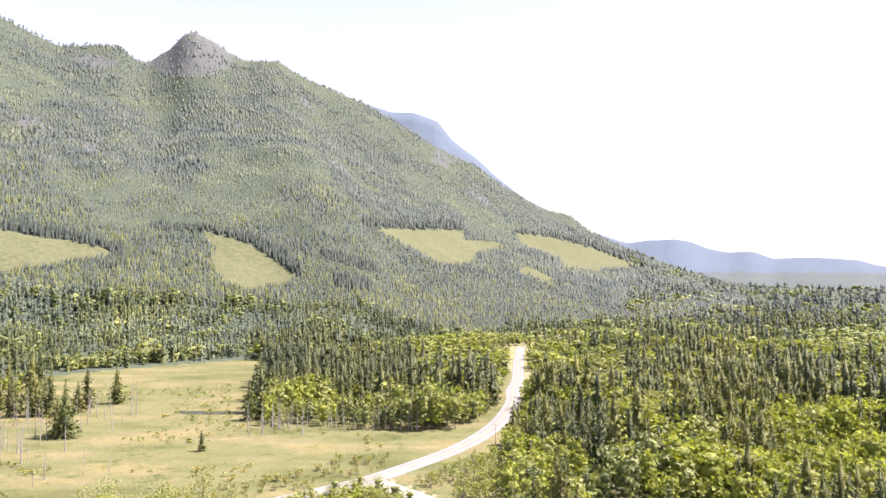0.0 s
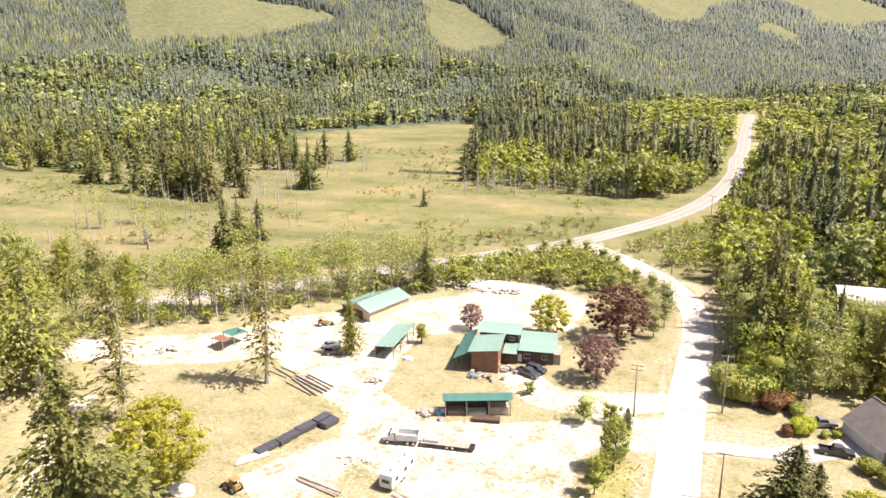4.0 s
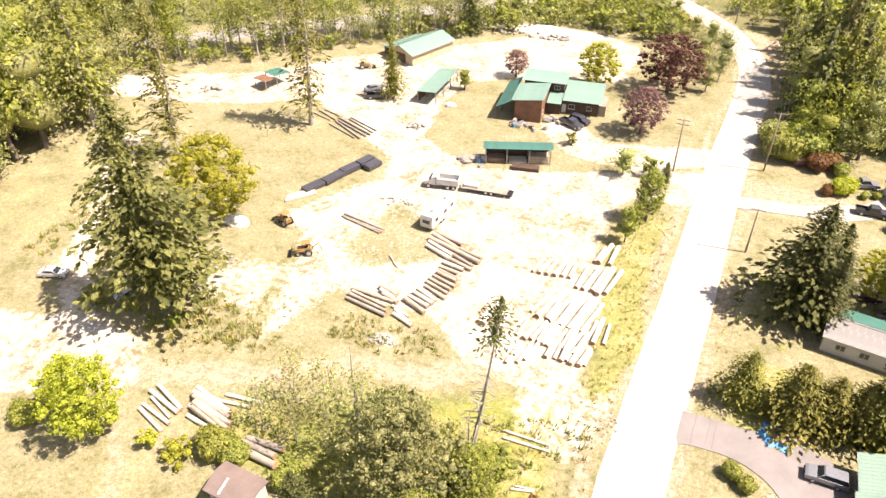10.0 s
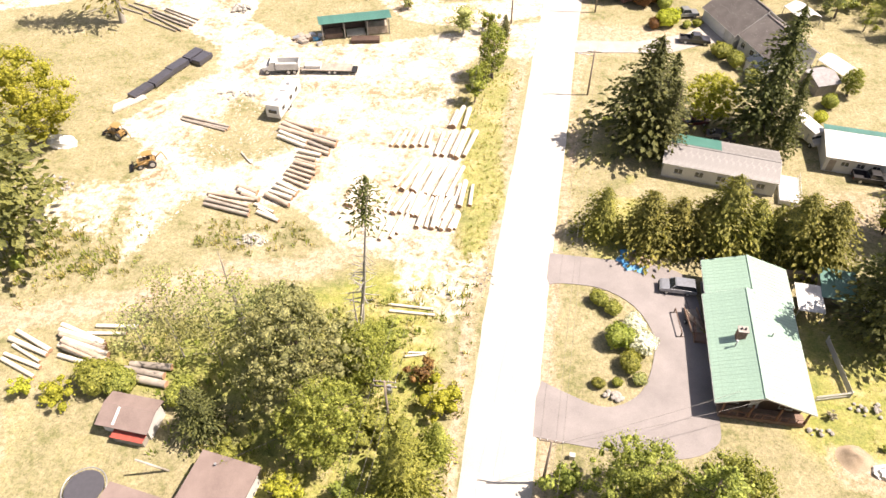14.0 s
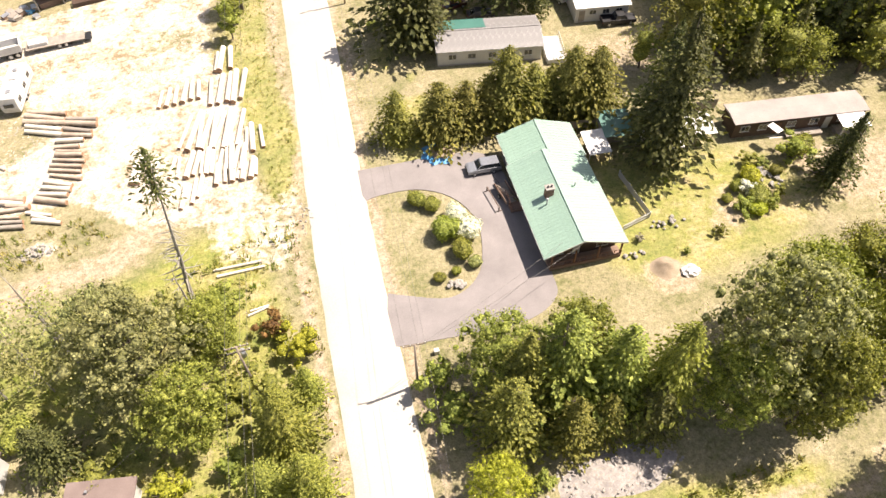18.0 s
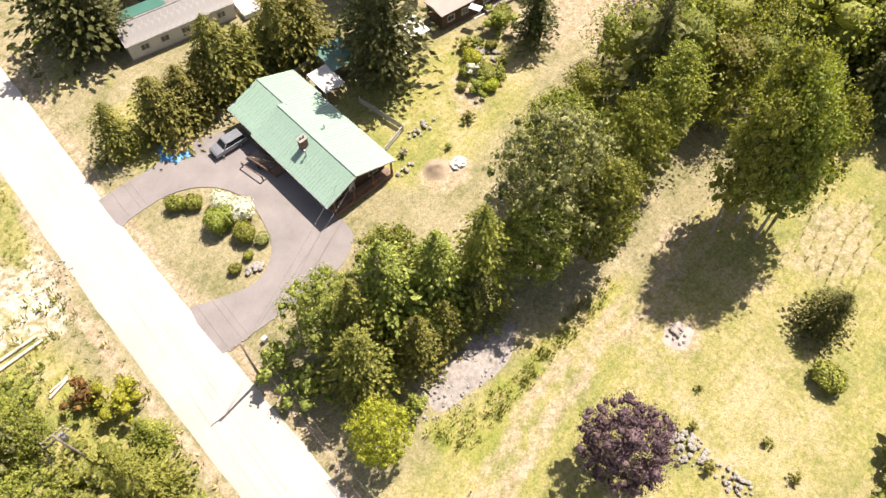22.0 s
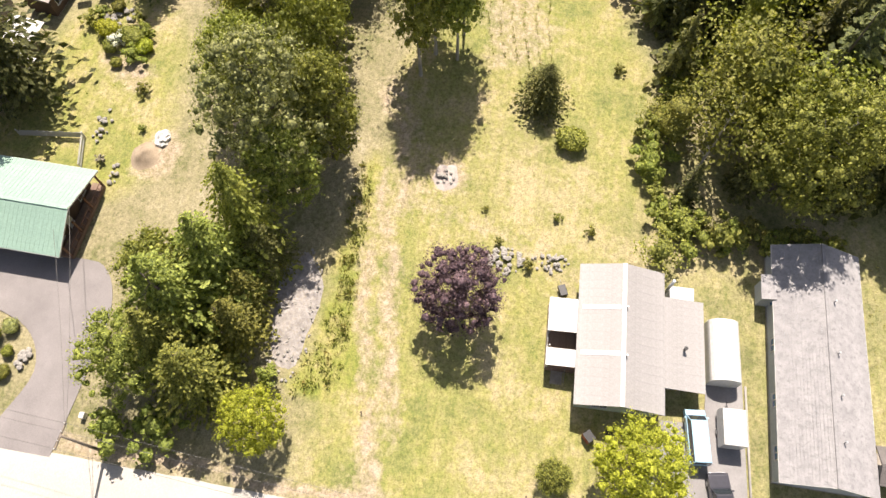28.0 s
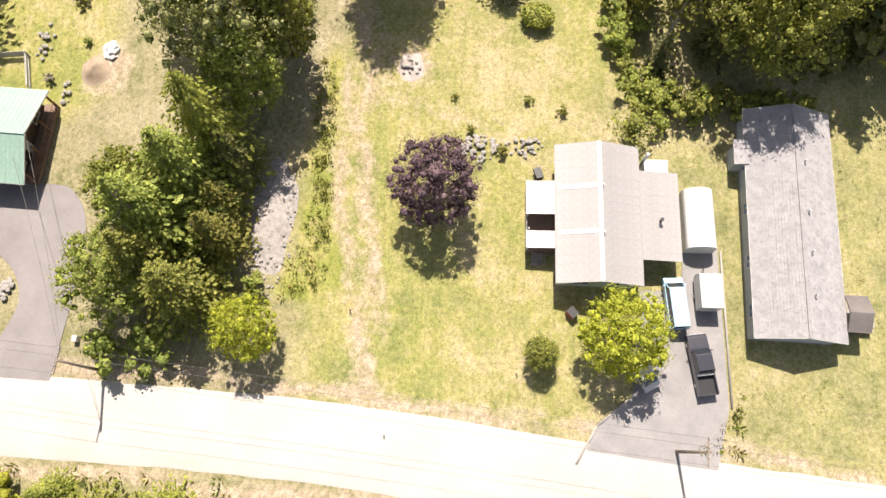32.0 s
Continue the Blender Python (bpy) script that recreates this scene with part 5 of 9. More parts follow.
ah = np.where((ay < 205) & (ax > 36) & (ax < 86), ah * np.where(bl, 0.75, 0.6), ah) * np.clip(1.0 + 1.0 * fractal(ax, ay, 40, 47.0, 2), 0.6, 1.4)
dist = np.hypot(ax, ay)
order = np.argsort(dist)
single = np.zeros(len(ax), bool)
single[order[:270]] = True
for q in np.where(single)[0]:
    if bl[q]:
        mat = ((WILLOW, POPLAR, WILLOW, WILLOW) if ax[q] < -95 else (ALDER, FARLEAF, WILLOW, WILLOW) if ax[q] > 50 else (ALDER, POPLAR, FARLEAF, WILLOW))[q % 4]
        tree("broadleaf_tree", "leafwood" if q % 3 else "broadwood", int(q), mat, ax[q], ay[q], ah[q], "leafy green alder in the wood beside the clearing", wide=0.95, group="trees of the wood")
    else:
        tree("conifer_tree", "firwood", int(q), (FIR, OLIVEFIR, CEDAR)[q % 3], ax[q], ay[q], ah[q], "dark green fir in the wood beside the clearing", wide=1.05, group="trees of the wood")
far = ~single
fc, fb = far & ~bl, far & bl
scatter_mesh("wood_conifers", FIR_MID, ax[fc], ay[fc], np.zeros(fc.sum()), ah[fc] * rng.uniform(0.7, 1.15, fc.sum()), rng.uniform(0.85, 1.3, fc.sum()), rng.integers(0, 4, fc.sum()), [WOODFIR, OLIVEFIR], (rng.random(fc.sum()) < 0.4).astype(int), "dark firs and cedars of the valley wood", 9)
scatter_mesh("wood_broadleaf", BROAD_MID + BROAD_FAR, ax[fb], ay[fb], np.zeros(fb.sum()), ah[fb], rng.uniform(0.75, 1.15, fb.sum()), rng.integers(0, 3, fb.sum()) + np.where(dist[fb] > 265, 3, 0), [FARLEAF, POPLAR, WILLOW], np.clip((fractal(ax[fb], ay[fb], 60, 29.0, 2) * 3.2 + 1.5 + rng.uniform(-0.7, 0.7, fb.sum())).astype(int), 0, 2), "light green alders and poplars of the valley wood", 10)
# brush under the trees
ux, uy = stand(EASTWOOD, 7.0, 45)
k = (uy < 300) & (np.hypot(ux - 61, uy - 207) > 13) & (np.hypot(ux - 80, uy - 211) > 8)
ux, uy = ux[k], uy[k]
scatter_mesh("wood_brush", BROAD_LOW, ux, uy, np.zeros(len(ux)) - 0.2, rng.uniform(1.5, 4.5, len(ux)), rng.uniform(1.2, 1.8, len(ux)), rng.integers(0, 2, len(ux)), [ALDER, POPLAR, FARLEAF], rng.integers(0, 3, len(ux)), "light green brush under the valley wood", 13)
# trunks of the wood
tv, tf = [], []
for q in np.where(far)[0]:
    b = len(tv)
    for i in range(4):
        tv.append((ax[q] + 0.25 * math.cos(1.57 * i), ay[q] + 0.25 * math.sin(1.57 * i), -0.3))
    tv.append((ax[q], ay[q], ah[q] * 0.8))
    tf += [(b + i, b + (i + 1) % 4, b + 4) for i in range(4)]
tagged(new("wood_trunks", fast_mesh("wood_trunks", tv, tf, BARK)), "grey-brown trunks of the valley wood", "trunks", kind="stuff")

# shrubs along the highway and thin pale alders in front of it
hx, hy = stand(ROADSIDE, 3.7, 35, 6.4)
rng = np.random.default_rng(50)
for q in range(len(hx)):
    x, y = hx[q], hy[q]
    if line_dist(np.array([x]), np.array([y]), [(-138, 122), (-104, 146), (-66, 180), (-40, 200)])[0] < 3:
        continue
    west = x < -60
    u = rng.random()
    if west and u < 0.5:
        tree("alder_tree", "airymid", q, (WILLOW, WILLOW, WILLOW, POPLAR)[q % 4], x, y, 13 + 8 * rng.random(), "thin pale alder with sparse leaves beside the highway", wide=1.0, bark=PALEBARK, group="roadside alders")
    elif u < 0.72 and west:
        tree("alder_tree", "airymid", q, (WILLOW, POPLAR)[q % 2], x, y, 8 + 8 * rng.random(), "young yellow-green alder beside the highway", wide=1.1, bark=PALEBARK, group="roadside alders")
    else:
        tree("roadside_shrub", "brush", q, (ALDER, WILLOW, POPLAR)[q % 3], x, y, 3.0 + 3.4 * rng.random(), "bushy green shrub on the highway verge", "shrub", 1.25, PALEBARK, "roadside shrubs")

for q, (x, y) in enumerate(zip(*stand([(-30, 238), (-8, 222), (2, 214), (12, 222), (19, 232), (24, 262), (28, 300), (14, 290), (-6, 258)], 3.9, 39, 7.0))):
    tree("verge_shrub", "brush", q, (ALDER, WILLOW, POPLAR)[q % 3], x, y, 1.6 + 3.4 * rng.random() ** 1.5, "bushy green shrub between the two roads", "shrub", 1.1, PALEBARK, "shrubs between the roads")
for q, (x, y) in enumerate(zip(*stand([(-128, 178), (-100, 200), (-60, 232), (-24, 268), (-14, 292), (-28, 300), (-60, 262), (-100, 226), (-140, 196)], 6.0, 40, 7.0))):
    tree("marsh_shrub", "brush", q, (WILLOW, ALDER, STRAW)[q % 3], x, y, 1.2 + 2.4 * rng.random(), "pale shrub on the marsh's edge", "shrub", 1.15, PALEBARK, "marsh edge shrubs")

for q, (x, y, h) in enumerate(((-2.5, 210, 6.5), (-9, 222, 7.5), (-14, 229, 7), (-20, 236, 7.5), (-27, 244, 6), (-14, 218, 7), (-21, 226, 6.5), (-28, 235, 6.5), (-35, 240, 5.5), (-8, 212, 6.5), (-35, 231, 5.5), (-18, 210, 5.5), (-42, 234, 5), (2, 203, 5.5))):
    tree("junction_willow", "leafwood", q, (WILLOW, ALDER, FARLEAF)[q % 3], x, y, h, "bushy grey-green willow beside the highway junction", wide=1.25, bark=PALEBARK, group="willows at the junction")

for q, (x, y) in enumerate(zip(*stand([(-230, 112), (-160, 158), (-118, 190), (-92, 210), (-100, 222), (-128, 208), (-170, 186), (-240, 140)], 4.6, 46, 7.0))):
    tree("marsh_shrub", "brush", q, (WILLOW, POPLAR, WILLOW)[q % 3], x, y, 2.0 + 3.6 * rng.random() ** 1.5, "pale yellow-green shrub between highway and marsh", "shrub", 1.2, PALEBARK, "marsh edge shrubs")
for q, (x, y) in enumerate(zip(*stand([(-170, 116), (-140, 138), (-108, 160), (-82, 180), (-60, 192), (-66, 184), (-94, 162), (-128, 136), (-152, 114)], 4.2, 47, 7.0))):
    tree("roadside_shrub", "brush", q, (WILLOW, POPLAR, ALDER)[q % 3], x, y, 1.6 + 2.6 * rng.random(), "low bushy shrub under the roadside alders", "shrub", 1.2, PALEBARK, "roadside shrubs")
for q, (x, y, h) in enumerate(((-146, 139, 24), (-139, 142, 22), (-133, 146, 19), (-152, 134, 25), (-157, 130, 22))):
    tree("alder_tree", "tall", q, (POPLAR, WILLOW)[q % 2], x, y, h, "tall yellow-green alder beside the highway", wide=0.8, bark=PALEBARK, group="roadside alders")
for q, (x, y, h) in enumerate(((-150, 125, 31), (-156, 124, 27), (-147, 120, 24))):
    tree("cottonwood", "broad", q, GREYALDER, x, y, h, "tall grey-green cottonwood at the wood's corner", wide=0.6, bark=PALEBARK, group="cottonwoods of the wood")

# tussocks and low brush of the marsh, and brush under the trees
bx, by = stand(MARSH, 6.0, 36)
bx, by = bx[np.hypot(bx, by) < 520], by[np.hypot(bx, by) < 520]
keep = fractal(bx, by, 60, 25.0, 3) > -0.02
bx, by = bx[keep], by[keep]
rng = np.random.default_rng(51)
scatter_mesh("marsh_brush", [(v * np.array([1, 1, 1.0]), f) for v, f in [broad_shape(71, 4, 16, 0.4, 1.4, 0.0, core=0), broad_shape(72, 4, 16, 0.4, 1.8, 0.0, core=0)]], bx, by, np.zeros(len(bx)) - 0.1, 0.5 + 1.6 * rng.random(len(bx)) ** 2, np.ones(len(bx)) * 1.4, rng.integers(0, 2, len(bx)), [WILLOW, STRAW, GRASS], rng.integers(0, 3, len(bx)), "low pale brush and tussocks of the marsh", 11)
tagged(new("pond", mesh_from("pond", [(-128 + 17 * math.cos(a) * (1 + 0.25 * math.sin(3 * a)), 392 + 7 * math.sin(a) * (1 + 0.3 * math.cos(2 * a)), 0.05) for a in np.linspace(0, 6.2, 26)], [tuple(range(26))], WATER)), "still dark pond in the marsh", "pond", kind="structure")

# single trees in the marsh
for k, (x, y, h) in enumerate(((-254, 296, 29), (-248, 314, 32), (-219, 291, 31), (-226, 296, 27), (-233, 291, 28), (-240, 300, 29), (-212, 288, 27), (-205, 287, 26), (-212, 323, 29), (-222, 330, 24), (-294, 310, 27), (-302, 316, 22), (-284, 313, 19), (-193, 298, 14), (-142, 205, 24), (-146, 219, 18), (-143, 228, 16), (-147, 207, 11), (-172, 326, 27), (-178, 331, 19), (-209, 381, 23), (-218, 379, 23), (-228, 376, 21), (-200, 392, 17), (-202, 406, 22), (-192, 421, 21), (-99, 370, 21), (-94, 376, 14), (-101, 302, 9), (-366, 364, 30), (-376, 352, 24), (-350, 380, 22), (-428, 402, 20))):
    tree("marsh_fir", "firwood", k, (FIR, OLIVEFIR)[k % 2], x, y, h, "lone dark fir standing in the marsh", wide=1.2, group="marsh firs")
rng = np.random.default_rng(52)
for k in range(126):
    x, y = (-78 + rng.normal() * 10, 346 + rng.normal() * 6) if k < 18 else ((-196 + rng.normal() * 24, 345 + rng.normal() * 40) if k < 48 else (-120 - rng.random() * 110, 222 + rng.random() * 90) if k < 62 else (-38 + rng.normal() * 18, 346 + rng.random() * 8) if k < 80 else (-190 + rng.normal() * 22, 372 + rng.normal() * 16) if k < 96 else (-196 + rng.normal() * 20, 282 + rng.normal() * 14))
    tree("dead_snag", "snag", k, FIR, x, y, 9 + 9 * rng.random(), "bare grey dead tree standing in the marsh", wide=0.9, bark=DEADWOOD, group="dead trees")

for k in range(34):
    x, y = -132 - 95 * rng.random(), 186 + 66 * rng.random()
    if k % 3:
        tree("dead_snag", "snag", k, FIR, x, y, 8 + 8 * rng.random(), "bare grey dead tree standing in the marsh", wide=0.9, bark=DEADWOOD, group="dead trees")
    else:
        tree("alder_tree", "airymid", k, (WILLOW, POPLAR)[k % 2], x, y, 8 + 8 * rng.random(), "pale thin alder at the marsh's edge", wide=1.1, bark=PALEBARK, group="marsh alders")

# ---- buildings ----
SHEETS = {}


def sheet_mesh(s, w, mat):
    key = (round(s, 2), round(w, 3), mat.name)
    if key not in SHEETS:
        bm = bmesh.new()
        add_box(bm, 0, s, 0.001, w - 0.001, 0, 0.03)
        low = mat.name.startswith("grey")
        for f in ((0.0,) if low else (0.0, 0.5)):
            add_box(bm, 0, s, w * f + 0.01, w * f + (0.03 if low else 0.05), 0.03, 0.036 if low else 0.048)
        SHEETS[key] = bm_mesh("roof_sheet", bm, mat)
    return SHEETS[key]


def roof_plane(parent, a, b, c, mat, w=1.0, name="roof_sheet"):
    """Ribbed metal sheets side by side: a to b is the upper edge, a to c runs down the slope."""
    a, b, c = Vector(a), Vector(b), Vector(c)
    if ((c - a).cross(b - a)).z < 0:
        a, b, c = b, a, c + (b - a)
    ex, ey = (c - a).normalized(), (b - a).normalized()
    ez = ex.cross(ey)
    L = (b - a).length
    n = max(1, round(L / w))
    me = sheet_mesh((c - a).length, L / n, mat)
    for i in range(n):
        o = a + ey * (L / n * i)
        share(name, me, parent, Matrix(((ex.x, ey.x, ez.x, o.x), (ex.y, ey.y, ez.y, o.y), (ex.z, ey.z, ez.z, o.z), (0, 0, 0, 1))))


def shingle_plane(parent, a, b, c, mat, step=0.3, name="roof_slope"):
    """Overlapping shingle courses down a slope, each a little wedge with a ragged lower edge."""
    a, b, c = Vector(a), Vector(b), Vector(c)
    if ((c - a).cross(b - a)).z < 0:
        a, b, c = b, a, c + (b - a)
    ex, ey = (c - a).normalized(), (b - a).normalized()
    ez = ex.cross(ey)
    n, k = max(2, round((c - a).length / step)), max(3, round((b - a).length / 0.7))
    rnd = random.Random(4)
    bm = bmesh.new()
    s = (c - a).length / n
    for i in range(n):
        for j in range(k):
            y0, y1 = (b - a).length * j / k, (b - a).length * (j + 1) / k
            x0, x1 = s * i, s * (i + 1) + rnd.uniform(-0.02, 0.03)
            h = 0.035 + rnd.uniform(0, 0.012)
            q = [a + ex * x + ey * y + ez * z for x, y, z in ((x0, y0, 0.01), (x0, y1, 0.01), (x1, y1, h), (x1, y0, h), (x1, y1, 0), (x1, y0, 0))]
            v = [bm.verts.new(p) for p in q]
            bm.faces.new((v[0], v[3], v[2], v[1]))
            bm.faces.new((v[3], v[5], v[4], v[2]))
    q = [bm.verts.new(p) for p in (a - ez * 0.1, b - ez * 0.1, c + (b - a) - ez * 0.1, c - ez * 0.1)]
    bm.faces.new(q)
    t = [bm.verts.new(p) for p in (a, b, c + (b - a), c)]
    for i in range(4):
        bm.faces.new((q[i], q[(i + 1) % 4], t[(i + 1) % 4], t[i]))
    return part(name, bm, mat, parent)


def window_part(parent, x, y, z, w, h, face, glass=None):
    """A framed window on an outer wall; face is the wall's outward side: x+, x-, y+ or y-."""
    rz = {"y-": 0, "x+": 90, "y+": 180, "x-": 270}[face]
    m = pose(x, y, z, 0, 0, rz)
    bm = bmesh.new()
    t = 0.07
    for q in ((-w / 2, w / 2, -h / 2, -h / 2 + t), (-w / 2, w / 2, h / 2 - t, h / 2), (-w / 2, -w / 2 + t, -h / 2 + t, h / 2 - t), (w / 2 - t, w / 2, -h / 2 + t, h / 2 - t), (-t / 3, t / 3, -h / 2 + t, h / 2 - t)):
        add_box(bm, q[0], q[1], -0.07, 0.02, q[2], q[3])
    fr = part("window", bm, WHITEPAINT, parent)
    fr.matrix_basis = m
    part("pane", box(-w / 2 + t, w / 2 - t, -0.03, 0.01, -h / 2 + t, h / 2 - t), glass or DARKGLASS, fr)
    part("sill", box(-w / 2 - 0.06, w / 2 + 0.06, -0.13, 0.0, -h / 2 - 0.05, -h / 2), WHITEPAINT, fr)


def door_part(parent, x, y, w, h, face, mat, name="door"):
    rz = {"y-": 0, "x+": 90, "y+": 180, "x-": 270}[face]
    d = part(name, box(-w / 2, w / 2, -0.06, 0.02, 0.1, h, 0.01), mat, parent)
    d.matrix_basis = pose(x, y, 0, 0, 0, rz)
    if w < 1.3:
        part("handle", box(w / 2 - 0.16, w / 2 - 0.1, -0.13, -0.06, 1.0, 1.06), CHROME, d)
    else:
        for i in range(1, 5):
            part("panel", box(-w / 2 + 0.08, w / 2 - 0.08, -0.075, -0.06, h * i / 5 - h / 5 + 0.18, h * i / 5 + 0.08), mat, d)


def gable(name, label, category, x, y, rz, L, W, eave, ridge, roof, wall, over=0.45, off=0.0, shingle=False, group="", trim=WHITEPAINT):
    """A house with a gabled roof; its ridge runs along its own y."""
    t = thing(name, label, category, pose(x, y, 0, 0, 0, rz), group)
    part("wall", prism([(-W / 2, -0.2), (W / 2, -0.2), (W / 2, eave - 0.08), (off, ridge - 0.1), (-W / 2, eave - 0.08)], L), wall, t)
    part("foundation", box(-W / 2 - 0.05, W / 2 + 0.05, -L / 2 - 0.05, L / 2 + 0.05, -0.25, 0.18), CONCRETE, t)
    gable_roof(t, 0, -L / 2, L / 2, W, eave, ridge, roof, over, off, shingle, trim)
    return t


def gable_roof(t, cx, y0, y1, W, eave, ridge, roof, over=0.45, off=0.0, shingle=False, trim=WHITEPAINT):
    make = shingle_plane if shingle else roof_plane
    for s in (-1, 1):
        run = W / 2 - s * off
        drop = (ridge - eave) / run * over
        make(t, (cx + off, y0 - over, ridge), (cx + off, y1 + over, ridge), (cx + s * (W / 2 + over), y0 - over, eave - drop), roof)
        for ye in (y0 - over - 0.03, y1 + over):
            bm = bmesh.new()
            q = [(cx + off, ridge + 0.02), (cx + s * (W / 2 + over), eave - drop + 0.02), (cx + s * (W / 2 + over), eave - drop - 0.16), (cx + off, ridge - 0.16)]
            a = [bm.verts.new((u, ye, z)) for u, z in q]
            b = [bm.verts.new((u, ye + 0.03, z)) for u, z in q]
            for i in range(4):
                bm.faces.new((a[i], a[(i + 1) % 4], b[(i + 1) % 4], b[i]))
            bm.faces.new(a)
            bm.faces.new(b)
            bmesh.ops.recalc_face_normals(bm, faces=bm.faces[:])
            part("bargeboard", bm, trim, t)
        part("gutter", box(cx + s * (W / 2 + over) - 0.06, cx + s * (W / 2 + over) + 0.06, y0 - over, y1 + over, eave - drop - 0.1, eave - drop - 0.01), trim, t)
    part("ridge_cap", box(cx + off - 0.16, cx + off + 0.16, y0 - over, y1 + over, ridge + 0.02, ridge + 0.09, 0.02), roof, t)


def chimney(parent, x, y, z0, z1, w=0.9, d=0.6, mat=None):
    c = part("chimney", box(x - w / 2, x + w / 2, y - d / 2, y + d / 2, z0, z1), mat or BRICKRED, parent)
    part("cap", box(x - w / 2 - 0.1, x + w / 2 + 0.1, y - d / 2 - 0.1, y + d / 2 + 0.1, z1, z1 + 0.1), CONCRETE, c)
    for s in (-0.22, 0.22):
        part("flue", tube((x + s, y, z1 + 0.1), (x + s, y, z1 + 0.35), 0.12), BLACKMETAL, c)


def vent_pipe(parent, x, y, z0, z1, r=0.09, mat=None):
    v = part("vent_pipe", tube((x, y, z0), (x, y, z1), r), mat or GALV, parent)
    part("cowl", tube((x, y, z1), (x, y, z1 + 0.12), r * 1.7), mat or GALV, v)


def posts(parent, spots, z0, z1, r=0.09, mat=None):
    for x, y in spots:
        part("post", box(x - r, x + r, y - r, y + r, z0, z1), mat or WEATHERED, parent)


def railing(parent, a, b, z, mat, h=0.95):
    a, b = Vector(a), Vector(b)
    n = max(2, int((b - a).length / 0.9))
    for k in (0.15, h):
        part("rail", tube((a.x, a.y, z + k), (b.x, b.y, z + k), 0.035, n=5), mat, parent)
    for i in range(n + 1):
        p = a.lerp(b, i / n)
        part("baluster", box(p.x - 0.03, p.x + 0.03, p.y - 0.03, p.y + 0.03, z, z + h), mat, parent)


def plank_deck(parent, x0, x1, y0, y1, z, mat, along="x", w=0.3):
    span = (y1 - y0) if along == "x" else (x1 - x0)
    n = max(1, round(span / w))
    me = None
    for i in range(n):
        if me is None:
            me = bm_mesh("deck_board", box(0, x1 - x0, 0, span / n - 0.015, 0, 0.05) if along == "x" else box(0, span / n - 0.015, 0, y1 - y0, 0, 0.05), mat)
        share("deck_board", me, parent, Matrix.Translation((x0, y0 + span / n * i, z) if along == "x" else (x0 + span / n * i, y0, z)))
    part("skirt", box(x0 + 0.05, x1 - 0.05, y0 + 0.05, y1 - 0.05, 0.0, z - 0.003), mat, parent)


# green-roofed bungalow beside the curved driveway
h = thing("bungalow", "long dark brown bungalow with a pale green ribbed metal roof", "house", pose(31.1, 53.8, 0, 0, 0, -3.2))
part("wall", prism([(-4.4, -0.2), (4.6, -0.2), (4.6, 2.75), (-0.5, 4.55), (-4.4, 2.85)], 13.6), BROWNWALL, h).location = (0, -2.35, 0)
part("north_wall", prism([(-4.1, -0.2), (4.9, -0.2), (4.9, 2.6), (0.35, 4.3), (-4.1, 2.6)], 5.3), BROWNWALL, h).location = (0, 7.15, 0)
part("foundation", box(-4.45, 4.65, -9.2, 9.6, -0.25, 0.2), CONCRETE, h)
gable_roof(h, 0.0, -10.2, 4.6, 9.8, 3.0, 4.85, GREENMETAL, 0.45, -0.55)
gable_roof(h, 0.35, 5.0, 10.6, 9.8, 2.85, 4.55, GREENMETAL, 0.4, 0.0)
chimney(h, -2.1, -2.2, 3.6, 5.6, 1.0, 0.75)
vent_pipe(h, -2.7, -3.4, 3.6, 4.9)
vent_pipe(h, 1.6, -1.5, 3.9, 4.8)
plank_deck(h, -4.4, 4.9, -10.6, -9.15, 0.5, PLANK, "x")
posts(h, [(-4.2, -10.4), (-1.2, -10.4), (1.8, -10.4), (4.75, -10.4)], 0.0, 2.9, 0.09, REDWALL)
railing(h, (-4.3, -10.55, 0), (4.8, -10.55, 0), 0.55, REDWALL)
window_part(h, 2.8, -9.1, 1.7, 1.5, 1.1, "y-")
door_part(h, -0.6, -9.1, 0.95, 2.1, "y-", WHITEPAINT)
window_part(h, -2.8, -9.1, 1.7, 1.1, 1.1, "y-")
for yy in (-6, -2.2, 3.0, 6.6):
    window_part(h, -4.4, yy, 1.6, 1.5, 1.1, "x-")
    window_part(h, 4.6, yy, 1.6, 1.5, 1.1, "x+")
door_part(h, -4.4, 0.8, 0.95, 2.1, "x-", REDWALL)
plank_deck(h, -6.2, -4.45, -0.6, 2.4, 0.45, PLANK, "y")
railing(h, (-6.15, -0.5, 0), (-6.15, 2.3, 0), 0.5, REDWALL)

# silver-roofed mobile home with decks
h = thing("mobile_home", "wide mobile home with weathered silver-grey metal roof and green gable", "house", pose(23.4, -15.25, 0, 0, 0, -90.6))
part("wall", prism([(-3.9, -0.1), (3.9, -0.1), (3.9, 2.7), (0, 3.95), (-3.9, 2.7)], 13.8), surface("sage_siding", (0.36, 0.43, 0.36), (0.45, 0.52, 0.45), 0.6, 10.0, 0.7, 0, 0.1), h)
part("extension_wall", box(3.95, 7.6, -3.9, 4.0, -0.1, 2.3), WHITEWALL, h)
roof_plane(h, (0, -7.4, 4.35), (0, 7.4, 4.35), (-4.35, -7.4, 3.0), SILVERMETAL, 0.9)
roof_plane(h, (0, -7.4, 4.35), (0, 7.4, 4.35), (4.35, -7.4, 3.0), SILVERMETAL, 0.9)
roof_plane(h, (4.36, -4.7, 3.02), (4.36, 4.8, 3.02), (8.4, -4.7, 2.6), SILVERMETAL, 0.9)
part("ridge_cap", box(-0.22, 0.22, -7.4, 7.4, 4.37, 4.43, 0.02), WHITEMETAL, h)
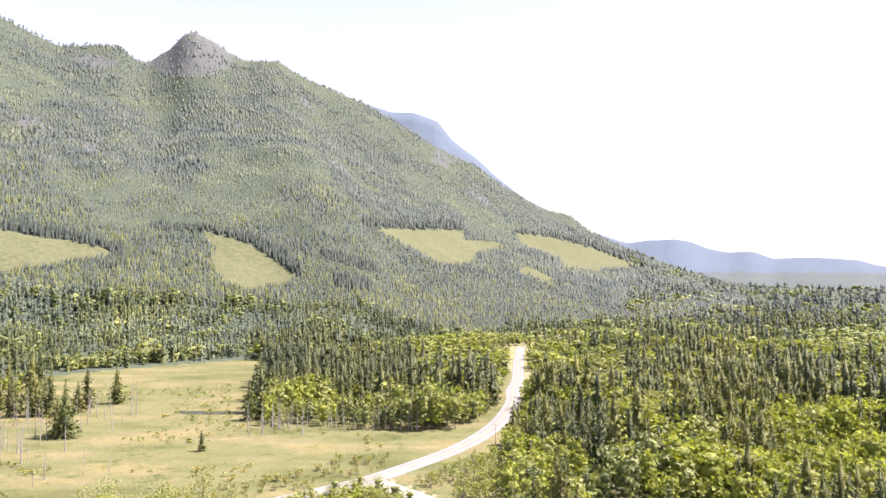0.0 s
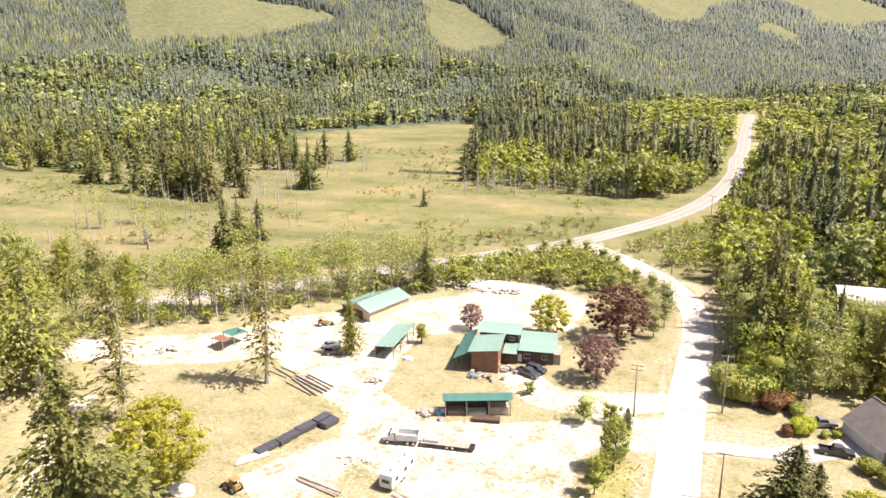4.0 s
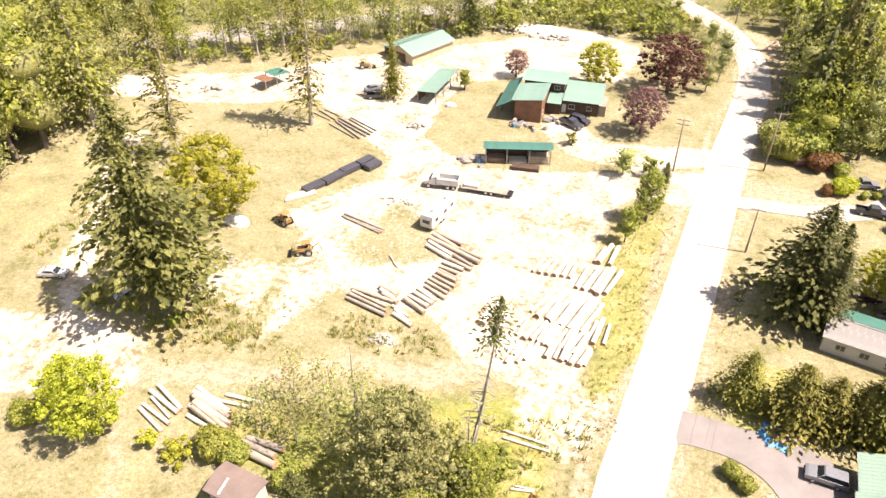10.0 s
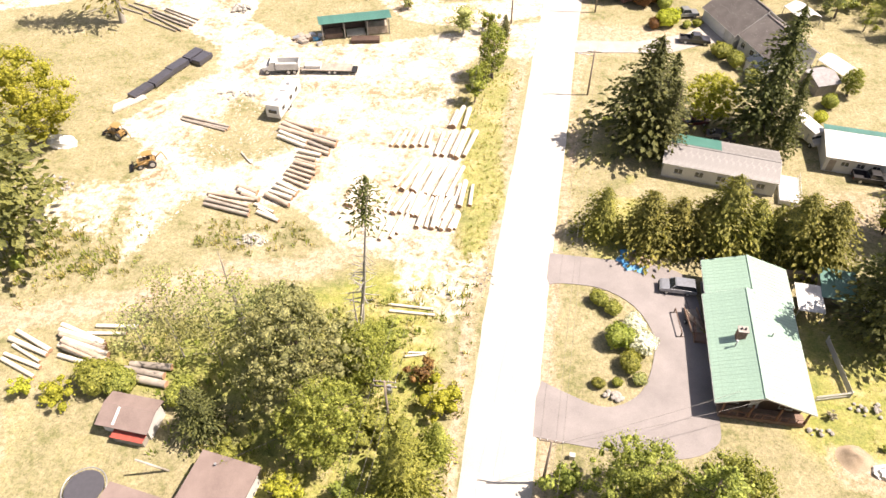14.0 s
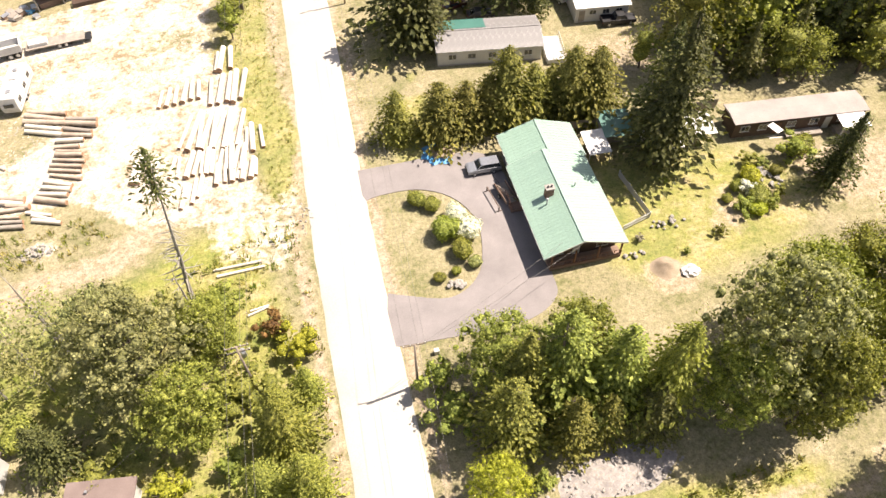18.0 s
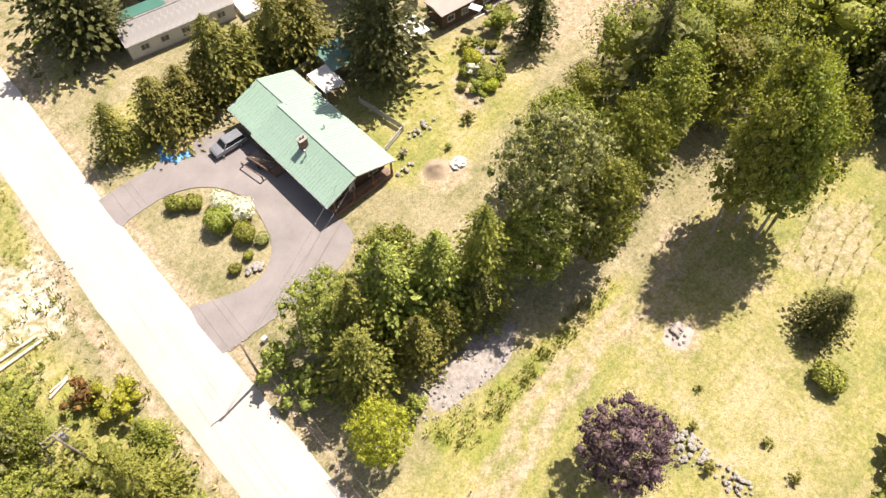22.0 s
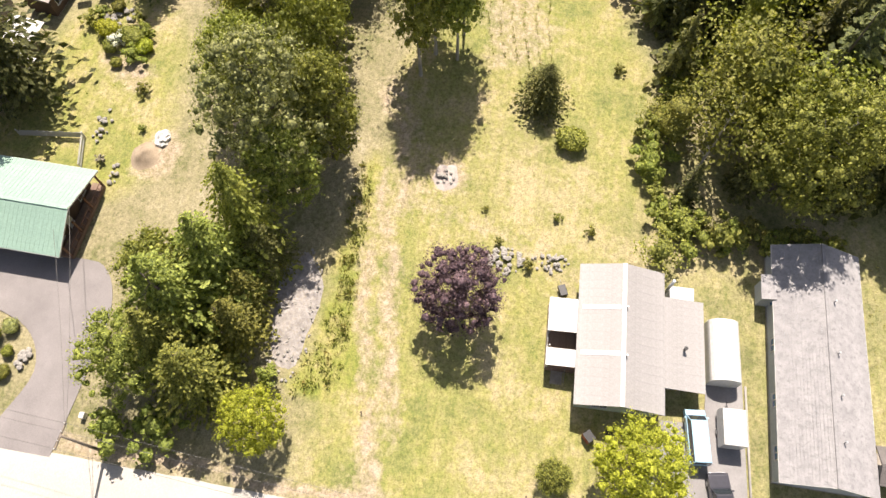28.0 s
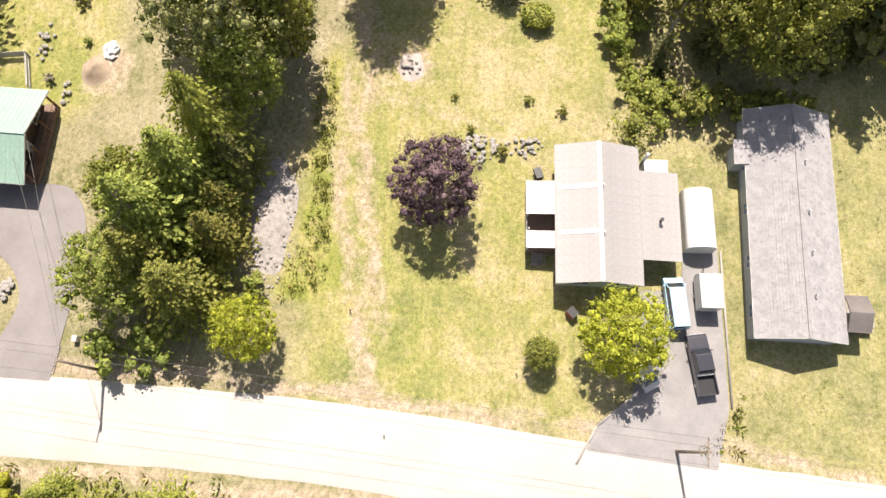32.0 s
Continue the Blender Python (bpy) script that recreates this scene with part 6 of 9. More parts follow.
part("gable_trim", prism([(-4.3, 2.86), (4.3, 2.86), (4.3, 2.98), (0, 4.3), (-4.3, 2.98)], 0.06), TEALMETAL, h).location = (0, -7.05, 0)
vent_pipe(h, 6.3, -0.6, 2.7, 3.5, 0.12, BLACKMETAL)
vent_pipe(h, 0.3, 2.6, 4.2, 4.6, 0.05)
vent_pipe(h, 0.3, -2.4, 4.2, 4.6, 0.05)
for u in (2.6, -2.2):
    part("skylight_strip", box(-4.1, -0.3, u - 0.25, u + 0.25, 0.07, 0.09), WHITEMETAL, h).matrix_basis = Matrix.Translation((0, 0, 4.33)) @ pose(0, 0, 0, 0, -17.2, 0)
plank_deck(h, -7.1, -4.0, -3.6, 3.4, 0.7, PLANK, "y")
railing(h, (-7.05, -3.5, 0), (-7.05, 3.3, 0), 0.75, WHITEPAINT)
railing(h, (-7.05, 3.35, 0), (-4.4, 3.35, 0), 0.75, WHITEPAINT)
posts(h, [(-6.9, 3.2), (-6.9, 0.2), (-6.9, -1.6), (-6.9, -3.4)], 0.7, 2.5, 0.06, WHITEPAINT)
roof_plane(h, (-4.1, -0.1, 2.7), (-4.1, 3.5, 2.7), (-7.2, -0.1, 2.5), WHITEMETAL, 0.9, "canopy_sheet")
roof_plane(h, (-4.1, -3.7, 2.7), (-4.1, -1.9, 2.7), (-7.2, -3.7, 2.5), WHITEMETAL, 0.9, "canopy_sheet")
for i in range(4):
    part("step", box(-6.4, -5.2, -4.0 - 0.3 * i, -3.68 - 0.3 * i, 0.5 - 0.15 * i, 0.56 - 0.15 * i), WEATHERED, h)
for u in (-6.45, -5.15):
    part("handrail", tube((u, -3.7, 1.5), (u, -4.9, 0.9), 0.04, n=5), WEATHERED, h)
for yy in (-4.5, 0.0, 4.2):
    window_part(h, -3.9, yy, 1.6, 1.4, 1.0, "x-")
window_part(h, -1.6, -6.9, 1.6, 1.6, 1.1, "y-")
window_part(h, 1.8, -6.9, 1.6, 1.1, 1.1, "y-")
window_part(h, 5.9, -3.9, 1.5, 1.5, 1.0, "y-")
part("stove_pipe", tube((4.9, 6.0, 0.1), (4.9, 6.0, 4.6), 0.16, n=10), GALV, h)
part("lean_to", box(5.2, 7.4, 5.0, 6.2, 0.0, 2.1), WHITEWALL, h)
roof_plane(h, (5.1, 6.4, 2.3), (7.6, 6.4, 2.3), (5.1, 4.9, 2.15), WHITEMETAL, 0.8)

# long double-wide with grey shingles
h = gable("manufactured_home", "long pale blue manufactured home with light grey shingle roof", "house", 23.2, -35.1, -92.6, 23.8, 8.3, 2.75, 4.4, GREYSHINGLE, BLUEWALL, 0.35, 0.0, True)
for yy in (-9.3, -4.2, 1.5, 6.4):
    window_part(h, -4.15, yy, 1.55, 1.4, 1.1, "x-", plain("blue_glass", (0.06, 0.14, 0.26), 0.1))
for yy in (-9, -3, 3.4, 9):
    window_part(h, 4.15, yy, 1.55, 1.4, 1.1, "x+")
for yy in (-8, -3.6, 0.6, 6.0):
    vent_pipe(h, 0.9, yy, 4.0, 4.45, 0.07)
part("entry_wall", box(-5.3, -4.18, 6.2, 8.4, 0, 2.4), BLUEWALL, h)
shingle_plane(h, (-4.2, 5.9, 2.85), (-4.2, 8.7, 2.85), (-5.6, 5.9, 2.5), GREYSHINGLE, 0.3, "porch_roof")
shingle_plane(h, (4.5, -9.2, 3.5), (6.8, -9.2, 3.5), (4.5, -7.4, 2.7), DARKROOF, 0.3, "porch_roof")
shingle_plane(h, (4.5, -9.2, 3.5), (6.8, -9.2, 3.5), (4.5, -11.0, 2.7), DARKROOF, 0.3, "porch_roof")
plank_deck(h, 4.2, 8.2, -10.6, -7.6, 0.6, WEATHERED, "y")
posts(h, [(6.6, -10.4), (6.6, -7.9)], 0.6, 2.7, 0.08, WHITEPAINT)
part("step", box(8.2, 8.6, -10.0, -8.6, 0.0, 0.35), WEATHERED, h)

# grey and teal roofed mobile home behind the cedar hedge
h = gable("mobile_home", "off-white mobile home with worn grey roof, part covered in teal metal", "house", 33.0, 87.0, -101.3 + 180, 16.2, 7.4, 2.8, 3.7, surface("grey_coated_roofing", (0.150, 0.146, 0.145), (0.205, 0.200, 0.197), 0.4, 6.0, 0.6, 0.0, 0.1, stain=(0.260, 0.255, 0.250), vary=0.04), WHITEWALL, 0.25)
part("teal_cover", box(0.25, 3.9, 0.2, 8.3, 0.07, 0.11), TEALMETAL, h).matrix_basis = Matrix.Translation((0, 0, 3.72)) @ pose(0, 0, 0, 0, 13.7, 0)
for yy in (-6, -3.2, -0.4, 2.8, 5.8):
    window_part(h, -3.7, yy, 1.55, 1.3, 1.0, "x-")
window_part(h, 0, 8.1, 1.6, 1.2, 1.0, "y+")
d = thing("deck", "white railed wooden deck at a mobile home's end", "deck", pose(42.5, 82.6, 0, 0, 0, -11.3))
plank_deck(d, -1.3, 1.6, -2.6, 3.4, 0.7, WHITEPAINT, "y")
railing(d, (1.5, -2.5, 0), (1.5, 3.3, 0), 0.75, WHITEPAINT)
railing(d, (-1.3, -2.5, 0), (1.5, -2.5, 0), 0.75, WHITEPAINT)

# white outbuilding with a white and green metal roof
h = thing("workshop", "long white outbuilding with white metal roof edged in green", "outbuilding", pose(54.0, 91.6, 0, 0, 0, -9.3))
part("wall", prism([(-3.4, -0.1), (3.4, -0.1), (3.4, 3.4), (-3.4, 2.7)], 8.8, "x"), WHITEWALL, h)
roof_plane(h, (-4.7, 2.4, 3.5), (4.7, 2.4, 3.5), (-4.7, -3.8, 2.75), WHITEMETAL, 0.9)
roof_plane(h, (-4.7, 3.7, 3.56), (4.7, 3.7, 3.56), (-4.7, 2.42, 3.52), TEALMETAL, 0.9)
for xx in (-1.6, 0.6, 2.8):
    window_part(h, xx, -3.4, 1.7, 1.2, 0.9, "y-")
door_part(h, -3.4, -3.4, 1.0, 2.1, "y-", WEATHERED)

# white house with a dark shingle roof and its garage
h = gable("garage", "white garage with dark shingle roof facing a concrete drive", "garage", 44.9, 131.3, 22, 11.0, 11.2, 2.9, 6.9, DARKROOF, WHITEWALL, 0.4, 0.0, True)
door_part(h, -5.6, 0.2, 5.0, 2.3, "x-", WHITEPAINT, "garage_door")
door_part(h, -5.6, -4.2, 0.95, 2.1, "x-", WHITEPAINT)
window_part(h, -1.6, -5.5, 1.6, 1.2, 1.1, "y-")
window_part(h, 1.6, -5.5, 1.6, 1.2, 1.1, "y-")
h2 = gable("house", "white two-storey house with dark shingle roof beside its garage", "house", 48.6, 120.8, 22, 9.2, 9.6, 3.4, 6.4, DARKROOF, WHITEWALL, 0.4, 0.0, True)
for yy in (-2.8, 0.4, 3.2):
    window_part(h2, -4.8, yy, 1.8, 1.2, 1.2, "x-")
window_part(h2, -1.8, -4.6, 1.8, 1.3, 1.2, "y-")
window_part(h2, 1.8, -4.6, 1.8, 1.3, 1.2, "y-")
part("sunroom_roof", box(-1.4, 1.4, -2.0, 2.0, 0, 0.08), DARKGLASS, h2).matrix_basis = pose(-6.2, -3.6, 2.7, 0, -14, 0)
part("sunroom", box(-7.5, -4.85, -5.4, -1.8, 0, 2.25), WHITEWALL, h2)
for k, (x, y, rz, L, W) in enumerate(((57, 136, 22, 6.0, 4.5), (58.5, 116.5, 30, 6, 4))):
    t = thing("canopy_tent", "white canopy shelter on a lawn", "canopy", pose(x, y, 0, 0, 0, rz), "white canopies")
    part("cover", prism([(-W / 2, 2.0), (0, 2.9), (W / 2, 2.0), (W / 2, 1.92), (0, 2.82), (-W / 2, 1.92)], L), WHITETARP, t)
    posts(t, [(sx * W * 0.48, sy * L * 0.48) for sx in (-1, 1) for sy in (-1, 1)], 0, 1.97, 0.04, GALV)
t = thing("shed", "small grey shed beside a lawn", "shed", pose(54.2, 112.0, 0, 0, 0, 20))
part("wall", box(-2.0, 2.0, -2.4, 2.4, 0, 2.2), WEATHERED, t)
shingle_plane(t, (-2.3, 0, 3.0), (2.3, 0, 3.0), (-2.3, -2.7, 2.2), GREYSHINGLE, 0.3)
shingle_plane(t, (-2.3, 0, 3.0), (2.3, 0, 3.0), (-2.3, 2.7, 2.2), GREYSHINGLE, 0.3)

# long brown single-wide behind the garden
h = thing("single_wide", "long narrow brown mobile home with faded flat roof", "house", pose(69.0, 57.7, 0, 0, 0, -8.4))
part("wall", box(-9.6, 9.6, -1.9, 1.9, 0.1, 2.75), BROWNWALL, h)
part("skirting", box(-9.55, 9.55, -1.85, 1.85, -0.1, 0.1), WEATHERED, h)
part("roof", prism([(-2.15, 2.75), (2.15, 2.75), (2.15, 2.85), (0, 3.1), (-2.15, 2.85)], 19.8, "x"), surface("faded_roll_roofing", (0.215, 0.190, 0.178), (0.285, 0.255, 0.238), 0.3, 9.0, 0.9, 0, 0.2), h)
part("roof_patch", box(-6.6, -5.4, -1.6, 0.2, 3.02, 3.06, 0.01), WHITETARP, h, "white tarpaulin patch on the roof").rotation_euler = (0.06, 0, 0.5)
for xx in (-8, -5.4, -1.2, 2.2, 6.4):
    window_part(h, xx, -1.9, 1.65, 1.3, 1.0, "y-")
door_part(h, 4.3, -1.9, 0.95, 2.15, "y-", WHITEPAINT)
door_part(h, -3.2, -1.9, 0.95, 2.15, "y-", REDWALL)
plank_deck(h, 5.2, 8.6, -4.4, -1.95, 0.5, WEATHERED, "y")
roof_plane(h, (4.9, -1.95, 2.7), (9.0, -1.95, 2.7), (4.9, -4.7, 2.35), WHITEMETAL, 0.9, "porch_sheet")
posts(h, [(5.2, -4.4), (8.7, -4.4)], 0.5, 2.35, 0.07, WHITEPAINT)
plank_deck(h, -2.0, 3.4, -3.2, -1.95, 0.45, WEATHERED, "x")

for k in range(5):
    t = thing("board", "long pale board lying before a mobile home", "board", pose(67.0 + 1.0 * (k % 2), 55.2 + 0.28 * k, 0, 0, 0, -9 + 2.5 * (k % 3)), "boards on the ground")
    part("plank", box(-2.6, 2.6, -0.11, 0.11, 0.02, 0.08, 0.01), (PEELED, WEATHERED)[k % 2], t)

# sheds behind the bungalow
t = thing("garden_shed", "green-roofed open garden shed under the firs", "shed", pose(43.6, 62.6, 0, 0, 0, -8))
part("wall", box(-1.9, 1.9, -1.2, 2.2, 0, 2.1), WEATHERED, t)
roof_plane(t, (-2.2, 2.5, 2.75), (2.2, 2.5, 2.75), (-2.2, -2.3, 2.25), TEALMETAL, 0.9)
for k, (x, y, rz, L, W, z) in enumerate(((48.2, 58.2, -8, 5.2, 3.6, 2.3), (53.6, 59.2, -8, 5.4, 3.8, 2.5))):
    t = thing("lean_to_shed", "low open shed with a white corrugated roof", "shed", pose(x, y, 0, 0, 0, rz), "white-roofed sheds")
    part("back_wall", box(-L / 2, L / 2, W / 2 - 0.1, W / 2, 0, z), WEATHERED, t)
    posts(t, [(sx * L * 0.46, -W * 0.45) for sx in (-1, 0, 1)], 0, z - 0.15, 0.06)
    roof_plane(t, (-L / 2 - 0.2, W / 2 + 0.2, z + 0.2), (L / 2 + 0.2, W / 2 + 0.2, z + 0.2), (-L / 2 - 0.2, -W / 2 - 0.2, z - 0.1), WHITEMETAL, 0.9)
t = thing("patio_cover", "white striped patio cover with garden clutter beneath", "canopy", pose(39.6, 60.4, 0, 0, 0, -5))
roof_plane(t, (-1.6, 2.2, 2.3), (1.6, 2.2, 2.3), (-1.6, -2.2, 2.05), WHITEMETAL, 0.5)
posts(t, [(-1.5, -2.1), (1.5, -2.1), (-1.5, 2.1), (1.5, 2.1)], 0, 2.1, 0.05, WHITEPAINT)


def fence(x0, y0, x1, y1, h, mat, label, gap=0.16, board=0.14, name="fence"):
    d = Vector((x1 - x0, y1 - y0, 0))
    t = thing(name, label, "fence", pose(x0, y0, 0, 0, 0, math.degrees(math.atan2(d.y, d.x))))
    L = d.length
    n = int(L / gap)
    me = bm_mesh("slat", box(0, board, -0.012, 0.012, 0.08, h), mat)
    for i in range(n):
        share("slat", me, t, Matrix.Translation((L * i / n, 0, 0)))
    k = max(1, int(L / 2.4))
    pm = bm_mesh("post", box(-0.05, 0.05, 0.015, 0.115, 0, h + 0.05), mat)
    for i in range(k + 1):
        share("post", pm, t, Matrix.Translation((L * i / k, 0, 0)))
    for z in (0.3, h - 0.25):
        part("rail", box(0, L, 0.013, 0.06, z, z + 0.08), mat, t)
    return t


fence(27.5, 66.4, 60.5, 63.6, 1.7, WEATHERED, "weathered grey board fence below the cedar hedge", 0.3, 0.28)
fence(41.0, 55.4, 41.6, 47.6, 1.1, WHITEPAINT, "low white picket fence round a garden")
fence(41.6, 47.6, 37.4, 46.6, 1.1, WHITEPAINT, "low white picket fence round a garden")

# brown-roofed house by the lawn, and its shed
h = thing("house", "low white house with a flat brown roll roof", "house", pose(-30.4, 24.6, 0, 0, 0, -11))
part("wall", box(0.6, 6.4, -8.5, 7.4, -0.1, 2.75), WHITEWALL, h)
part("wing_wall", box(-6.6, 0.55, -8.5, 1.6, -0.1, 2.75), WHITEWALL, h)
part("roof", box(0.2, 6.9, -9, 7.8, 2.8, 3.02, 0.03), BROWNROOF, h)
part("wing_roof", box(-7.0, 0.19, -9, 2.0, 2.8, 3.01, 0.03), BROWNROOF, h)
for k, (x, y) in enumerate(((1.2, -0.6), (2.0, 0.2), (3.0, 0.6), (2.4, 6.6))):
    vent_pipe(h, x, y, 3.0, 3.3, 0.08)
window_part(h, 6.4, 3.4, 1.6, 1.3, 1.0, "x+")
window_part(h, 3.4, 7.4, 1.6, 1.3, 1.0, "y+")
window_part(h, -3.4, 1.6, 1.6, 1.5, 1.0, "y+")
t = thing("old_shed", "old pinkish shed with sagging brown roof, half overgrown", "shed", pose(-38.6, 36.2, 0, 0, 0, -6))
part("wall", box(-2.8, 2.8, -1.7, 1.5, -0.1, 2.1), WHITEWALL, t)
part("roof", prism([(-2.2, 2.02), (0.2, 2.75), (1.9, 2.35), (1.9, 2.27), (0.2, 2.65), (-2.2, 1.92)], 6.2, "x"), BROWNROOF, t)
part("patch", box(-1.2, -0.9, -2.0, 0.0, 0.0, 0.03), WHITEPAINT, t).matrix_basis = pose(0, 0, 2.72, 17, 0, 0)
part("lower_roof", box(-1.2, 2.6, -2.9, -1.75, 1.1, 1.18), REDPAINT, t)
part("lower_wall", box(-1.1, 2.5, -2.7, -1.8, -0.05, 1.1), WEATHERED, t)
t = thing("trampoline", "round trampoline with dark mesh on the dry lawn", "trampoline", pose(-40.4, 27.8, 0))
bm = bmesh.new()
bmesh.ops.create_circle(bm, cap_ends=True, radius=2.0, segments=32)
bmesh.ops.translate(bm, verts=bm.verts[:], vec=(0, 0, 0.84))
part("mat", bm, POOL, t)
bm = bmesh.new()
for i in range(32):
    a, b = 6.2832 * i / 32, 6.2832 * (i + 1) / 32
    add_tube(bm, (2.25 * math.cos(a), 2.25 * math.sin(a), 0.86), (2.25 * math.cos(b), 2.25 * math.sin(b), 0.86), 0.06, 0.06, 6, False)
    add_tube(bm, (2.0 * math.cos(a), 2.0 * math.sin(a), 0.84), (2.22 * math.cos(a), 2.22 * math.sin(a), 0.86), 0.015, 0.015, 4, False)
part("rim", bm, GALV, t)
for i in range(6):
    a = 1.0472 * i
    part("leg", tube((2.25 * math.cos(a), 2.25 * math.sin(a), 0), (2.25 * math.cos(a), 2.25 * math.sin(a), 0.86), 0.04, n=6), GALV, t)
t = thing("leaning_post", "old leaning timber post on the lawn", "post", pose(-32.9, 30.9, 0, 0, -32, 20))
part("shaft", tube((0, 0, -0.3), (0, 0, 4.2), 0.14, 0.11), DEADWOOD, t)

# ---- buildings of the timber yard ----
h = thing("yard_house", "cedar-clad house with green metal roofs in the timber yard", "house", pose(-30.4, 147.2, 0, 0, 0, 4))
part("tower_wall", prism([(-6.2, -0.1), (-0.2, -0.1), (-0.2, 5.4), (-6.2, 4.7)], 10.0), REDWALL, h).location = (0, -1.6, 0)
part("upper_wall", box(-6.0, 3.2, 3.45, 8.0, -0.1, 5.6), BROWNWALL, h)
part("wing_wall", box(3.25, 11.6, 0.2, 8.0, -0.1, 3.2), BROWNWALL, h)
part("porch_wall", box(-0.15, 3.2, -1.0, 3.4, -0.1, 2.6), BROWNWALL, h)
roof_plane(h, (0.3, -7.2, 5.75), (0.3, 2.6, 5.75), (-7.0, -7.2, 4.9), YARDMETAL, 1.0)
roof_plane(h, (-6.6, 8.6, 6.3), (3.8, 8.6, 6.3), (-6.6, 2.62, 5.75), YARDMETAL, 1.0)
roof_plane(h, (-7.05, -7.2, 4.6), (-7.05, 7.4, 4.6), (-10.4, -7.2, 2.9), TEALMETAL, 1.0)
roof_plane(h, (3.5, 8.6, 4.5), (12.2, 8.6, 4.5), (3.5, -0.5, 3.25), YARDMETAL, 1.0)
roof_plane(h, (0.1, 3.0, 3.5), (3.4, 3.0, 3.5), (0.1, -1.6, 2.75), YARDMETAL, 1.0)
posts(h, [(-10.0, -6.8), (-10.0, -2.2), (-10.0, 2.4), (-10.0, 7.0)], 0, 2.9, 0.09, BROWNWALL)
window_part(h, 1.6, 3.45, 4.4, 1.3, 0.9, "y-")
window_part(h, 5.6, 0.2, 1.7, 1.4, 1.1, "y-")
window_part(h, 9.6, 0.2, 1.7, 1.1, 1.0, "y-")
door_part(h, 3.9, 0.2, 0.95, 2.1, "y-", WHITEPAINT)
window_part(h, -0.2, -4.4, 1.7, 1.1, 1.0, "x+")
part("end_shed", box(11.65, 13.2, 0.6, 6.5, -0.05, 2.5), WEATHERED, h)

h = gable("barn", "tan plank barn with a green metal roof", "barn", -70.6, 170.0, -22.5, 15.4, 8.6, 3.1, 4.6, YARDMETAL, TANWALL, 0.6, 0.0, False, "", WEATHERED)
part("lean_to", box(-7.6, -4.35, -6.5, 5.0, -0.05, 2.2), BROWNWALL, h)
roof_plane(h, (-4.5, -7.2, 2.85), (-4.5, 6.0, 2.85), (-8.0, -7.2, 2.2), YARDMETAL, 1.0)
door_part(h, 0, -7.7, 3.4, 2.6, "y-", BROWNWALL, "barn_door")
h = thing("carport", "long open carport with a green metal roof", "carport", pose(-57.6, 148.6, 0, 0, 0, -1))
roof_plane(h, (2.6, -7.6, 3.2), (2.6, 7.6, 3.2), (-2.6, -7.6, 2.8), YARDMETAL, 1.0)
posts(h, [(sx * 2.3, yy) for sx in (-1, 1) for yy in (-7, -2.4, 2.4, 7)], 0, 2.75, 0.1)
part("back_wall", box(-2.35, -2.25, -7.0, 7.0, 0, 2.4), BROWNWALL, h)
h = thing("lumber_shed", "open-fronted lumber shed with teal metal roof and stacked boards", "shed", pose(-30.3, 122.6, 0, 0, 0, 17.5))
roof_plane(h, (-7.0, 2.0, 3.1), (7.0, 2.0, 3.1), (-7.0, -2.0, 3.5), TEALMETAL, 1.0)
posts(h, [(xx, yy) for xx in (-6.4, -2.2, 2.2, 6.4) for yy in (-1.7, 1.8)], 0, 3.1, 0.11)
part("back_wall", box(-6.5, 6.5, 1.85, 1.95, 0, 2.9), BROWNWALL, h)
for i, (x0, x1, z) in enumerate(((-6.0, -2.6, 0.9), (-1.8, 1.8, 0.5), (2.4, 6.2, 1.5))):
    for k in range(int(z / 0.3)):
        t = part("lumber_pack", box(x0, x1, -1.3 + 0.05 * k, 1.2, 0.05 + 0.3 * k, 0.28 + 0.3 * k), (PLANK, PEELED, LOGBARK)[i], h)
h = thing("small_shed", "small open shed with a green and rust roof", "shed", pose(-97.6, 138.2, 0, 0, 0, -20))
roof_plane(h, (-2.3, 4.2, 2.6), (2.3, 4.2, 2.6), (-2.3, -0.6, 2.9), TEALMETAL, 0.9)
part("rust_roof", box(-2.3, 2.3, -3.6, -0.7, 2.3, 2.36), REDWALL, h)
posts(h, [(sx * 2.1, yy) for sx in (-1, 1) for yy in (-3.4, 0, 4)], 0, 2.6, 0.08)
h = thing("quonset", "white arched metal quonset building among the trees", "outbuilding", pose(60.8, 213.5, 0, 0, 0, 90))
bm = bmesh.new()
ring = []
for i in range(17):
    yy = -8 + i
    for s in (0.0, 0.5):
        r = 4.6 + (0.12 if s else 0)
        ring.append([bm.verts.new((r * math.cos(math.pi * k / 12), yy + s, max(0, r * math.sin(math.pi * k / 12)) * 0.95)) for k in range(13)])
for a, b in zip(ring[:-1], ring[1:]):
    for k in range(12):
        bm.faces.new((a[k], a[k + 1], b[k + 1], b[k]))
part("shell", bm, WHITEMETAL, h)
part("end_wall", prism([(4.5 * math.cos(math.pi * k / 12), 4.3 * math.sin(math.pi * k / 12)) for k in range(13)], 0.1), TEALMETAL, h).location = (0, 8.3, 0)
for k, (x, y, z) in enumerate(((96, 262, 3.5), (152, 330, 4.0))):
    gable("house", "pale house half hidden among the trees", "house", x, y, 25 * k, 12, 8, 3, z + 1, SILVERMETAL, WHITEWALL)

# ---- trees of the yards and gardens ----
L_CED = "dense yellow-green cedar in a hedge row"
tree("fir_tree", "rugged", 1, OLIVEFIR, -68.0, 60.5, 33, "tall dark green fir with a bare grey lower trunk", wide=1.2, bark=PALEBARK)
tree("maple_tree", "round", 1, YELLOW, -74.0, 82.6, 17, "bright yellow-green maple behind a tall fir", wide=1.05)
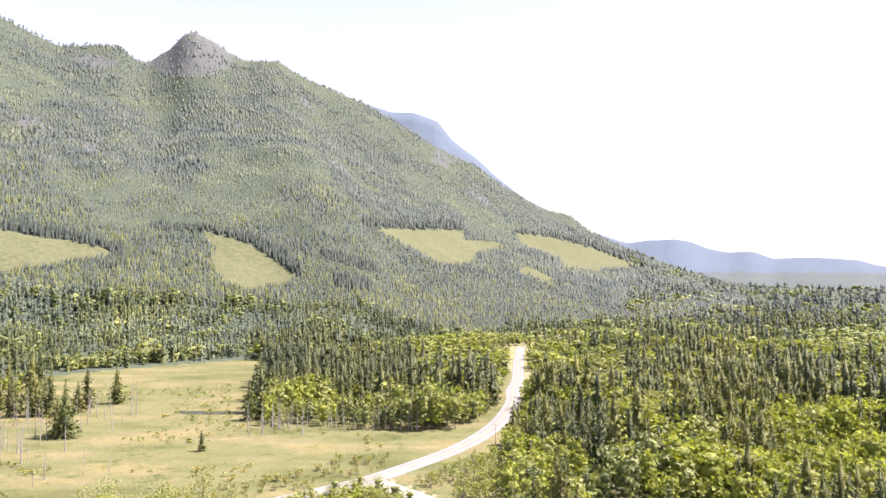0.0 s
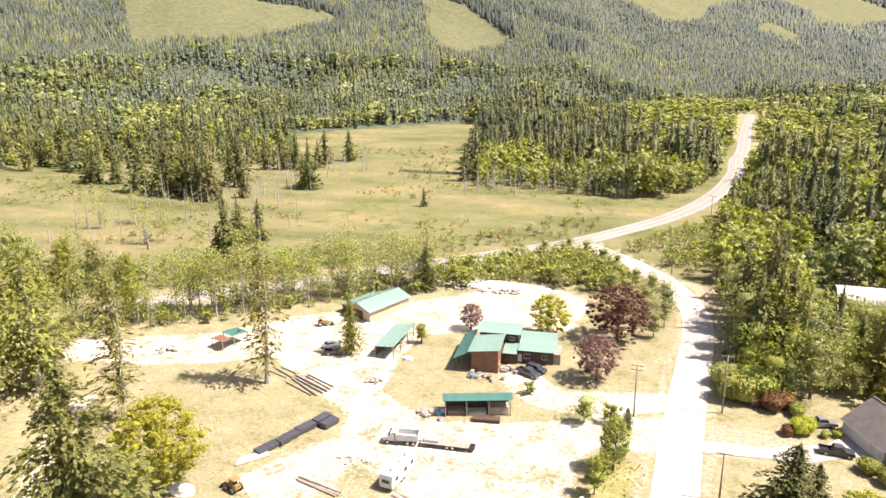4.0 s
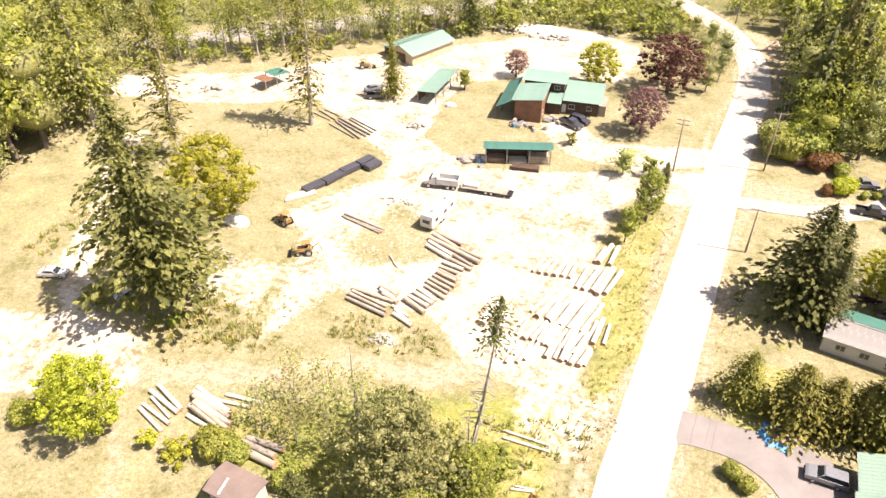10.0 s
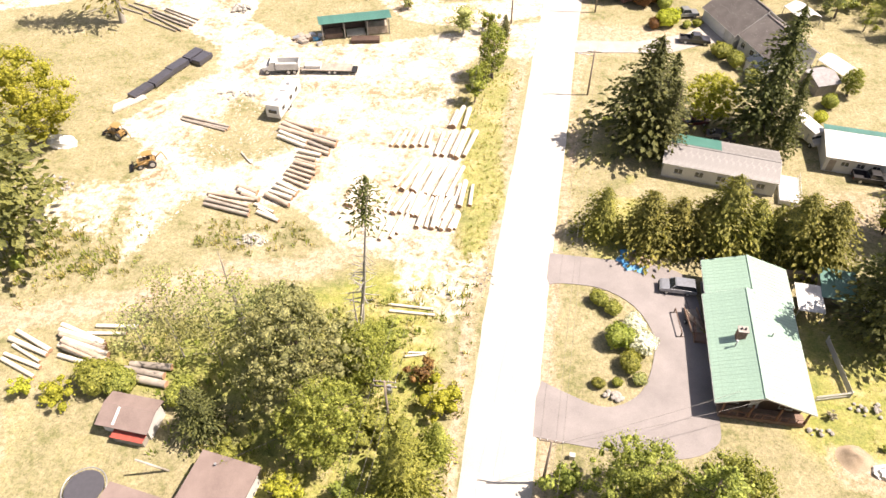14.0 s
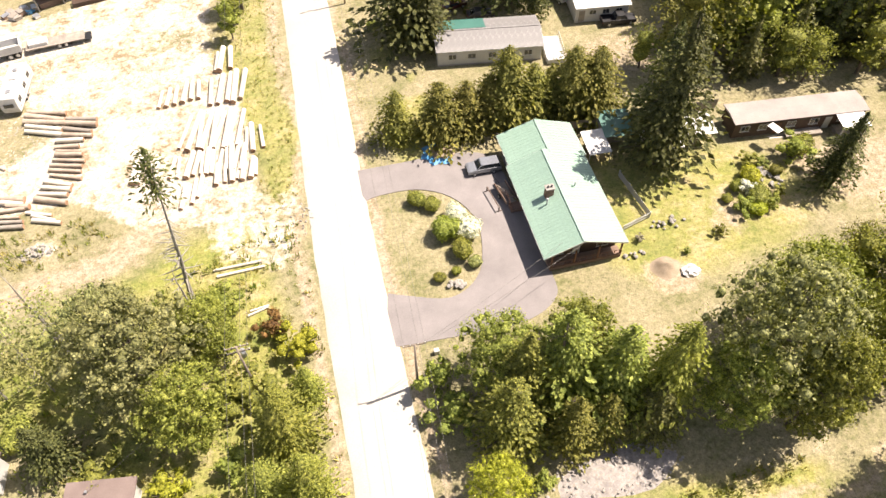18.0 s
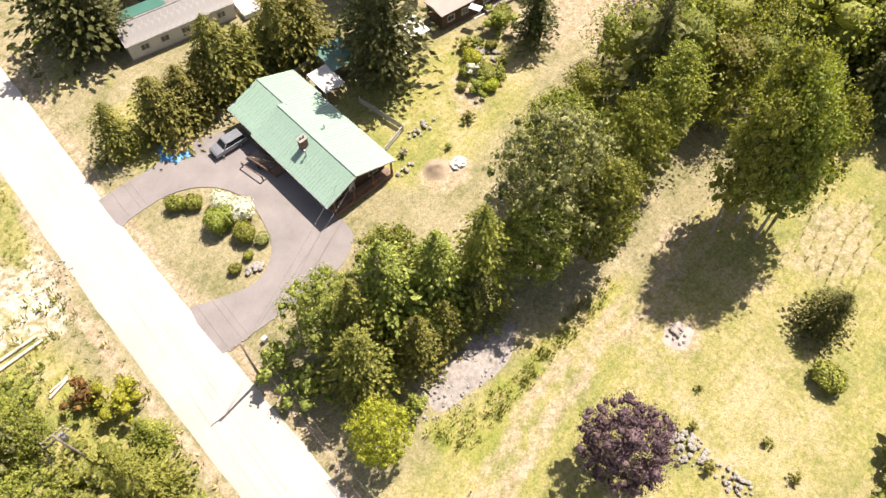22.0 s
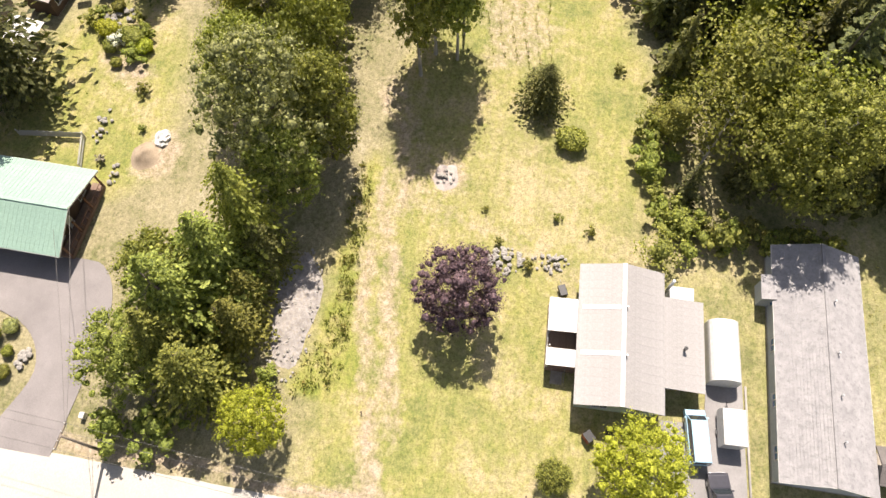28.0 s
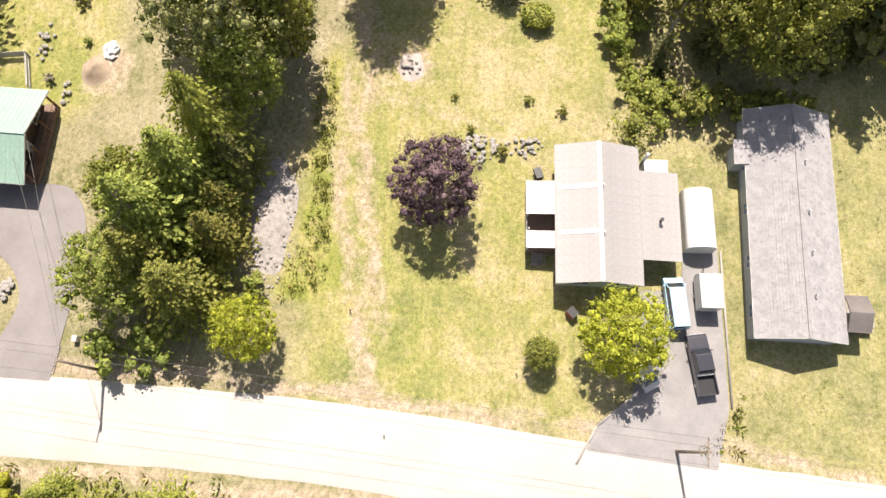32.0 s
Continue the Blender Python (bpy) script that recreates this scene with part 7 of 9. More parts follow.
tree("fir_tree", "sparse", 0, CEDAR, -77.6, 122.2, 32, "tall thin sparse fir standing alone on the lawn", wide=1.35, bark=PALEBARK)
tree("fir_tree", "sparse", 1, CEDAR, -122.6, 105, 34, "tall sparse fir on the wood's edge", wide=1.6, bark=PALEBARK)
tree("fir_tree", "sparse", 0, CEDAR, -96.4, 100.0, 30, "tall thin greyish fir beside a gravel track", wide=1.5, bark=PALEBARK)
tree("pine_tree", "fir", 2, CEDAR, -66.2, 141.2, 15.0, "light green young pine among parked machinery", wide=1.15)
tree("fir_tree", "fir", 1, FIR, -63.3, 190.9, 13.5, "dark spruce beside the barn and a light pole", wide=1.6)
tree("plum_tree", "broad", 0, PINK, -42.4, 164.0, 7.2, "rusty red ornamental plum by the house", wide=1.05)
tree("apple_tree", "round", 0, YELLOW, -22.4, 165.4, 11.0, "round bright green tree behind the house", wide=1.05)
tree("copper_beech", "broad", 2, COPPER, -5.6, 167.4, 14.5, "large dark red copper beech by the road", wide=1.12)
tree("smoke_tree", "broad", 0, PINK, -8.6, 143.6, 10.8, "purple-pink smoke tree beside a driveway", wide=1.1)
tree("lilac_shrub", "leafwood", 0, ALDER, -52.0, 152.0, 5.6, "rounded green shrub beside a carport", "shrub", 1.5)
tree("willow_shrub", "broadwood", 2, WILLOW, -9.4, 124.2, 6.2, "pale grey-green willow shrub at a drive's mouth", "shrub", 1.35, PALEBARK)
tree("holly_shrub", "shrub", 2, ALDER, -4.0, 125.4, 4.2, "dark green shrub at a drive's mouth", "shrub", 1.0)
tree("small_cedar", "cedar", 0, FIR, -1.2, 124.2, 4.6, "small dark cedar beside a power pole", wide=1.0)
tree("shrub", "shrub", 2, WILLOW, -21.4, 133.2, 3.0, "round green shrub beside a parked pickup", "shrub", 1.0)
for k, (x, y, hh) in enumerate(((3.0, 171, 7.5), (5.6, 179, 8.5), (1.0, 181, 8), (6.2, 187, 9), (5.4, 195, 8.5), (0.5, 190, 8), (2.2, 202, 8), (-4, 186, 7.5), (-5, 196, 8), (-9, 203, 7))):
    tree("willow_tree", "leafwood", k, (WILLOW, FARLEAF)[k % 2], x, y, hh, "grey-green willow beside the road bend", wide=1.1, bark=PALEBARK, group="willows at the road bend")
tree("poplar_tree", "broad", 3, POPLAR, -3.0, 109.6, 10.5, "slim yellow-green poplar on the verge", wide=0.85)
tree("poplar_tree", "column", 1, POPLAR, -5.4, 101.6, 7.5, "slim yellow-green poplar on the verge", wide=0.9)
tree("poplar_tree", "column", 1, POPLAR, -4.2, 105.4, 6.0, "slim yellow-green poplar on the verge", wide=0.9)
tree("lime_tree", "round", 3, YELLOW, -61.0, 37.6, 12.5, "bright yellow-green tree beside log piles", wide=0.95)
tree("fir_tree", "fir", 1, FIR, 21.6, 93.0, 18.9, "broad dark fir shading the road", wide=1.75)
tree("fir_tree", "fir", 0, FIR, 25.4, 97.0, 14, "broad dark fir beside a driveway", wide=1.4)
tree("fir_tree", "fir", 2, FIR, 24.6, 89.5, 14, "dark fir beside a mobile home", wide=1.3)
tree("willow_tree", "broad", 0, YELLOW, 33.4, 100.4, 8.5, "drooping yellow-green willow between firs", wide=1.25)
tree("fir_tree", "fir", 0, FIR, 41.2, 97.6, 22, "tall dark fir beside a parked camper", wide=1.3)
tree("fir_tree", "fir", 2, FIR, 43.2, 92.6, 15, "dark fir beside a parked camper", wide=1.0)
tree("lawn_tree", "broad", 3, POPLAR, 58.7, 109.8, 5.5, "small round light green tree on a dry lawn", wide=1.1)
for k, (x, y, hh, w) in enumerate(((14.3, 69.4, 9.0, 0.95), (20.2, 68.8, 9.5, 1.1), (24.0, 68.4, 9.0, 1.2), (27.6, 68.8, 9.0, 1.1), (30.0, 69.0, 13.0, 0.85), (33.8, 68.4, 9.5, 1.1), (39.4, 68.0, 11.5, 1.1), (43.2, 67.4, 11.0, 1.1), (36.6, 68.8, 8.5, 1.0))):
    tree("hedge_cedar", "cedar", k, CEDAR, x, y + 1.6, hh, L_CED, wide=w * 1.35, group="cedar hedge row")
tree("fir_tree", "fir", 1, FIR, 46.8, 56.4, 24, "tall dark fir over garden sheds", wide=1.15)
tree("fir_tree", "fir", 0, FIR, 49.6, 62.6, 18, "dark fir over garden sheds", wide=1.1)
tree("fir_tree", "fir", 2, FIR, 66.8, 46.0, 12.5, "dark conifer at the garden's end", wide=1.5)
tree("hemlock_tree", "fir", 0, ALDER, 20.4, 28.2, 17.0, "broad feathery green hemlock beside the road", wide=1.55)
tree("hemlock_tree", "fir", 2, CEDAR, 16.6, 28.4, 14.5, "feathery yellow-green hemlock beside the road", wide=1.6)
tree("alder_tree", "broad", 1, ALDER, 23.0, 30.0, 13.5, "leafy green alder behind hemlocks beside a driveway", wide=0.85)
tree("fir_tree", "fir", 0, CEDAR, 23.4, 22.6, 9.0, "young green fir beside a gravel patch", wide=1.5)
tree("fir_tree", "fir", 1, OLIVEFIR, 28.0, 21.6, 10.5, "young dark fir beside a gravel patch", wide=1.3)
tree("alder_tree", "broad", 0, ALDER, 15.4, 31.6, 11.0, "spreading green alder beside a driveway", wide=1.0)
tree("hemlock_tree", "fir", 1, ALDER, 25.2, 25.6, 16.0, "layered green hemlock among alders beside a driveway", wide=1.35)
tree("fir_tree", "fir", 1, CEDAR, 13.8, 25.0, 13.0, "green drooping fir in front of an alder", wide=1.5)
tree("fir_tree", "fir", 2, CEDAR, 19.6, 22.6, 11.0, "green drooping fir in front of an alder", wide=1.45)
tree("fir_tree", "cedar", 0, POPLAR, 30.2, 23.6, 17.5, "layered green cedar beside a big alder", wide=0.85)
tree("alder_tree", "broad", 0, GREYALDER, 40.6, 23.0, 22, "huge grey-green alder between garden and field", wide=0.74)
tree("alder_tree", "broad", 1, ALDER, 36.0, 20.6, 15, "green alder between garden and field", wide=0.7)
tree("alder_tree", "broad", 3, ALDER, 42.6, 17.6, 18, "slim tall alder at the field's edge", wide=0.7)
tree("alder_tree", "broad", 1, POPLAR, 47.8, 28.0, 16, "light green alder behind the garden", wide=0.8)
tree("alder_tree", "broad", 2, ALDER, 51.6, 20.6, 18, "green alder at the field's edge", wide=0.5)
tree("alder_tree", "tall", 1, POPLAR, 58.6, 20.6, 20, "tall light green alder at the field's edge", wide=0.8)
tree("golden_cedar", "round", 2, YELLOW, 10.8, 19.2, 8.0, "bright yellow-green cedar on the verge", wide=0.9)
tree("shrub", "shrub", 0, ALDER, 9.0, 32.8, 4.4, "green shrub on the verge beside a pole", "shrub", 1.0)
tree("shrub", "shrub", 1, ALDER, 9.4, 28.6, 3.6, "green shrub on the verge beside a pole", "shrub", 1.2)
tree("shrub", "shrub", 2, ALDER, 15.6, 19.6, 2.4, "small green shrub beside a gravel patch", "shrub", 1.2)
for k, (x, y, hh) in enumerate(((55.6, 9.2, 21), (58.6, 5.0, 20), (60.6, 10.2, 24), (62.8, 4.6, 19), (59.2, 7.8, 23), (64.6, 8.4, 20))):
    tree("cottonwood", "tall", k, POPLAR, x, y, hh + 2, "tall cottonwood casting shade on the field", wide=0.62, bark=PALEBARK, group="cottonwood clump")
tree("spruce", "cedar", 1, OLIVEFIR, 53.0, -6.2, 7.4, "small bushy spruce on the mown field", wide=1.25)
tree("round_bush", "dome", 1, POPLAR, 47.6, -9.7, 2.2, "round yellow-green bush on the mown field", "shrub", 1.5)
tree("purple_maple", "round", 0, PURPLE, 25.7, 1.2, 10.6, "round dark purple maple on the lawn", wide=0.96)
tree("golden_maple", "round", 2, YELLOW, 11.0, -17.2, 8.8, "round yellow-green maple beside the driveway", wide=1.12)
tree("small_tree", "broad", 3, CEDAR, 9.2, -9.4, 4.6, "small airy green tree on the lawn", wide=1.25)
tree("lilac_bush", "broadwood", 0, ALDER, 33.6, -19.6, 4.6, "dark green bush behind a mobile home", "shrub", 1.5)
tree("red_shrub", "shrub", 2, PINK, 73.0, -15.6, 4.0, "dark pink shrub at the field's end", "shrub", 1.1)
tree("birch_tree", "broad", 0, ALDER, 46.3, -32.4, 20, "leaning pale-barked birch in the wood", wide=0.8, bark=PALEBARK, tilt=(4.0, -14.0))
tree("birch_tree", "airy", 1, CEDAR, 46.0, -24.6, 15, "pale-barked birch at the wood's edge", wide=0.9, bark=PALEBARK)
# small plants on the field
for k, (x, y) in enumerate(((37.6, -0.6), (37.4, -8.6), (33.6, -2.4), (36.0, -12.4), (59.0, -15.2), (31.2, -5.8))):
    tree("field_shrub", "shrub", k, CEDAR, x, y, 0.7 + 0.1 * k, "small dry shrub on the mown field", "shrub", 1.2, group="field shrubs")
# thicket west of the road
tree("alder_tree", "broad", 0, GREYALDER, -20.4, 41.4, 16.5, "big green alder in the roadside thicket", wide=0.95)
tree("alder_tree", "broad", 2, GREYALDER, -24.0, 46.4, 12.0, "pale green alder in the roadside thicket", wide=0.8)
tree("alder_tree", "broad", 1, POPLAR, -16.4, 35.0, 12, "green alder in the roadside thicket", wide=1.0)
tree("alder_tree", "broad", 3, POPLAR, -13.6, 43.6, 11, "green alder in the roadside thicket", wide=1.0)
tree("hemlock_tree", "cedar", 0, POPLAR, -7.6, 31.0, 12.5, "feathery light green hemlock beside power lines", wide=0.95)
tree("hemlock_tree", "cedar", 2, POPLAR, -6.2, 25.0, 10.5, "feathery light green hemlock beside power lines", wide=1.05)
tree("hemlock_tree", "cedar", 1, ALDER, -10.4, 26.0, 9.0, "feathery green hemlock beside power lines", wide=1.0)
tree("hemlock_tree", "cedar", 0, POPLAR, -4.6, 35.6, 6.5, "young light green hemlock beside the road", wide=1.15)
tree("spruce", "fir", 1, FIR, -30.6, 35.8, 9.0, "grey-green bushy spruce beside a brown roof", wide=1.45)
tree("fir_tree", "tuft", 1, FIR, -16.0, 52.4, 26, "thin leaning fir with foliage only at its top", wide=1.0, bark=PALEBARK, tilt=(4.0, 6.5))
tree("rusty_shrub", "shrub", 0, RUST, -7.2, 44.6, 3.0, "rust-brown shrub under power lines", "shrub", 1.2)
tree("golden_shrub", "shrub", 1, YELLOW, -4.6, 41.4, 3.6, "yellow-green shrub beside the road", "shrub", 1.2)
tree("shrub", "shrub", 2, ALDER, -12.0, 49.2, 4.0, "green shrub under a thin fir", "shrub", 1.2)
tree("shrub", "shrub", 1, ALDER, -11.2, 37.4, 4.4, "green shrub under a power pole", "shrub", 1.3)
for k, (x, y, hh) in enumerate(((-39.6, 50.6, 9), (-34.6, 49.6, 10), (-41.6, 45.8, 8), (-36.4, 45.2, 8.5), (-31.4, 44.6, 9), (-29.6, 50.0, 10))):
    tree("pale_alder", "airy", k, WILLOW, x, y, hh, "pale sparse alder with dry twigs", wide=1.0, bark=DEADWOOD, group="sparse pale alders")
for k, (x, y, hh) in enumerate(((-30.8, 51.0, 13), (-15.2, 47.6, 12), (-28.4, 46.8, 10))):
    tree("dead_tree", "snag", k, FIR, x, y, hh, "bare dead tree in the thicket", wide=1.1, bark=DEADWOOD, group="bare trees of the thicket")
for k, (x, y, hh, mt) in enumerate(((-44.6, 40.4, 3.6, POPLAR), (-48.6, 38.2, 2.6, YELLOW), (-53.0, 38.6, 2.4, YELLOW), (-41.8, 40.2, 3.0, ALDER), (-68.4, 40.4, 3.8, YELLOW), (-72.0, 44.4, 2.6, YELLOW), (-70.0, 36.0, 3.0, POPLAR), (-26.6, 32.4, 3.0, ALDER), (-19.4, 29.0, 3.4, YELLOW), (-17.4, 25.2, 3.6, POPLAR), (-21.4, 24.0, 3.0, YELLOW), (-13.4, 29.6, 3.4, ALDER), (-34.0, 39.6, 3.0, ALDER), (-78.0, 56.8, 3.0, ALDER), (-71.6, 57.6, 2.8, ALDER), (-64.0, 57.4, 1.6, GRASS))):
    tree("bush", "shrub" if k % 3 else "dome", k, mt, x, y, hh, "rounded yellow-green bush in the rough grass", "shrub", 1.25, group="rough bushes")
# driveway island planting
for k, (x, y, hh, mt, lab) in enumerate(((15.7, 52.6, 2.9, POPLAR, "large round green bush in the driveway island"), (16.8, 49.2, 2.2, POPLAR, "green bush in the driveway island"), (18.4, 52.0, 2.6, WHITEFLOWER, "white-flowering bush in the driveway island"), (17.6, 54.6, 2.4, WHITEFLOWER, "white-flowering bush in the driveway island"),
                                          (13.6, 58.8, 1.9, ALDER, "low green bush in the driveway island"), (15.3, 57.4, 1.7, ALDER, "low green bush in the driveway island"), (15.2, 46.6, 1.0, POPLAR, "low green bush in the driveway island"), (13.0, 46.2, 1.2, CEDAR, "low green bush in the driveway island"), (17.8, 47.2, 1.3, WILLOW, "pale bush in the driveway island"))):
    tree("garden_bush", "dome", k, mt, x, y, hh, lab, "bush", 1.2, group="island bushes")
# gardens
for k, (x, y, hh, mt) in enumerate(((58.6, 52.4, 1.8, POPLAR), (57.4, 49.6, 2.0, YELLOW), (55.8, 47.6, 1.9, WHITEFLOWER), (54.8, 48.6, 1.4, ALDER), (53.8, 45.2, 1.9, POPLAR), (55.4, 44.4, 1.6, YELLOW), (57.4, 44.6, 1.8, POPLAR), (56.4, 46.0, 2.2, ALDER), (59.8, 46.2, 1.5, CEDAR), (61.4, 49.6, 1.3, CEDAR), (60.4, 51.6, 1.2, ALDER), (52.6, 47.2, 1.0, CEDAR), (65.1, 51.6, 3.6, POPLAR), (67.0, 52.4, 2.4, CEDAR), (43.4, 41.0, 0.8, GRASS), (27.4, 47.6, 0.8, ALDER), (27.2, 51.4, 0.9, CEDAR), (26.4, 55.4, 0.8, ALDER), (27.6, 45.4, 0.9, POPLAR), (27.3, 49.5, 0.8, ALDER), (38.8, 44.6, 1.0, DRYTWIG), (46.2, 52.6, 0.8, GRASS), (49.0, 42.6, 1.2, CEDAR))):
    tree("garden_plant", "dome" if k % 2 else "shrub", k, mt, x, y, hh, "leafy plant in a garden bed", "plant", 1.35, group="garden plants")
for k, (x, y, hh, mt) in enumerate(((23.0, 140.5, 2.2, PINK), (26.0, 139.8, 3.6, RUST), (28.6, 141.4, 3.2, RUST), (19.4, 142.4, 6.0, ALDER), (23.6, 145.0, 6.5, ALDER), (18.6, 149.0, 5.0, WILLOW), (30.6, 138.6, 2.6, ALDER), (34.2, 131.2, 1.3, POPLAR), (36.4, 132.0, 1.3, POPLAR), (27.8, 130.4, 2.0, RUST), (30.4, 131.6, 3.4, YELLOW), (39.0, 121.0, 2.6, ALDER), (41.0, 118.0, 2.6, ALDER), (43.2, 112.6, 2.4, ALDER), (16.8, 97.4, 1.4, ALDER), (54.6, 106.2, 2.2, POPLAR), (52.0, 101.8, 1.8, YELLOW))):
    tree("front_shrub", "dome", k, mt, x, y, hh, "ornamental shrub beside a white house's drive", "shrub", 1.3, group="front garden shrubs")

# woods round the field and behind the gardens
SOUTHWOOD = [(40, -26), (38, -20), (44, -18), (58, -21), (68, -19), (80, -17), (88, -10), (130, -12), (130, -75), (40, -75)]
NORTHWOOD = [(46, 32), (54, 26), (62, 19), (70, 15), (80, 10), (86, 0), (94, -8), (130, -8), (130, 50), (98, 50), (88, 38), (64, 36)]
HOMEWOOD = [(52, 71), (62, 66), (84, 64), (100, 54), (130, 60), (130, 112), (92, 118), (70, 108), (64, 96), (62, 80), (46, 74)]
rng = np.random.default_rng(60)
for poly, sp, share_b in ((SOUTHWOOD, 5.2, 0.34), (NORTHWOOD, 5.4, 0.9), (HOMEWOOD, 5.0, 0.6)):
    qx, qy = stand(poly, sp, 61)
    for q in range(len(qx)):
        d0 = math.hypot(qx[q], qy[q])
        if d0 > 118:
            continue
        edge = line_dist(np.array([qx[q]]), np.array([qy[q]]), poly, True)[0]
        if rng.random() < share_b:
            tree("broadleaf_tree", "leafwood" if d0 < 86 or (edge < 5 and d0 < 100) else "broadwood" if edge < 12 else "broadmid", q, ((POPLAR, CEDAR, ALDER, POPLAR) if poly is NORTHWOOD else (ALDER, CEDAR, ALDER, POPLAR))[q % 4], qx[q], qy[q], (6 + 5 * rng.random()) if edge < 4 else (11 + 7 * rng.random()), "leafy alder in the wood round the field", wide=1.0, group="trees round the field")
        else:
            tree("conifer_tree", "firwood", q, (FIR, OLIVEFIR)[q % 2], qx[q], qy[q], (8 + 5 * rng.random()) if edge < 4 else (15 + 8 * rng.random()), "dark fir in the wood round the field", wide=1.15, group="trees round the field")
for k in range(30):
    x, y = 92 + 4 * (k % 4) + rng.uniform(-1.5, 1.5), -27 + 1.15 * k
    tree("conifer_tree", "firwood", k, FIR, x, y, 20 + 6 * rng.random(), "tall dark fir at the far end of the field", wide=1.35, group="trees round the field")
for k in range(26):
    u = k / 25
    x, y = (38 + 46 * u, -19.6 + 2.4 * math.sin(9 * u)) if k < 16 else (36.6 + 0.6 * (k % 3), -21 - 1.8 * (k - 16))
    tree("edge_shrub", "shrub", k, (ALDER, POPLAR, CEDAR)[k % 3], x, y - 1.5, 1.6 + 1.8 * rng.random(), "green brush along the wood's edge", "shrub", 1.4, group="brush at the wood's edge")


# ---- rough grass, as real tufts, on the verges and banks ----
def tuft(seed, blades):
    r = np.random.default_rng(seed)
    V, Fc = [], []
    for i in range(blades):
        a, d = r.uniform(0, 6.283), r.uniform(0.05, 0.5)
        p = np.array([math.cos(a), math.sin(a), 0]) * d
        o = p + np.array([math.cos(a), math.sin(a), 0]) * r.uniform(0.1, 0.5) + np.array([0, 0, r.uniform(0.6, 1.0)])
        s = np.array([-math.sin(a), math.cos(a), 0]) * 0.12
        b = len(V)
        V += [p - s, p + s, o]
        Fc.append((b, b + 1, b + 2))
    return np.array(V), np.array(Fc)


def grass(name, poly, spacing, hmin, hmax, mats, label, seed):
    gx_, gy_ = stand(poly, spacing, seed)
    k = fractal(gx_, gy_, 5, seed, 2) > -0.08
    gx_, gy_ = gx_[k], gy_[k]
    r = np.random.default_rng(seed)
    scatter_mesh(name, [tuft(s, 9) for s in (1, 2, 3)], gx_, gy_, np.zeros(len(gx_)) - 0.1, r.uniform(hmin, hmax, len(gx_)), np.ones(len(gx_)) * 1.1, r.integers(0, 3, len(gx_)), mats, r.integers(0, len(mats), len(gx_)), label, seed)


def open_grass(name, poly, spacing, hmin, hmax, mats, label, seed):
    """The same for strips that lie close to the road."""
    r = np.random.default_rng(seed)
    p = np.array(poly)
    (x0, y0), (x1, y1) = p.min(0), p.max(0)
    n = int((x1 - x0) * (y1 - y0) / spacing ** 2)
    gx_, gy_ = r.uniform(x0, x1, n), r.uniform(y0, y1, n)
    k = inside(gx_, gy_, poly) & (line_dist(gx_, gy_, ROAD) > 4.6)
    gx_, gy_ = gx_[k], gy_[k]
    scatter_mesh(name, [tuft(s, 9) for s in (1, 2, 3)], gx_, gy_, np.zeros(len(gx_)) - 0.1, r.uniform(hmin, hmax, len(gx_)), np.ones(len(gx_)) * 1.1, r.integers(0, 3, len(gx_)), mats, r.integers(0, len(mats), len(gx_)), label, seed)


open_grass("verge_grass", VERGE, 0.8, 0.2, 0.45, [GRASS, STRAW, STRAW], "tall yellow-green grass on the road verge", 71)
open_grass("bank_grass", [(-76, 62), (-64, 66), (-52, 62), (-50, 57), (-62, 54), (-70, 56)], 1.0, 0.5, 1.1, [STRAW, GRASS], "tall dry grass on a bank", 72)
open_grass("mound_grass", [(-42, 69), (-28, 69), (-25, 65), (-34, 62), (-43, 64)], 0.9, 0.4, 0.9, [STRAW, GRASS], "dry grass on a round mound", 73)
open_grass("thicket_grass", [(-18, 20), (-2.5, 20), (-1.5, 62), (-12, 58), (-22, 54), (-50, 46), (-46, 40)], 1.4, 0.4, 1.0, [GRASS, STRAW, GRASS], "rough grass in the roadside thicket", 74)
open_grass("strip_grass", [(14, 17), (16, 12.3), (20, 12), (30, 12.4), (42, 12.6), (42, 15), (30, 14.5), (25.7, 14.1), (20.9, 15.5), (16, 17)], 0.55, 0.3, 0.7, [GRASS, GRASS, STRAW], "lush green grass beside a field track", 75)
open_grass("corner_grass", [(-104, 110), (-96, 92), (-88, 66), (-100, 62)], 1.3, 0.4, 1.0, [STRAW, GRASS], "rough dry grass along a gravel track", 76)
open_grass("driveside_grass", [(-4, -29), (6, -29.4), (3, -27.6), (0.5, -24.6), (-3, -24)], 0.8, 0.4, 0.9, [GRASS, STRAW], "weeds beside a driveway", 77)


open_grass("lawn_tufts", FIELD, 1.7, 0.08, 0.2, [GRASS, STRAW, STRAW], "short dry tufts across the mown field", 78)
for k in range(6):
    yy = 1.6 - 1.55 * k
    open_grass("hay_row", [(60.0 - 0.5 * k, yy - 1.2), (66, yy), (74 - 0.3 * k, yy - 0.4), (74 - 0.3 * k, yy - 0.1), (66, yy + 0.3), (60.0 - 0.5 * k, yy - 0.9)], 0.26, 0.12, 0.3, [GRASS, GRASS, STRAW], "thin row of uncut green grass on the mown field", 90 + k)
open_grass("east_tufts", [(2, -30), (2, -60), (12, -60), (36, -44), (60, -30), (40, -28), (37, -31), (36, -41), (8, -41), (9, -30)], 1.1, 0.10, 0.3, [STRAW, GRASS, STRAW], "short dry tufts round a long home", 79)
open_grass("yard_tufts", [(-100, 112), (-75, 122), (-58, 108), (-64, 92), (-72, 88), (-90, 96)], 1.2, 0.12, 0.3, [STRAW, STRAW, GRASS], "short dry tufts across the yard's lawn", 80)
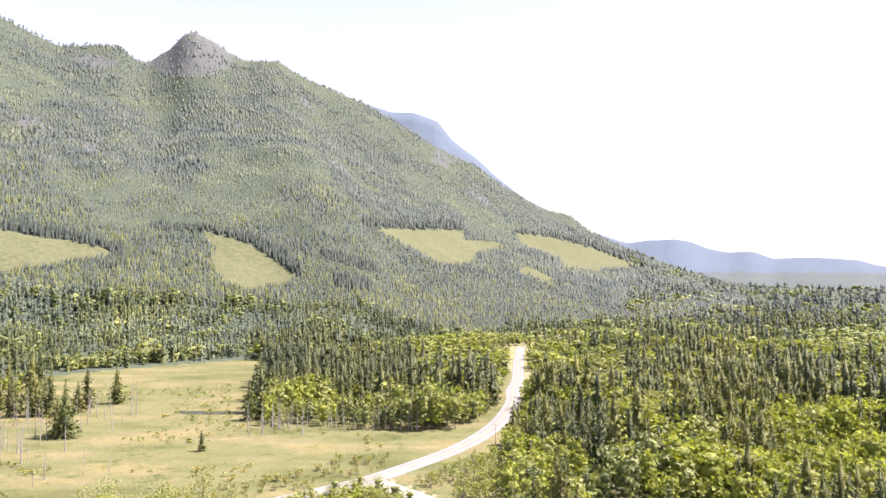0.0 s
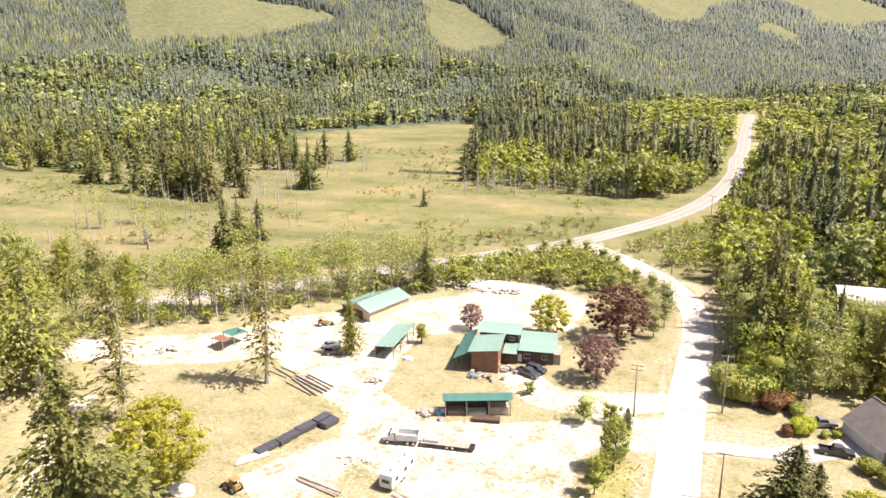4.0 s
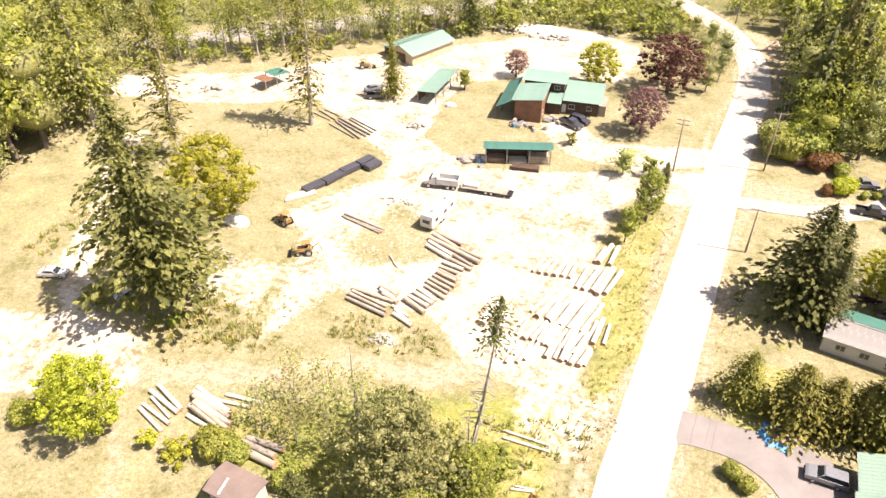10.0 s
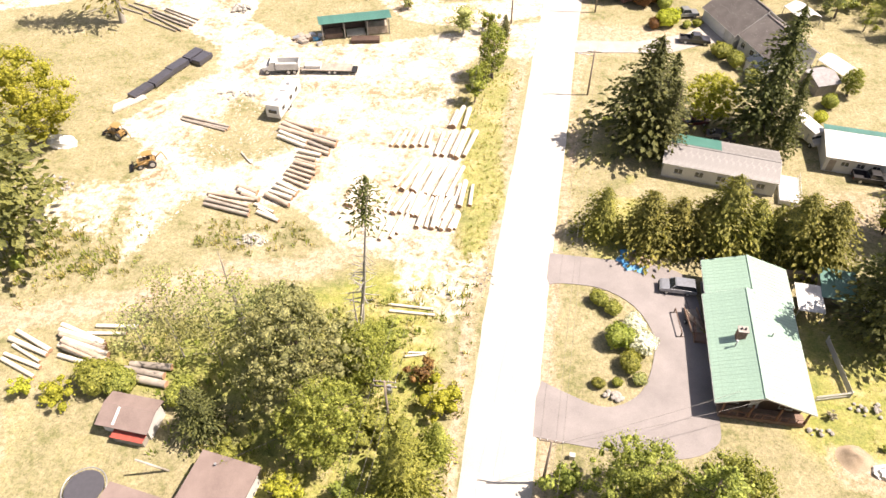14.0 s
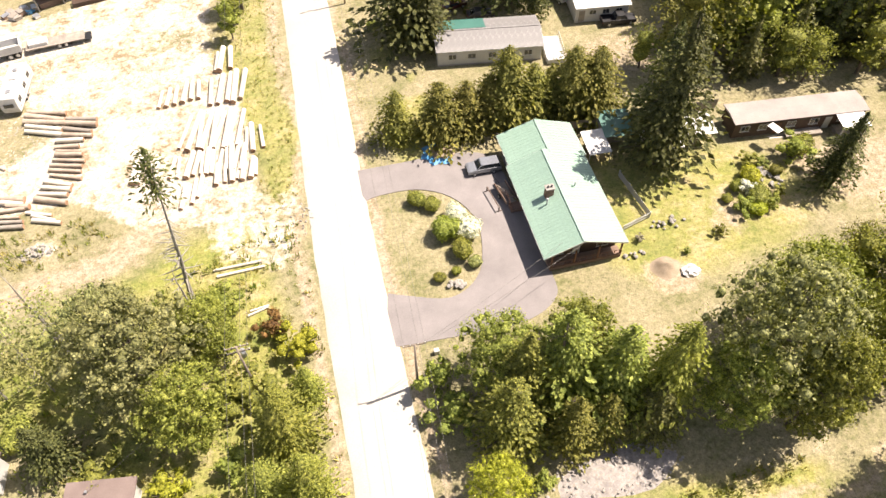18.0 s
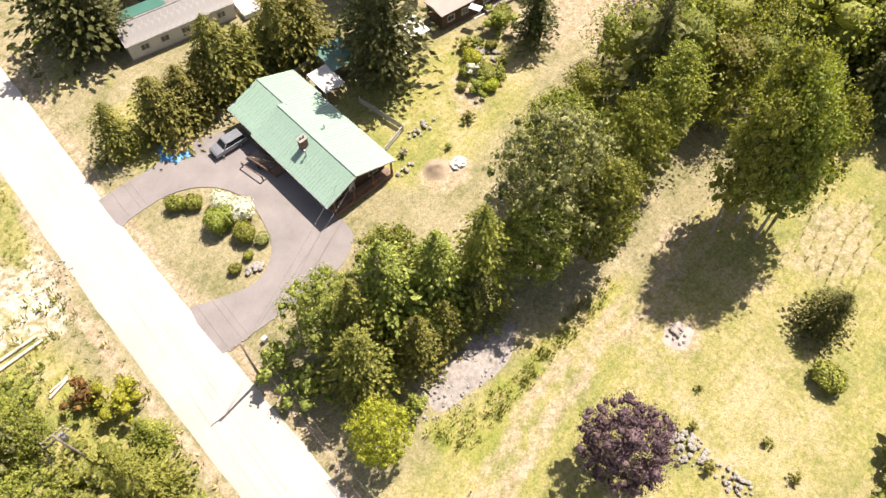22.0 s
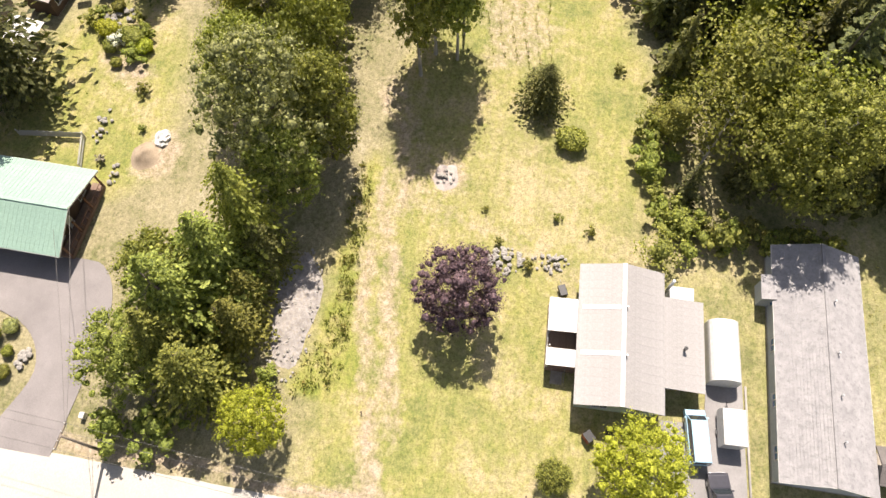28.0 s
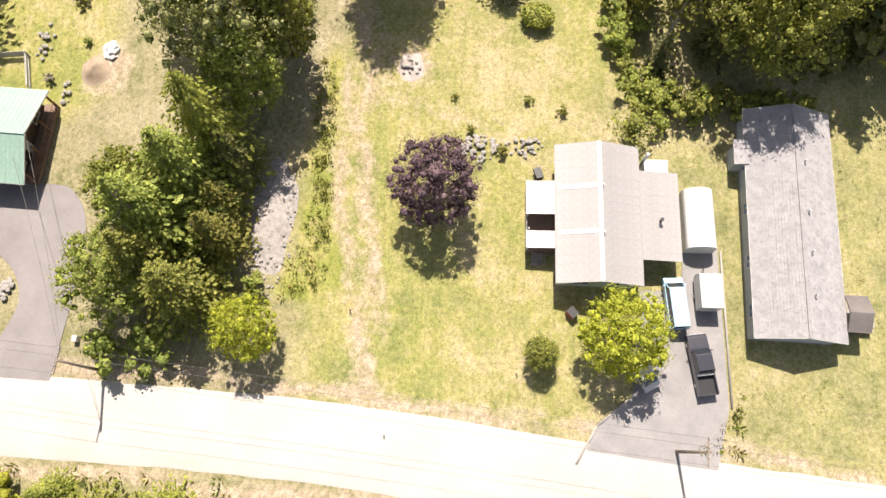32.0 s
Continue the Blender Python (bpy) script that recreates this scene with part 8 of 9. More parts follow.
open_grass("roadside_tufts", [(8, 70), (22, 73), (22, 90), (14, 104), (10, 100)], 1.0, 0.1, 0.3, [STRAW, GRASS], "dry tufts along the road", 81)
open_grass("west_tufts", [(-64, 66), (-50, 70), (-47, 58), (-60, 50), (-66, 54)], 1.0, 0.2, 0.6, [STRAW, STRAW, GRASS], "dry tufts beside the gravel track", 82)
open_grass("garden_tufts", [(38, 40), (66, 44), (66, 54), (44, 58), (38, 46)], 1.1, 0.1, 0.3, [GRASS, STRAW, GRASS], "short grass of the back garden", 83)


# bark and broken wood strewn over the gravel
def chip(seed):
    r = np.random.default_rng(seed)
    L, w = r.uniform(0.5, 1.0), r.uniform(0.08, 0.2)
    v = np.array([[-L, -w, 0.0], [L, -w * 0.6, 0.0], [L * 0.9, w, 0.0], [-L * 0.8, w * 0.8, 0.0], [0.0, 0.0, 0.22]])
    return v, np.array([[0, 1, 4], [1, 2, 4], [2, 3, 4], [3, 0, 4]])


r_ = np.random.default_rng(90)
dx_, dy_ = r_.uniform(-58, -6, 5200), r_.uniform(62, 112, 5200)
k_ = inside(dx_, dy_, YARD) & (fractal(dx_, dy_, 9, 51.0, 3) > 0.02)
dx_, dy_ = dx_[k_], dy_[k_]
scatter_mesh("bark_debris", [chip(s) for s in range(4)], dx_, dy_, np.zeros(len(dx_)) - 0.02, r_.uniform(0.15, 0.5, len(dx_)), np.ones(len(dx_)), r_.integers(0, 4, len(dx_)), [LOGBARK, DEADWOOD, PEELED], r_.integers(0, 3, len(dx_)), "bark and broken wood strewn over the gravel yard", 91)["category"] = "debris"

# ---- logs ----
def log_pile(label, spots, L, r, rz, mat, layers=1, seed=0, group="log piles"):
    """Logs lying side by side; spots are their middles."""
    rnd = random.Random(seed)
    cx, cy = sum(s[0] for s in spots) / len(spots), sum(s[1] for s in spots) / len(spots)
    t = thing("log_pile", label, "logs", pose(cx, cy, 0), group)
    kinds = []
    for k in range(3):
        bm = bmesh.new()
        rr, LL = r * (0.8 + 0.2 * k), L * (0.88 + 0.1 * k)
        add_tube(bm, (-LL / 2, 0, 0), (0, 0, 0), rr, rr * 0.93, 10, False)
        add_tube(bm, (0, 0, 0), (LL / 2, 0, 0), rr * 0.93, rr * 0.85, 10, False)
        for xx, q, flip in ((-LL / 2, rr, True), (LL / 2, rr * 0.85, False)):
            ring = [bm.verts.new((xx, q * math.cos(6.2832 * i / 10), q * math.sin(6.2832 * i / 10))) for i in range(10)]
            bm.faces.new(ring[::-1] if flip else ring).material_index = 1
        bmesh.ops.recalc_face_normals(bm, faces=bm.faces[:])
        me = bm_mesh("log", bm, mat)
        me.materials.append(CUT)
        kinds.append((me, rr))
    me_alt = kinds[1][0].copy()
    me_alt.materials[0] = (WEATHERED, PEELED)[seed % 2]
    for x, y in spots:
        for z in range(layers):
            me, rr = rnd.choice(kinds)
            if mat is LOGBARK and rnd.random() < 0.4:
                me = me_alt
            share("log", me, t, pose(x - cx + rnd.uniform(-0.3, 0.3), y - cy + rnd.uniform(-0.15, 0.15) + 0.4 * z, rr * (1 + 1.6 * z) - 0.05, rnd.uniform(0, 360), 0, rz + rnd.uniform(-5, 5) + (180 if rnd.random() < 0.5 else 0)))
    return t


def row(x0, y0, x1, y1, n):
    return [(x0 + (x1 - x0) * i / (n - 1), y0 + (y1 - y0) * i / (n - 1)) for i in range(n)]


W1 = "row of pale peeled logs with dark cut ends on gravel"
log_pile(W1, row(-17.6, 89.6, -11.9, 90.3, 6), 4.2, 0.34, 82, PEELED, 1, 1)
log_pile(W1, row(-9.9, 89.2, -5.2, 89.4, 5), 6.8, 0.42, 80, PEELED, 1, 2)
log_pile(W1, row(-8.6, 96.2, -6.4, 96.4, 3), 5.4, 0.42, 80, PEELED, 1, 3)
log_pile(W1, row(-14.4, 81.4, -7.0, 80.2, 9), 7.6, 0.36, 74, PEELED, 1, 4)
log_pile(W1, row(-21.6, 75.8, -16.0, 74.6, 7), 4.6, 0.34, 76, PEELED, 1, 5)
log_pile(W1, row(-14.6, 74.6, -7.2, 74.0, 10), 4.6, 0.36, 78, PEELED, 1, 6)
log_pile(W1, row(-11.4, 71.6, -5.8, 71.6, 9), 3.6, 0.34, 80, PEELED, 1, 7)
log_pile(W1, row(-6.2, 77.4, -4.4, 77.4, 3), 5.2, 0.36, 86, PEELED, 1, 8)
log_pile(W1, row(-15.8, 69.0, -13.2, 70.2, 3), 4.4, 0.32, 76, PEELED, 1, 9)
B1 = "short brown bark-covered logs laid side by side"
log_pile(B1, row(-33.9, 91.6, -34.0, 87.4, 5), 5.8, 0.38, -22, LOGBARK, 1, 11)
log_pile(B1, row(-28.8, 88.8, -29.6, 85.6, 4), 4.6, 0.36, -22, LOGBARK, 1, 12)
log_pile(B1, row(-30.6, 84.6, -30.6, 81.6, 4), 3.9, 0.36, -14, LOGBARK, 1, 13)
log_pile(B1, row(-30.6, 80.6, -30.9, 77.6, 4), 5.2, 0.36, -22, LOGBARK, 1, 14)
log_pile(B1, row(-31.9, 76.6, -32.4, 73.4, 4), 4.2, 0.36, -22, LOGBARK, 1, 15)
log_pile(B1, row(-39.4, 73.6, -39.4, 70.6, 4), 7.6, 0.32, -10, LOGBARK, 1, 16)
log_pile(B1, row(-37.4, 75.2, -36.8, 73.6, 3), 3.2, 0.40, -20, LOGBARK, 1, 17)
log_pile(B1, row(-33.8, 71.6, -33.0, 69.8, 3), 4.0, 0.32, -28, PEELED, 1, 18)
log_pile("long thin poles lying on gravel", row(-49.4, 91.2, -49.8, 90.2, 3), 8.4, 0.2, -11, WEATHERED, 1, 19)
log_pile("single weathered log on gravel", row(-40.2, 82.5, -40.1, 82.3, 2), 3.0, 0.14, -45, DEADWOOD, 1, 20)
log_pile("weathered timbers beside the lawn", row(-69.6, 121.6, -66.6, 126.2, 6), 10.5, 0.24, -30, WEATHERED, 1, 21)
log_pile("weathered timbers beside the lawn", row(-77.2, 126.4, -76.0, 128.8, 3), 6.5, 0.22, -24, WEATHERED, 1, 22)
log_pile("stack of pinkish bark logs in rough grass", row(-49.4, 46.4, -48.0, 43.2, 6), 6.8, 0.34, -14, LOGBARK, 2, 23)
log_pile("pale logs beside a yellow tree", row(-55.4, 45.4, -55.6, 41.6, 5), 5.6, 0.28, -20, PEELED, 1, 24)
log_pile("old grey logs under sparse alders", row(-39.8, 43.2, -39.8, 41.2, 3), 5.2, 0.45, -4, WEATHERED, 1, 25)
log_pile("pale sawn timbers on rough ground", row(-46.4, 48.6, -46.8, 47.4, 2), 5.0, 0.24, 4, PEELED, 1, 26)
log_pile("pale planks on rough grass under power lines", row(-10.2, 55.6, -9.8, 54.6, 2), 5.4, 0.16, 2, PEELED, 1, 27)
log_pile("short pale log under power lines", row(-8.6, 48.6, -8.5, 48.3, 2), 2.6, 0.16, 8, PEELED, 1, 28)
# lumber wrapped in black plastic
for k, (x, y, rz, L, h) in enumerate(((-63.8, 98.4, 66, 2.2, 0.9), (-61.8, 102.6, 70, 2.4, 1.0), (-60.2, 106.6, 65, 2.0, 1.15), (-58.6, 110.4, 69, 1.9, 1.2), (-56.6, 109.6, 69, 1.8, 1.1))):
    t = thing("wrapped_lumber", "stack of lumber wrapped in black plastic", "lumber", pose(x, y, 0, 0, 0, rz), "wrapped lumber")
    part("wrap", box(-L, L, -0.95, 0.95, 0.2, h, 0.1), TARP, t)
    for xx in (-L * 0.7, 0, L * 0.7):
        part("bearer", box(xx - 0.08, xx + 0.08, -0.95, 0.95, 0, 0.2), WEATHERED, t)
        part("strap", box(xx - 0.04, xx + 0.04, -0.97, 0.97, 0.22, h + 0.02), TARP, t)
t = thing("lumber_stack", "low stack of dark sawn boards on gravel", "lumber", pose(-27.8, 119.6, 0, 0, 0, 8))
for z in range(3):
    for j in range(4):
        part("board", box(-2.7, 2.7, -0.9 + 0.45 * j, -0.5 + 0.45 * j, 0.05 + 0.24 * z, 0.26 + 0.24 * z), BROWNWALL, t)
t = thing("lumber_stack", "pale sawn boards beside wrapped lumber", "lumber", pose(-64.8, 95.2, 0, 0, 0, 50))
for z in range(2):
    for j in range(4):
        part("board", box(-3.2 + 0.3 * j, 3.0 - 0.2 * z, -0.9 + 0.45 * j, -0.5 + 0.45 * j, 0.05 + 0.2 * z, 0.22 + 0.2 * z), PEELED, t)


# ---- vehicles: their own x points ahead ----
def wheel(parent, x, y, r, w=0.22):
    bm = bmesh.new()
    s = 1 if y > 0 else -1
    add_tube(bm, (x, y - s * w, r), (x, y, r), r, r, 16)
    bmesh.ops.bevel(bm, geom=[e for e in bm.edges if len(e.link_faces) == 2 and any(len(f.verts) > 4 for f in e.link_faces)], offset=0.04, segments=2, affect="EDGES")
    t = part("wheel", bm, RUBBER, parent)
    part("rim", tube((x, y - s * 0.02, r), (x, y + s * 0.012, r), r * 0.6, n=12), GALV, t)


def shell(profile, width, mat, parent, name, bevel=0.06, lift=0.0, taper=None):
    bm = prism(profile, width)
    if taper:
        z0, z1, k = taper
        for v in bm.verts:
            if v.co.z > z0:
                v.co.y *= 1 - k * min(1, (v.co.z - z0) / (z1 - z0))
    bmesh.ops.bevel(bm, geom=bm.edges[:], offset=bevel, segments=2, affect="EDGES", profile=0.6)
    return part(name, bm, mat, parent, smooth=False)


def vehicle(name, label, x, y, rz, style, paint, group="", L=None):
    W = {"pickup": 1.95, "suv": 1.85, "van": 1.95, "sedan": 1.8}[style]
    L = L or {"pickup": 5.7, "suv": 4.7, "van": 5.3, "sedan": 4.6}[style]
    t = thing(name, label, "pickup" if style == "pickup" else "car" if style != "van" else "van", pose(x, y, 0, 0, 0, rz), group)
    f, b = L / 2, -L / 2
    if style == "pickup":
        body = [(b + 2.0, 0.42), (f - 0.1, 0.42), (f, 0.6), (f - 0.03, 0.95), (f - 0.25, 1.08), (f - 1.35, 1.16), (b + 2.0, 1.16)]
        cab = [(f - 1.45, 1.12), (f - 2.05, 1.80), (b + 2.35, 1.84), (b + 2.02, 1.12)]
        top = [(f - 2.0, 1.80), (f - 2.15, 1.88), (b + 2.35, 1.88), (b + 2.3, 1.80)]
        part("bed_floor", box(b + 0.08, b + 2.0, -W / 2 + 0.12, W / 2 - 0.12, 0.6, 0.7), BLACKMETAL, t)
        for s in (-1, 1):
            part("bed_side", box(b, b + 2.02, s * W / 2 - (0.13 if s > 0 else 0), s * W / 2 + (0.13 if s < 0 else 0), 0.45, 1.15, 0.03), paint, t)
        part("tailgate", box(b - 0.02, b + 0.08, -W / 2 + 0.13, W / 2 - 0.13, 0.5, 1.14, 0.02), paint, t)
    elif style == "suv":
        body = [(b, 0.45), (f - 0.1, 0.42), (f, 0.6), (f - 0.04, 0.9), (f - 0.3, 1.02), (f - 1.15, 1.1), (b + 0.02, 1.1), (b - 0.02, 0.8)]
        cab = [(f - 1.2, 1.06), (f - 1.85, 1.68), (b + 0.35, 1.7), (b + 0.04, 1.06)]
        top = [(f - 1.8, 1.66), (f - 1.95, 1.76), (b + 0.4, 1.76), (b + 0.3, 1.66)]
    elif style == "van":
        body = [(b, 0.42), (f - 0.1, 0.42), (f, 0.65), (f - 0.05, 1.0), (f - 0.55, 1.2), (b, 1.2)]
        cab = [(f - 0.6, 1.16), (f - 1.25, 1.9), (b + 0.1, 1.95), (b + 0.02, 1.16)]
        top = [(f - 1.2, 1.88), (f - 1.4, 2.02), (b + 0.1, 2.02), (b + 0.06, 1.9)]
    else:
        body = [(b, 0.4), (f - 0.1, 0.38), (f, 0.55), (f - 0.05, 0.8), (f - 1.2, 0.95), (b + 0.9, 0.98), (b + 0.05, 0.92)]
        cab = [(f - 1.25, 0.92), (f - 2.0, 1.38), (b + 1.25, 1.4), (b + 0.55, 0.94)]
        top = [(f - 1.95, 1.36), (f - 2.1, 1.45), (b + 1.35, 1.45), (b + 1.2, 1.36)]
    shell(body, W, paint, t, "body")
    h0, h1 = cab[0][1], cab[1][1]
    shell(cab, W - 0.12, DARKGLASS, t, "glass", 0.04, 0, (h0, h1, 0.14))
    shell(top, (W - 0.14) * 0.87, paint, t, "roof", 0.03)
    for s in (-1, 1):
        for u, v in ((cab[0], cab[1]), (cab[3], cab[2])):
            part("pillar", tube((u[0], s * (W / 2 - 0.07), u[1]), (v[0], s * (W / 2 - 0.07) * 0.87, v[1]), 0.045, n=5), paint, t)
        part("mirror", box(cab[0][0] - 0.35, cab[0][0] - 0.2, s * W / 2 + (0.0 if s > 0 else -0.2), s * W / 2 + (0.2 if s > 0 else 0.0), h0 + 0.02, h0 + 0.2, 0.02), paint, t)
        part("headlight", box(f - 0.12, f + 0.01, s * (W / 2 - 0.28) - 0.18, s * (W / 2 - 0.28) + 0.18, 0.68, 0.86, 0.02), CHROME, t)
        part("tail_light", box(b - 0.03, b + 0.02, s * (W / 2 - 0.12) - 0.08, s * (W / 2 - 0.12) + 0.08, 0.75, 1.0), REDPAINT, t)
    part("bumper", box(f - 0.05, f + 0.08, -W / 2 + 0.1, W / 2 - 0.1, 0.42, 0.58, 0.03), CHROME if style == "pickup" else BLACKMETAL, t)
    r = 0.4 if style in ("pickup", "van") else 0.35
    for ux in (f - 0.95, b + 1.1):
        for s in (-1, 1):
            wheel(t, ux, s * (W / 2 + 0.01), r)
    return t


vehicle("suv", "silver SUV parked on the asphalt by a bungalow", 23.9, 61.9, 176, "suv", SILVERPAINT)
vehicle("van", "light blue and white van parked on a driveway", 14.8, -23.2, 4, "van", BLUEPAINT)
v = vehicle("pickup", "dark pickup with open bed and white toolbox", 8.7, -25.4, 8, "pickup", DARKPAINT, L=6.0)
part("toolbox", box(-1.1, -0.55, -0.85, 0.85, 0.95, 1.25, 0.03), WHITEPAINT, v)
vehicle("car", "white car parked beneath a yellow maple", 8.2, -19.4, 30, "sedan", WHITEPAINT)
vehicle("pickup", "dark blue pickup on a concrete drive", 34.9, 125.4, -4, "pickup", DARKPAINT)
vehicle("pickup", "silver-grey pickup beside a clipped hedge", 34.2, 135.4, 12, "pickup", SILVERPAINT)
vehicle("pickup", "dark pickup parked before the yard house", -23.4, 141.6, -28, "pickup", DARKPAINT)
vehicle("suv", "dark SUV parked before the yard house", -22.0, 143.9, -22, "suv", DARKPAINT)
vehicle("car", "dark car on the grass behind a mobile home", 34.8, 95.2, -10, "sedan", DARKPAINT)
vehicle("car", "dark red car in the shade of firs", 31.2, 98.9, 15, "sedan", plain("dark_red_car_paint", (0.07, 0.012, 0.014), 0.3, 0.2, 0.5))
vehicle("car", "white car on a rough verge", -89.6, 60.2, 18, "sedan", WHITEPAINT)
vehicle("car", "white car in a fir's shade", -74.6, 60.4, 62, "sedan", WHITEPAINT)
vehicle("pickup", "white pickup with black bed on the road bend", 6.0, 207.4, 122, "pickup", WHITEPAINT)
vehicle("pickup", "dark pickup parked under a young pine", -69.6, 140.2, 20, "pickup", DARKPAINT)
vehicle("car", "grey car parked under a young pine", -72.6, 144.0, 50, "sedan", SILVERPAINT)
vehicle("pickup", "dark pickup beside a white outbuilding", 55.8, 86.8, -8, "pickup", BLACKMETAL)

t = thing("camper", "white camper truck beside firs", "camper", pose(48.4, 97.2, 0, 0, 0, -65))
shell([(-3.4, 0.6), (1.6, 0.6), (1.6, 2.0), (2.7, 2.1), (2.7, 2.85), (-3.4, 2.95)], 2.3, WHITEPAINT, t, "body", 0.08)
shell([(1.62, 0.5), (3.3, 0.5), (3.35, 1.1), (2.6, 1.25), (2.2, 1.95), (1.62, 1.95)], 2.0, WHITEPAINT, t, "cab", 0.08)
part("windscreen", box(2.28, 2.5, -0.85, 0.85, 1.32, 1.8), DARKGLASS, t)
for ux in (2.6, -1.9):
    for s in (-1, 1):
        wheel(t, ux, s * 1.08, 0.38)
for s in (-1, 1):
    part("window", box(-2.4, -1.2, s * 1.15 - 0.02, s * 1.15 + 0.02, 1.6, 2.2), DARKGLASS, t)

t = thing("travel_trailer", "white travel trailer parked on the gravel yard", "trailer", pose(-37.7, 97.2, 0, 0, 0, 82))
shell([(-4.4, 0.55), (4.2, 0.55), (4.7, 1.2), (4.3, 2.85), (-4.3, 3.0), (-4.6, 1.4)], 2.45, WHITEPAINT, t, "body", 0.1)
for xx in (-2.9, 0.2, 2.6):
    for s in (-1, 1):
        part("window", box(xx - 0.5, xx + 0.5, s * 1.225 - 0.02, s * 1.225 + 0.02, 1.5, 2.2), DARKGLASS, t)
part("rear_window", box(-4.6, -4.52, -0.7, 0.7, 1.6, 2.2), DARKGLASS, t)
for xx, w in ((-2.6, 0.35), (0.6, 0.5), (2.4, 0.3)):
    part("roof_vent", box(xx - w, xx + w, -w, w, 2.93, 3.12, 0.03), GALV if w < 0.5 else WHITEMETAL, t)
part("stripe", box(-4.0, 4.0, -1.24, 1.24, 1.05, 1.15), SILVERPAINT, t)
for xx in (-0.9, 0.0):
    for s in (-1, 1):
        wheel(t, xx, s * 1.2, 0.36)
part("hitch", tube((4.4, 0, 0.55), (5.7, 0, 0.5), 0.06), BLACKMETAL, t)

t = thing("dump_truck", "white dump truck standing on the gravel yard", "truck", pose(-41.0, 107.7, 0, 0, 0, 188))
part("chassis", box(-3.2, 3.2, -0.5, 0.5, 0.6, 0.85), BLACKMETAL, t)
shell([(1.1, 0.8), (3.3, 0.75), (3.4, 1.2), (3.2, 1.55), (2.2, 1.65), (1.9, 2.35), (1.1, 2.4)], 2.2, WHITEPAINT, t, "cab", 0.07)
part("windscreen", box(1.98, 2.2, -0.9, 0.9, 1.72, 2.25), DARKGLASS, t)
bm = bmesh.new()
for q in ((-3.3, 0.9, -1.2, -1.08, 1.0, 2.2), (-3.3, 0.9, 1.08, 1.2, 1.0, 2.2), (0.78, 0.9, -1.08, 1.08, 1.0, 2.45), (-3.3, -3.18, -1.08, 1.08, 1.0, 2.2), (-3.18, 0.78, -1.08, 1.08, 1.0, 1.15)):
    add_box(bm, *q)
part("dump_body", bm, WHITEMETAL, t)
part("cab_guard", box(0.8, 1.6, -1.1, 1.1, 2.45, 2.52), WHITEMETAL, t)
for xx in (2.5, -1.3, -2.4):
    for s in (-1, 1):
        wheel(t, xx, s * 1.18, 0.5, 0.3)
t = thing("flatbed_trailer", "long grey flatbed trailer behind a dump truck", "trailer", pose(-32.9, 108.6, 0, 0, 0, 4))
part("deck", box(-4.4, 4.6, -1.2, 1.2, 0.75, 0.9), WEATHERED, t)
part("ramp", box(4.6, 5.6, -1.1, 1.1, 0.45, 0.55), BLACKMETAL, t)
part("frame", box(-4.4, 4.6, -0.5, 0.5, 0.5, 0.75), BLACKMETAL, t)
part("drawbar", tube((-4.4, 0, 0.6), (-6.0, 0, 0.6), 0.08), BLACKMETAL, t)
part("load", box(-3.8, -1.0, -0.8, 0.8, 0.9, 1.5, 0.05), WHITETARP, t)
for xx in (0.6, 1.6):
    for s in (-1, 1):
        wheel(t, xx, s * 1.1, 0.42, 0.28)
t = thing("cargo_trailer", "white enclosed cargo trailer on a driveway", "trailer", pose(15.9, -26.4, 0, 0, 0, 0))
shell([(-1.8, 0.5), (1.7, 0.5), (1.9, 1.2), (1.7, 2.3), (-1.8, 2.35)], 2.2, WHITEPAINT, t, "body", 0.05)
part("hitch", tube((1.8, 0, 0.5), (2.8, 0, 0.45), 0.05), BLACKMETAL, t)
for s in (-1, 1):
    wheel(t, -0.3, s * 1.12, 0.34)
t = thing("shelter_tent", "white arched fabric garage shelter", "shelter", pose(23.5, -26.0, 0, 0, 0, 90))
arch = [(1.55 * math.cos(math.pi * k / 10), 1.5 + 1.1 * math.sin(math.pi * k / 10)) for k in range(11)]
shell([(1.55, 0.0), *arch, (-1.55, 0.0)][0:1] + arch + [(-1.55, 0.02)], 6.4, WHITETARP, t, "cover", 0.02)
for k in range(5):
    part("hoop", box(-1.57, 1.57, -3.1 + 1.55 * k - 0.03, -3.1 + 1.55 * k + 0.03, 1.42, 1.5), GALV, t)


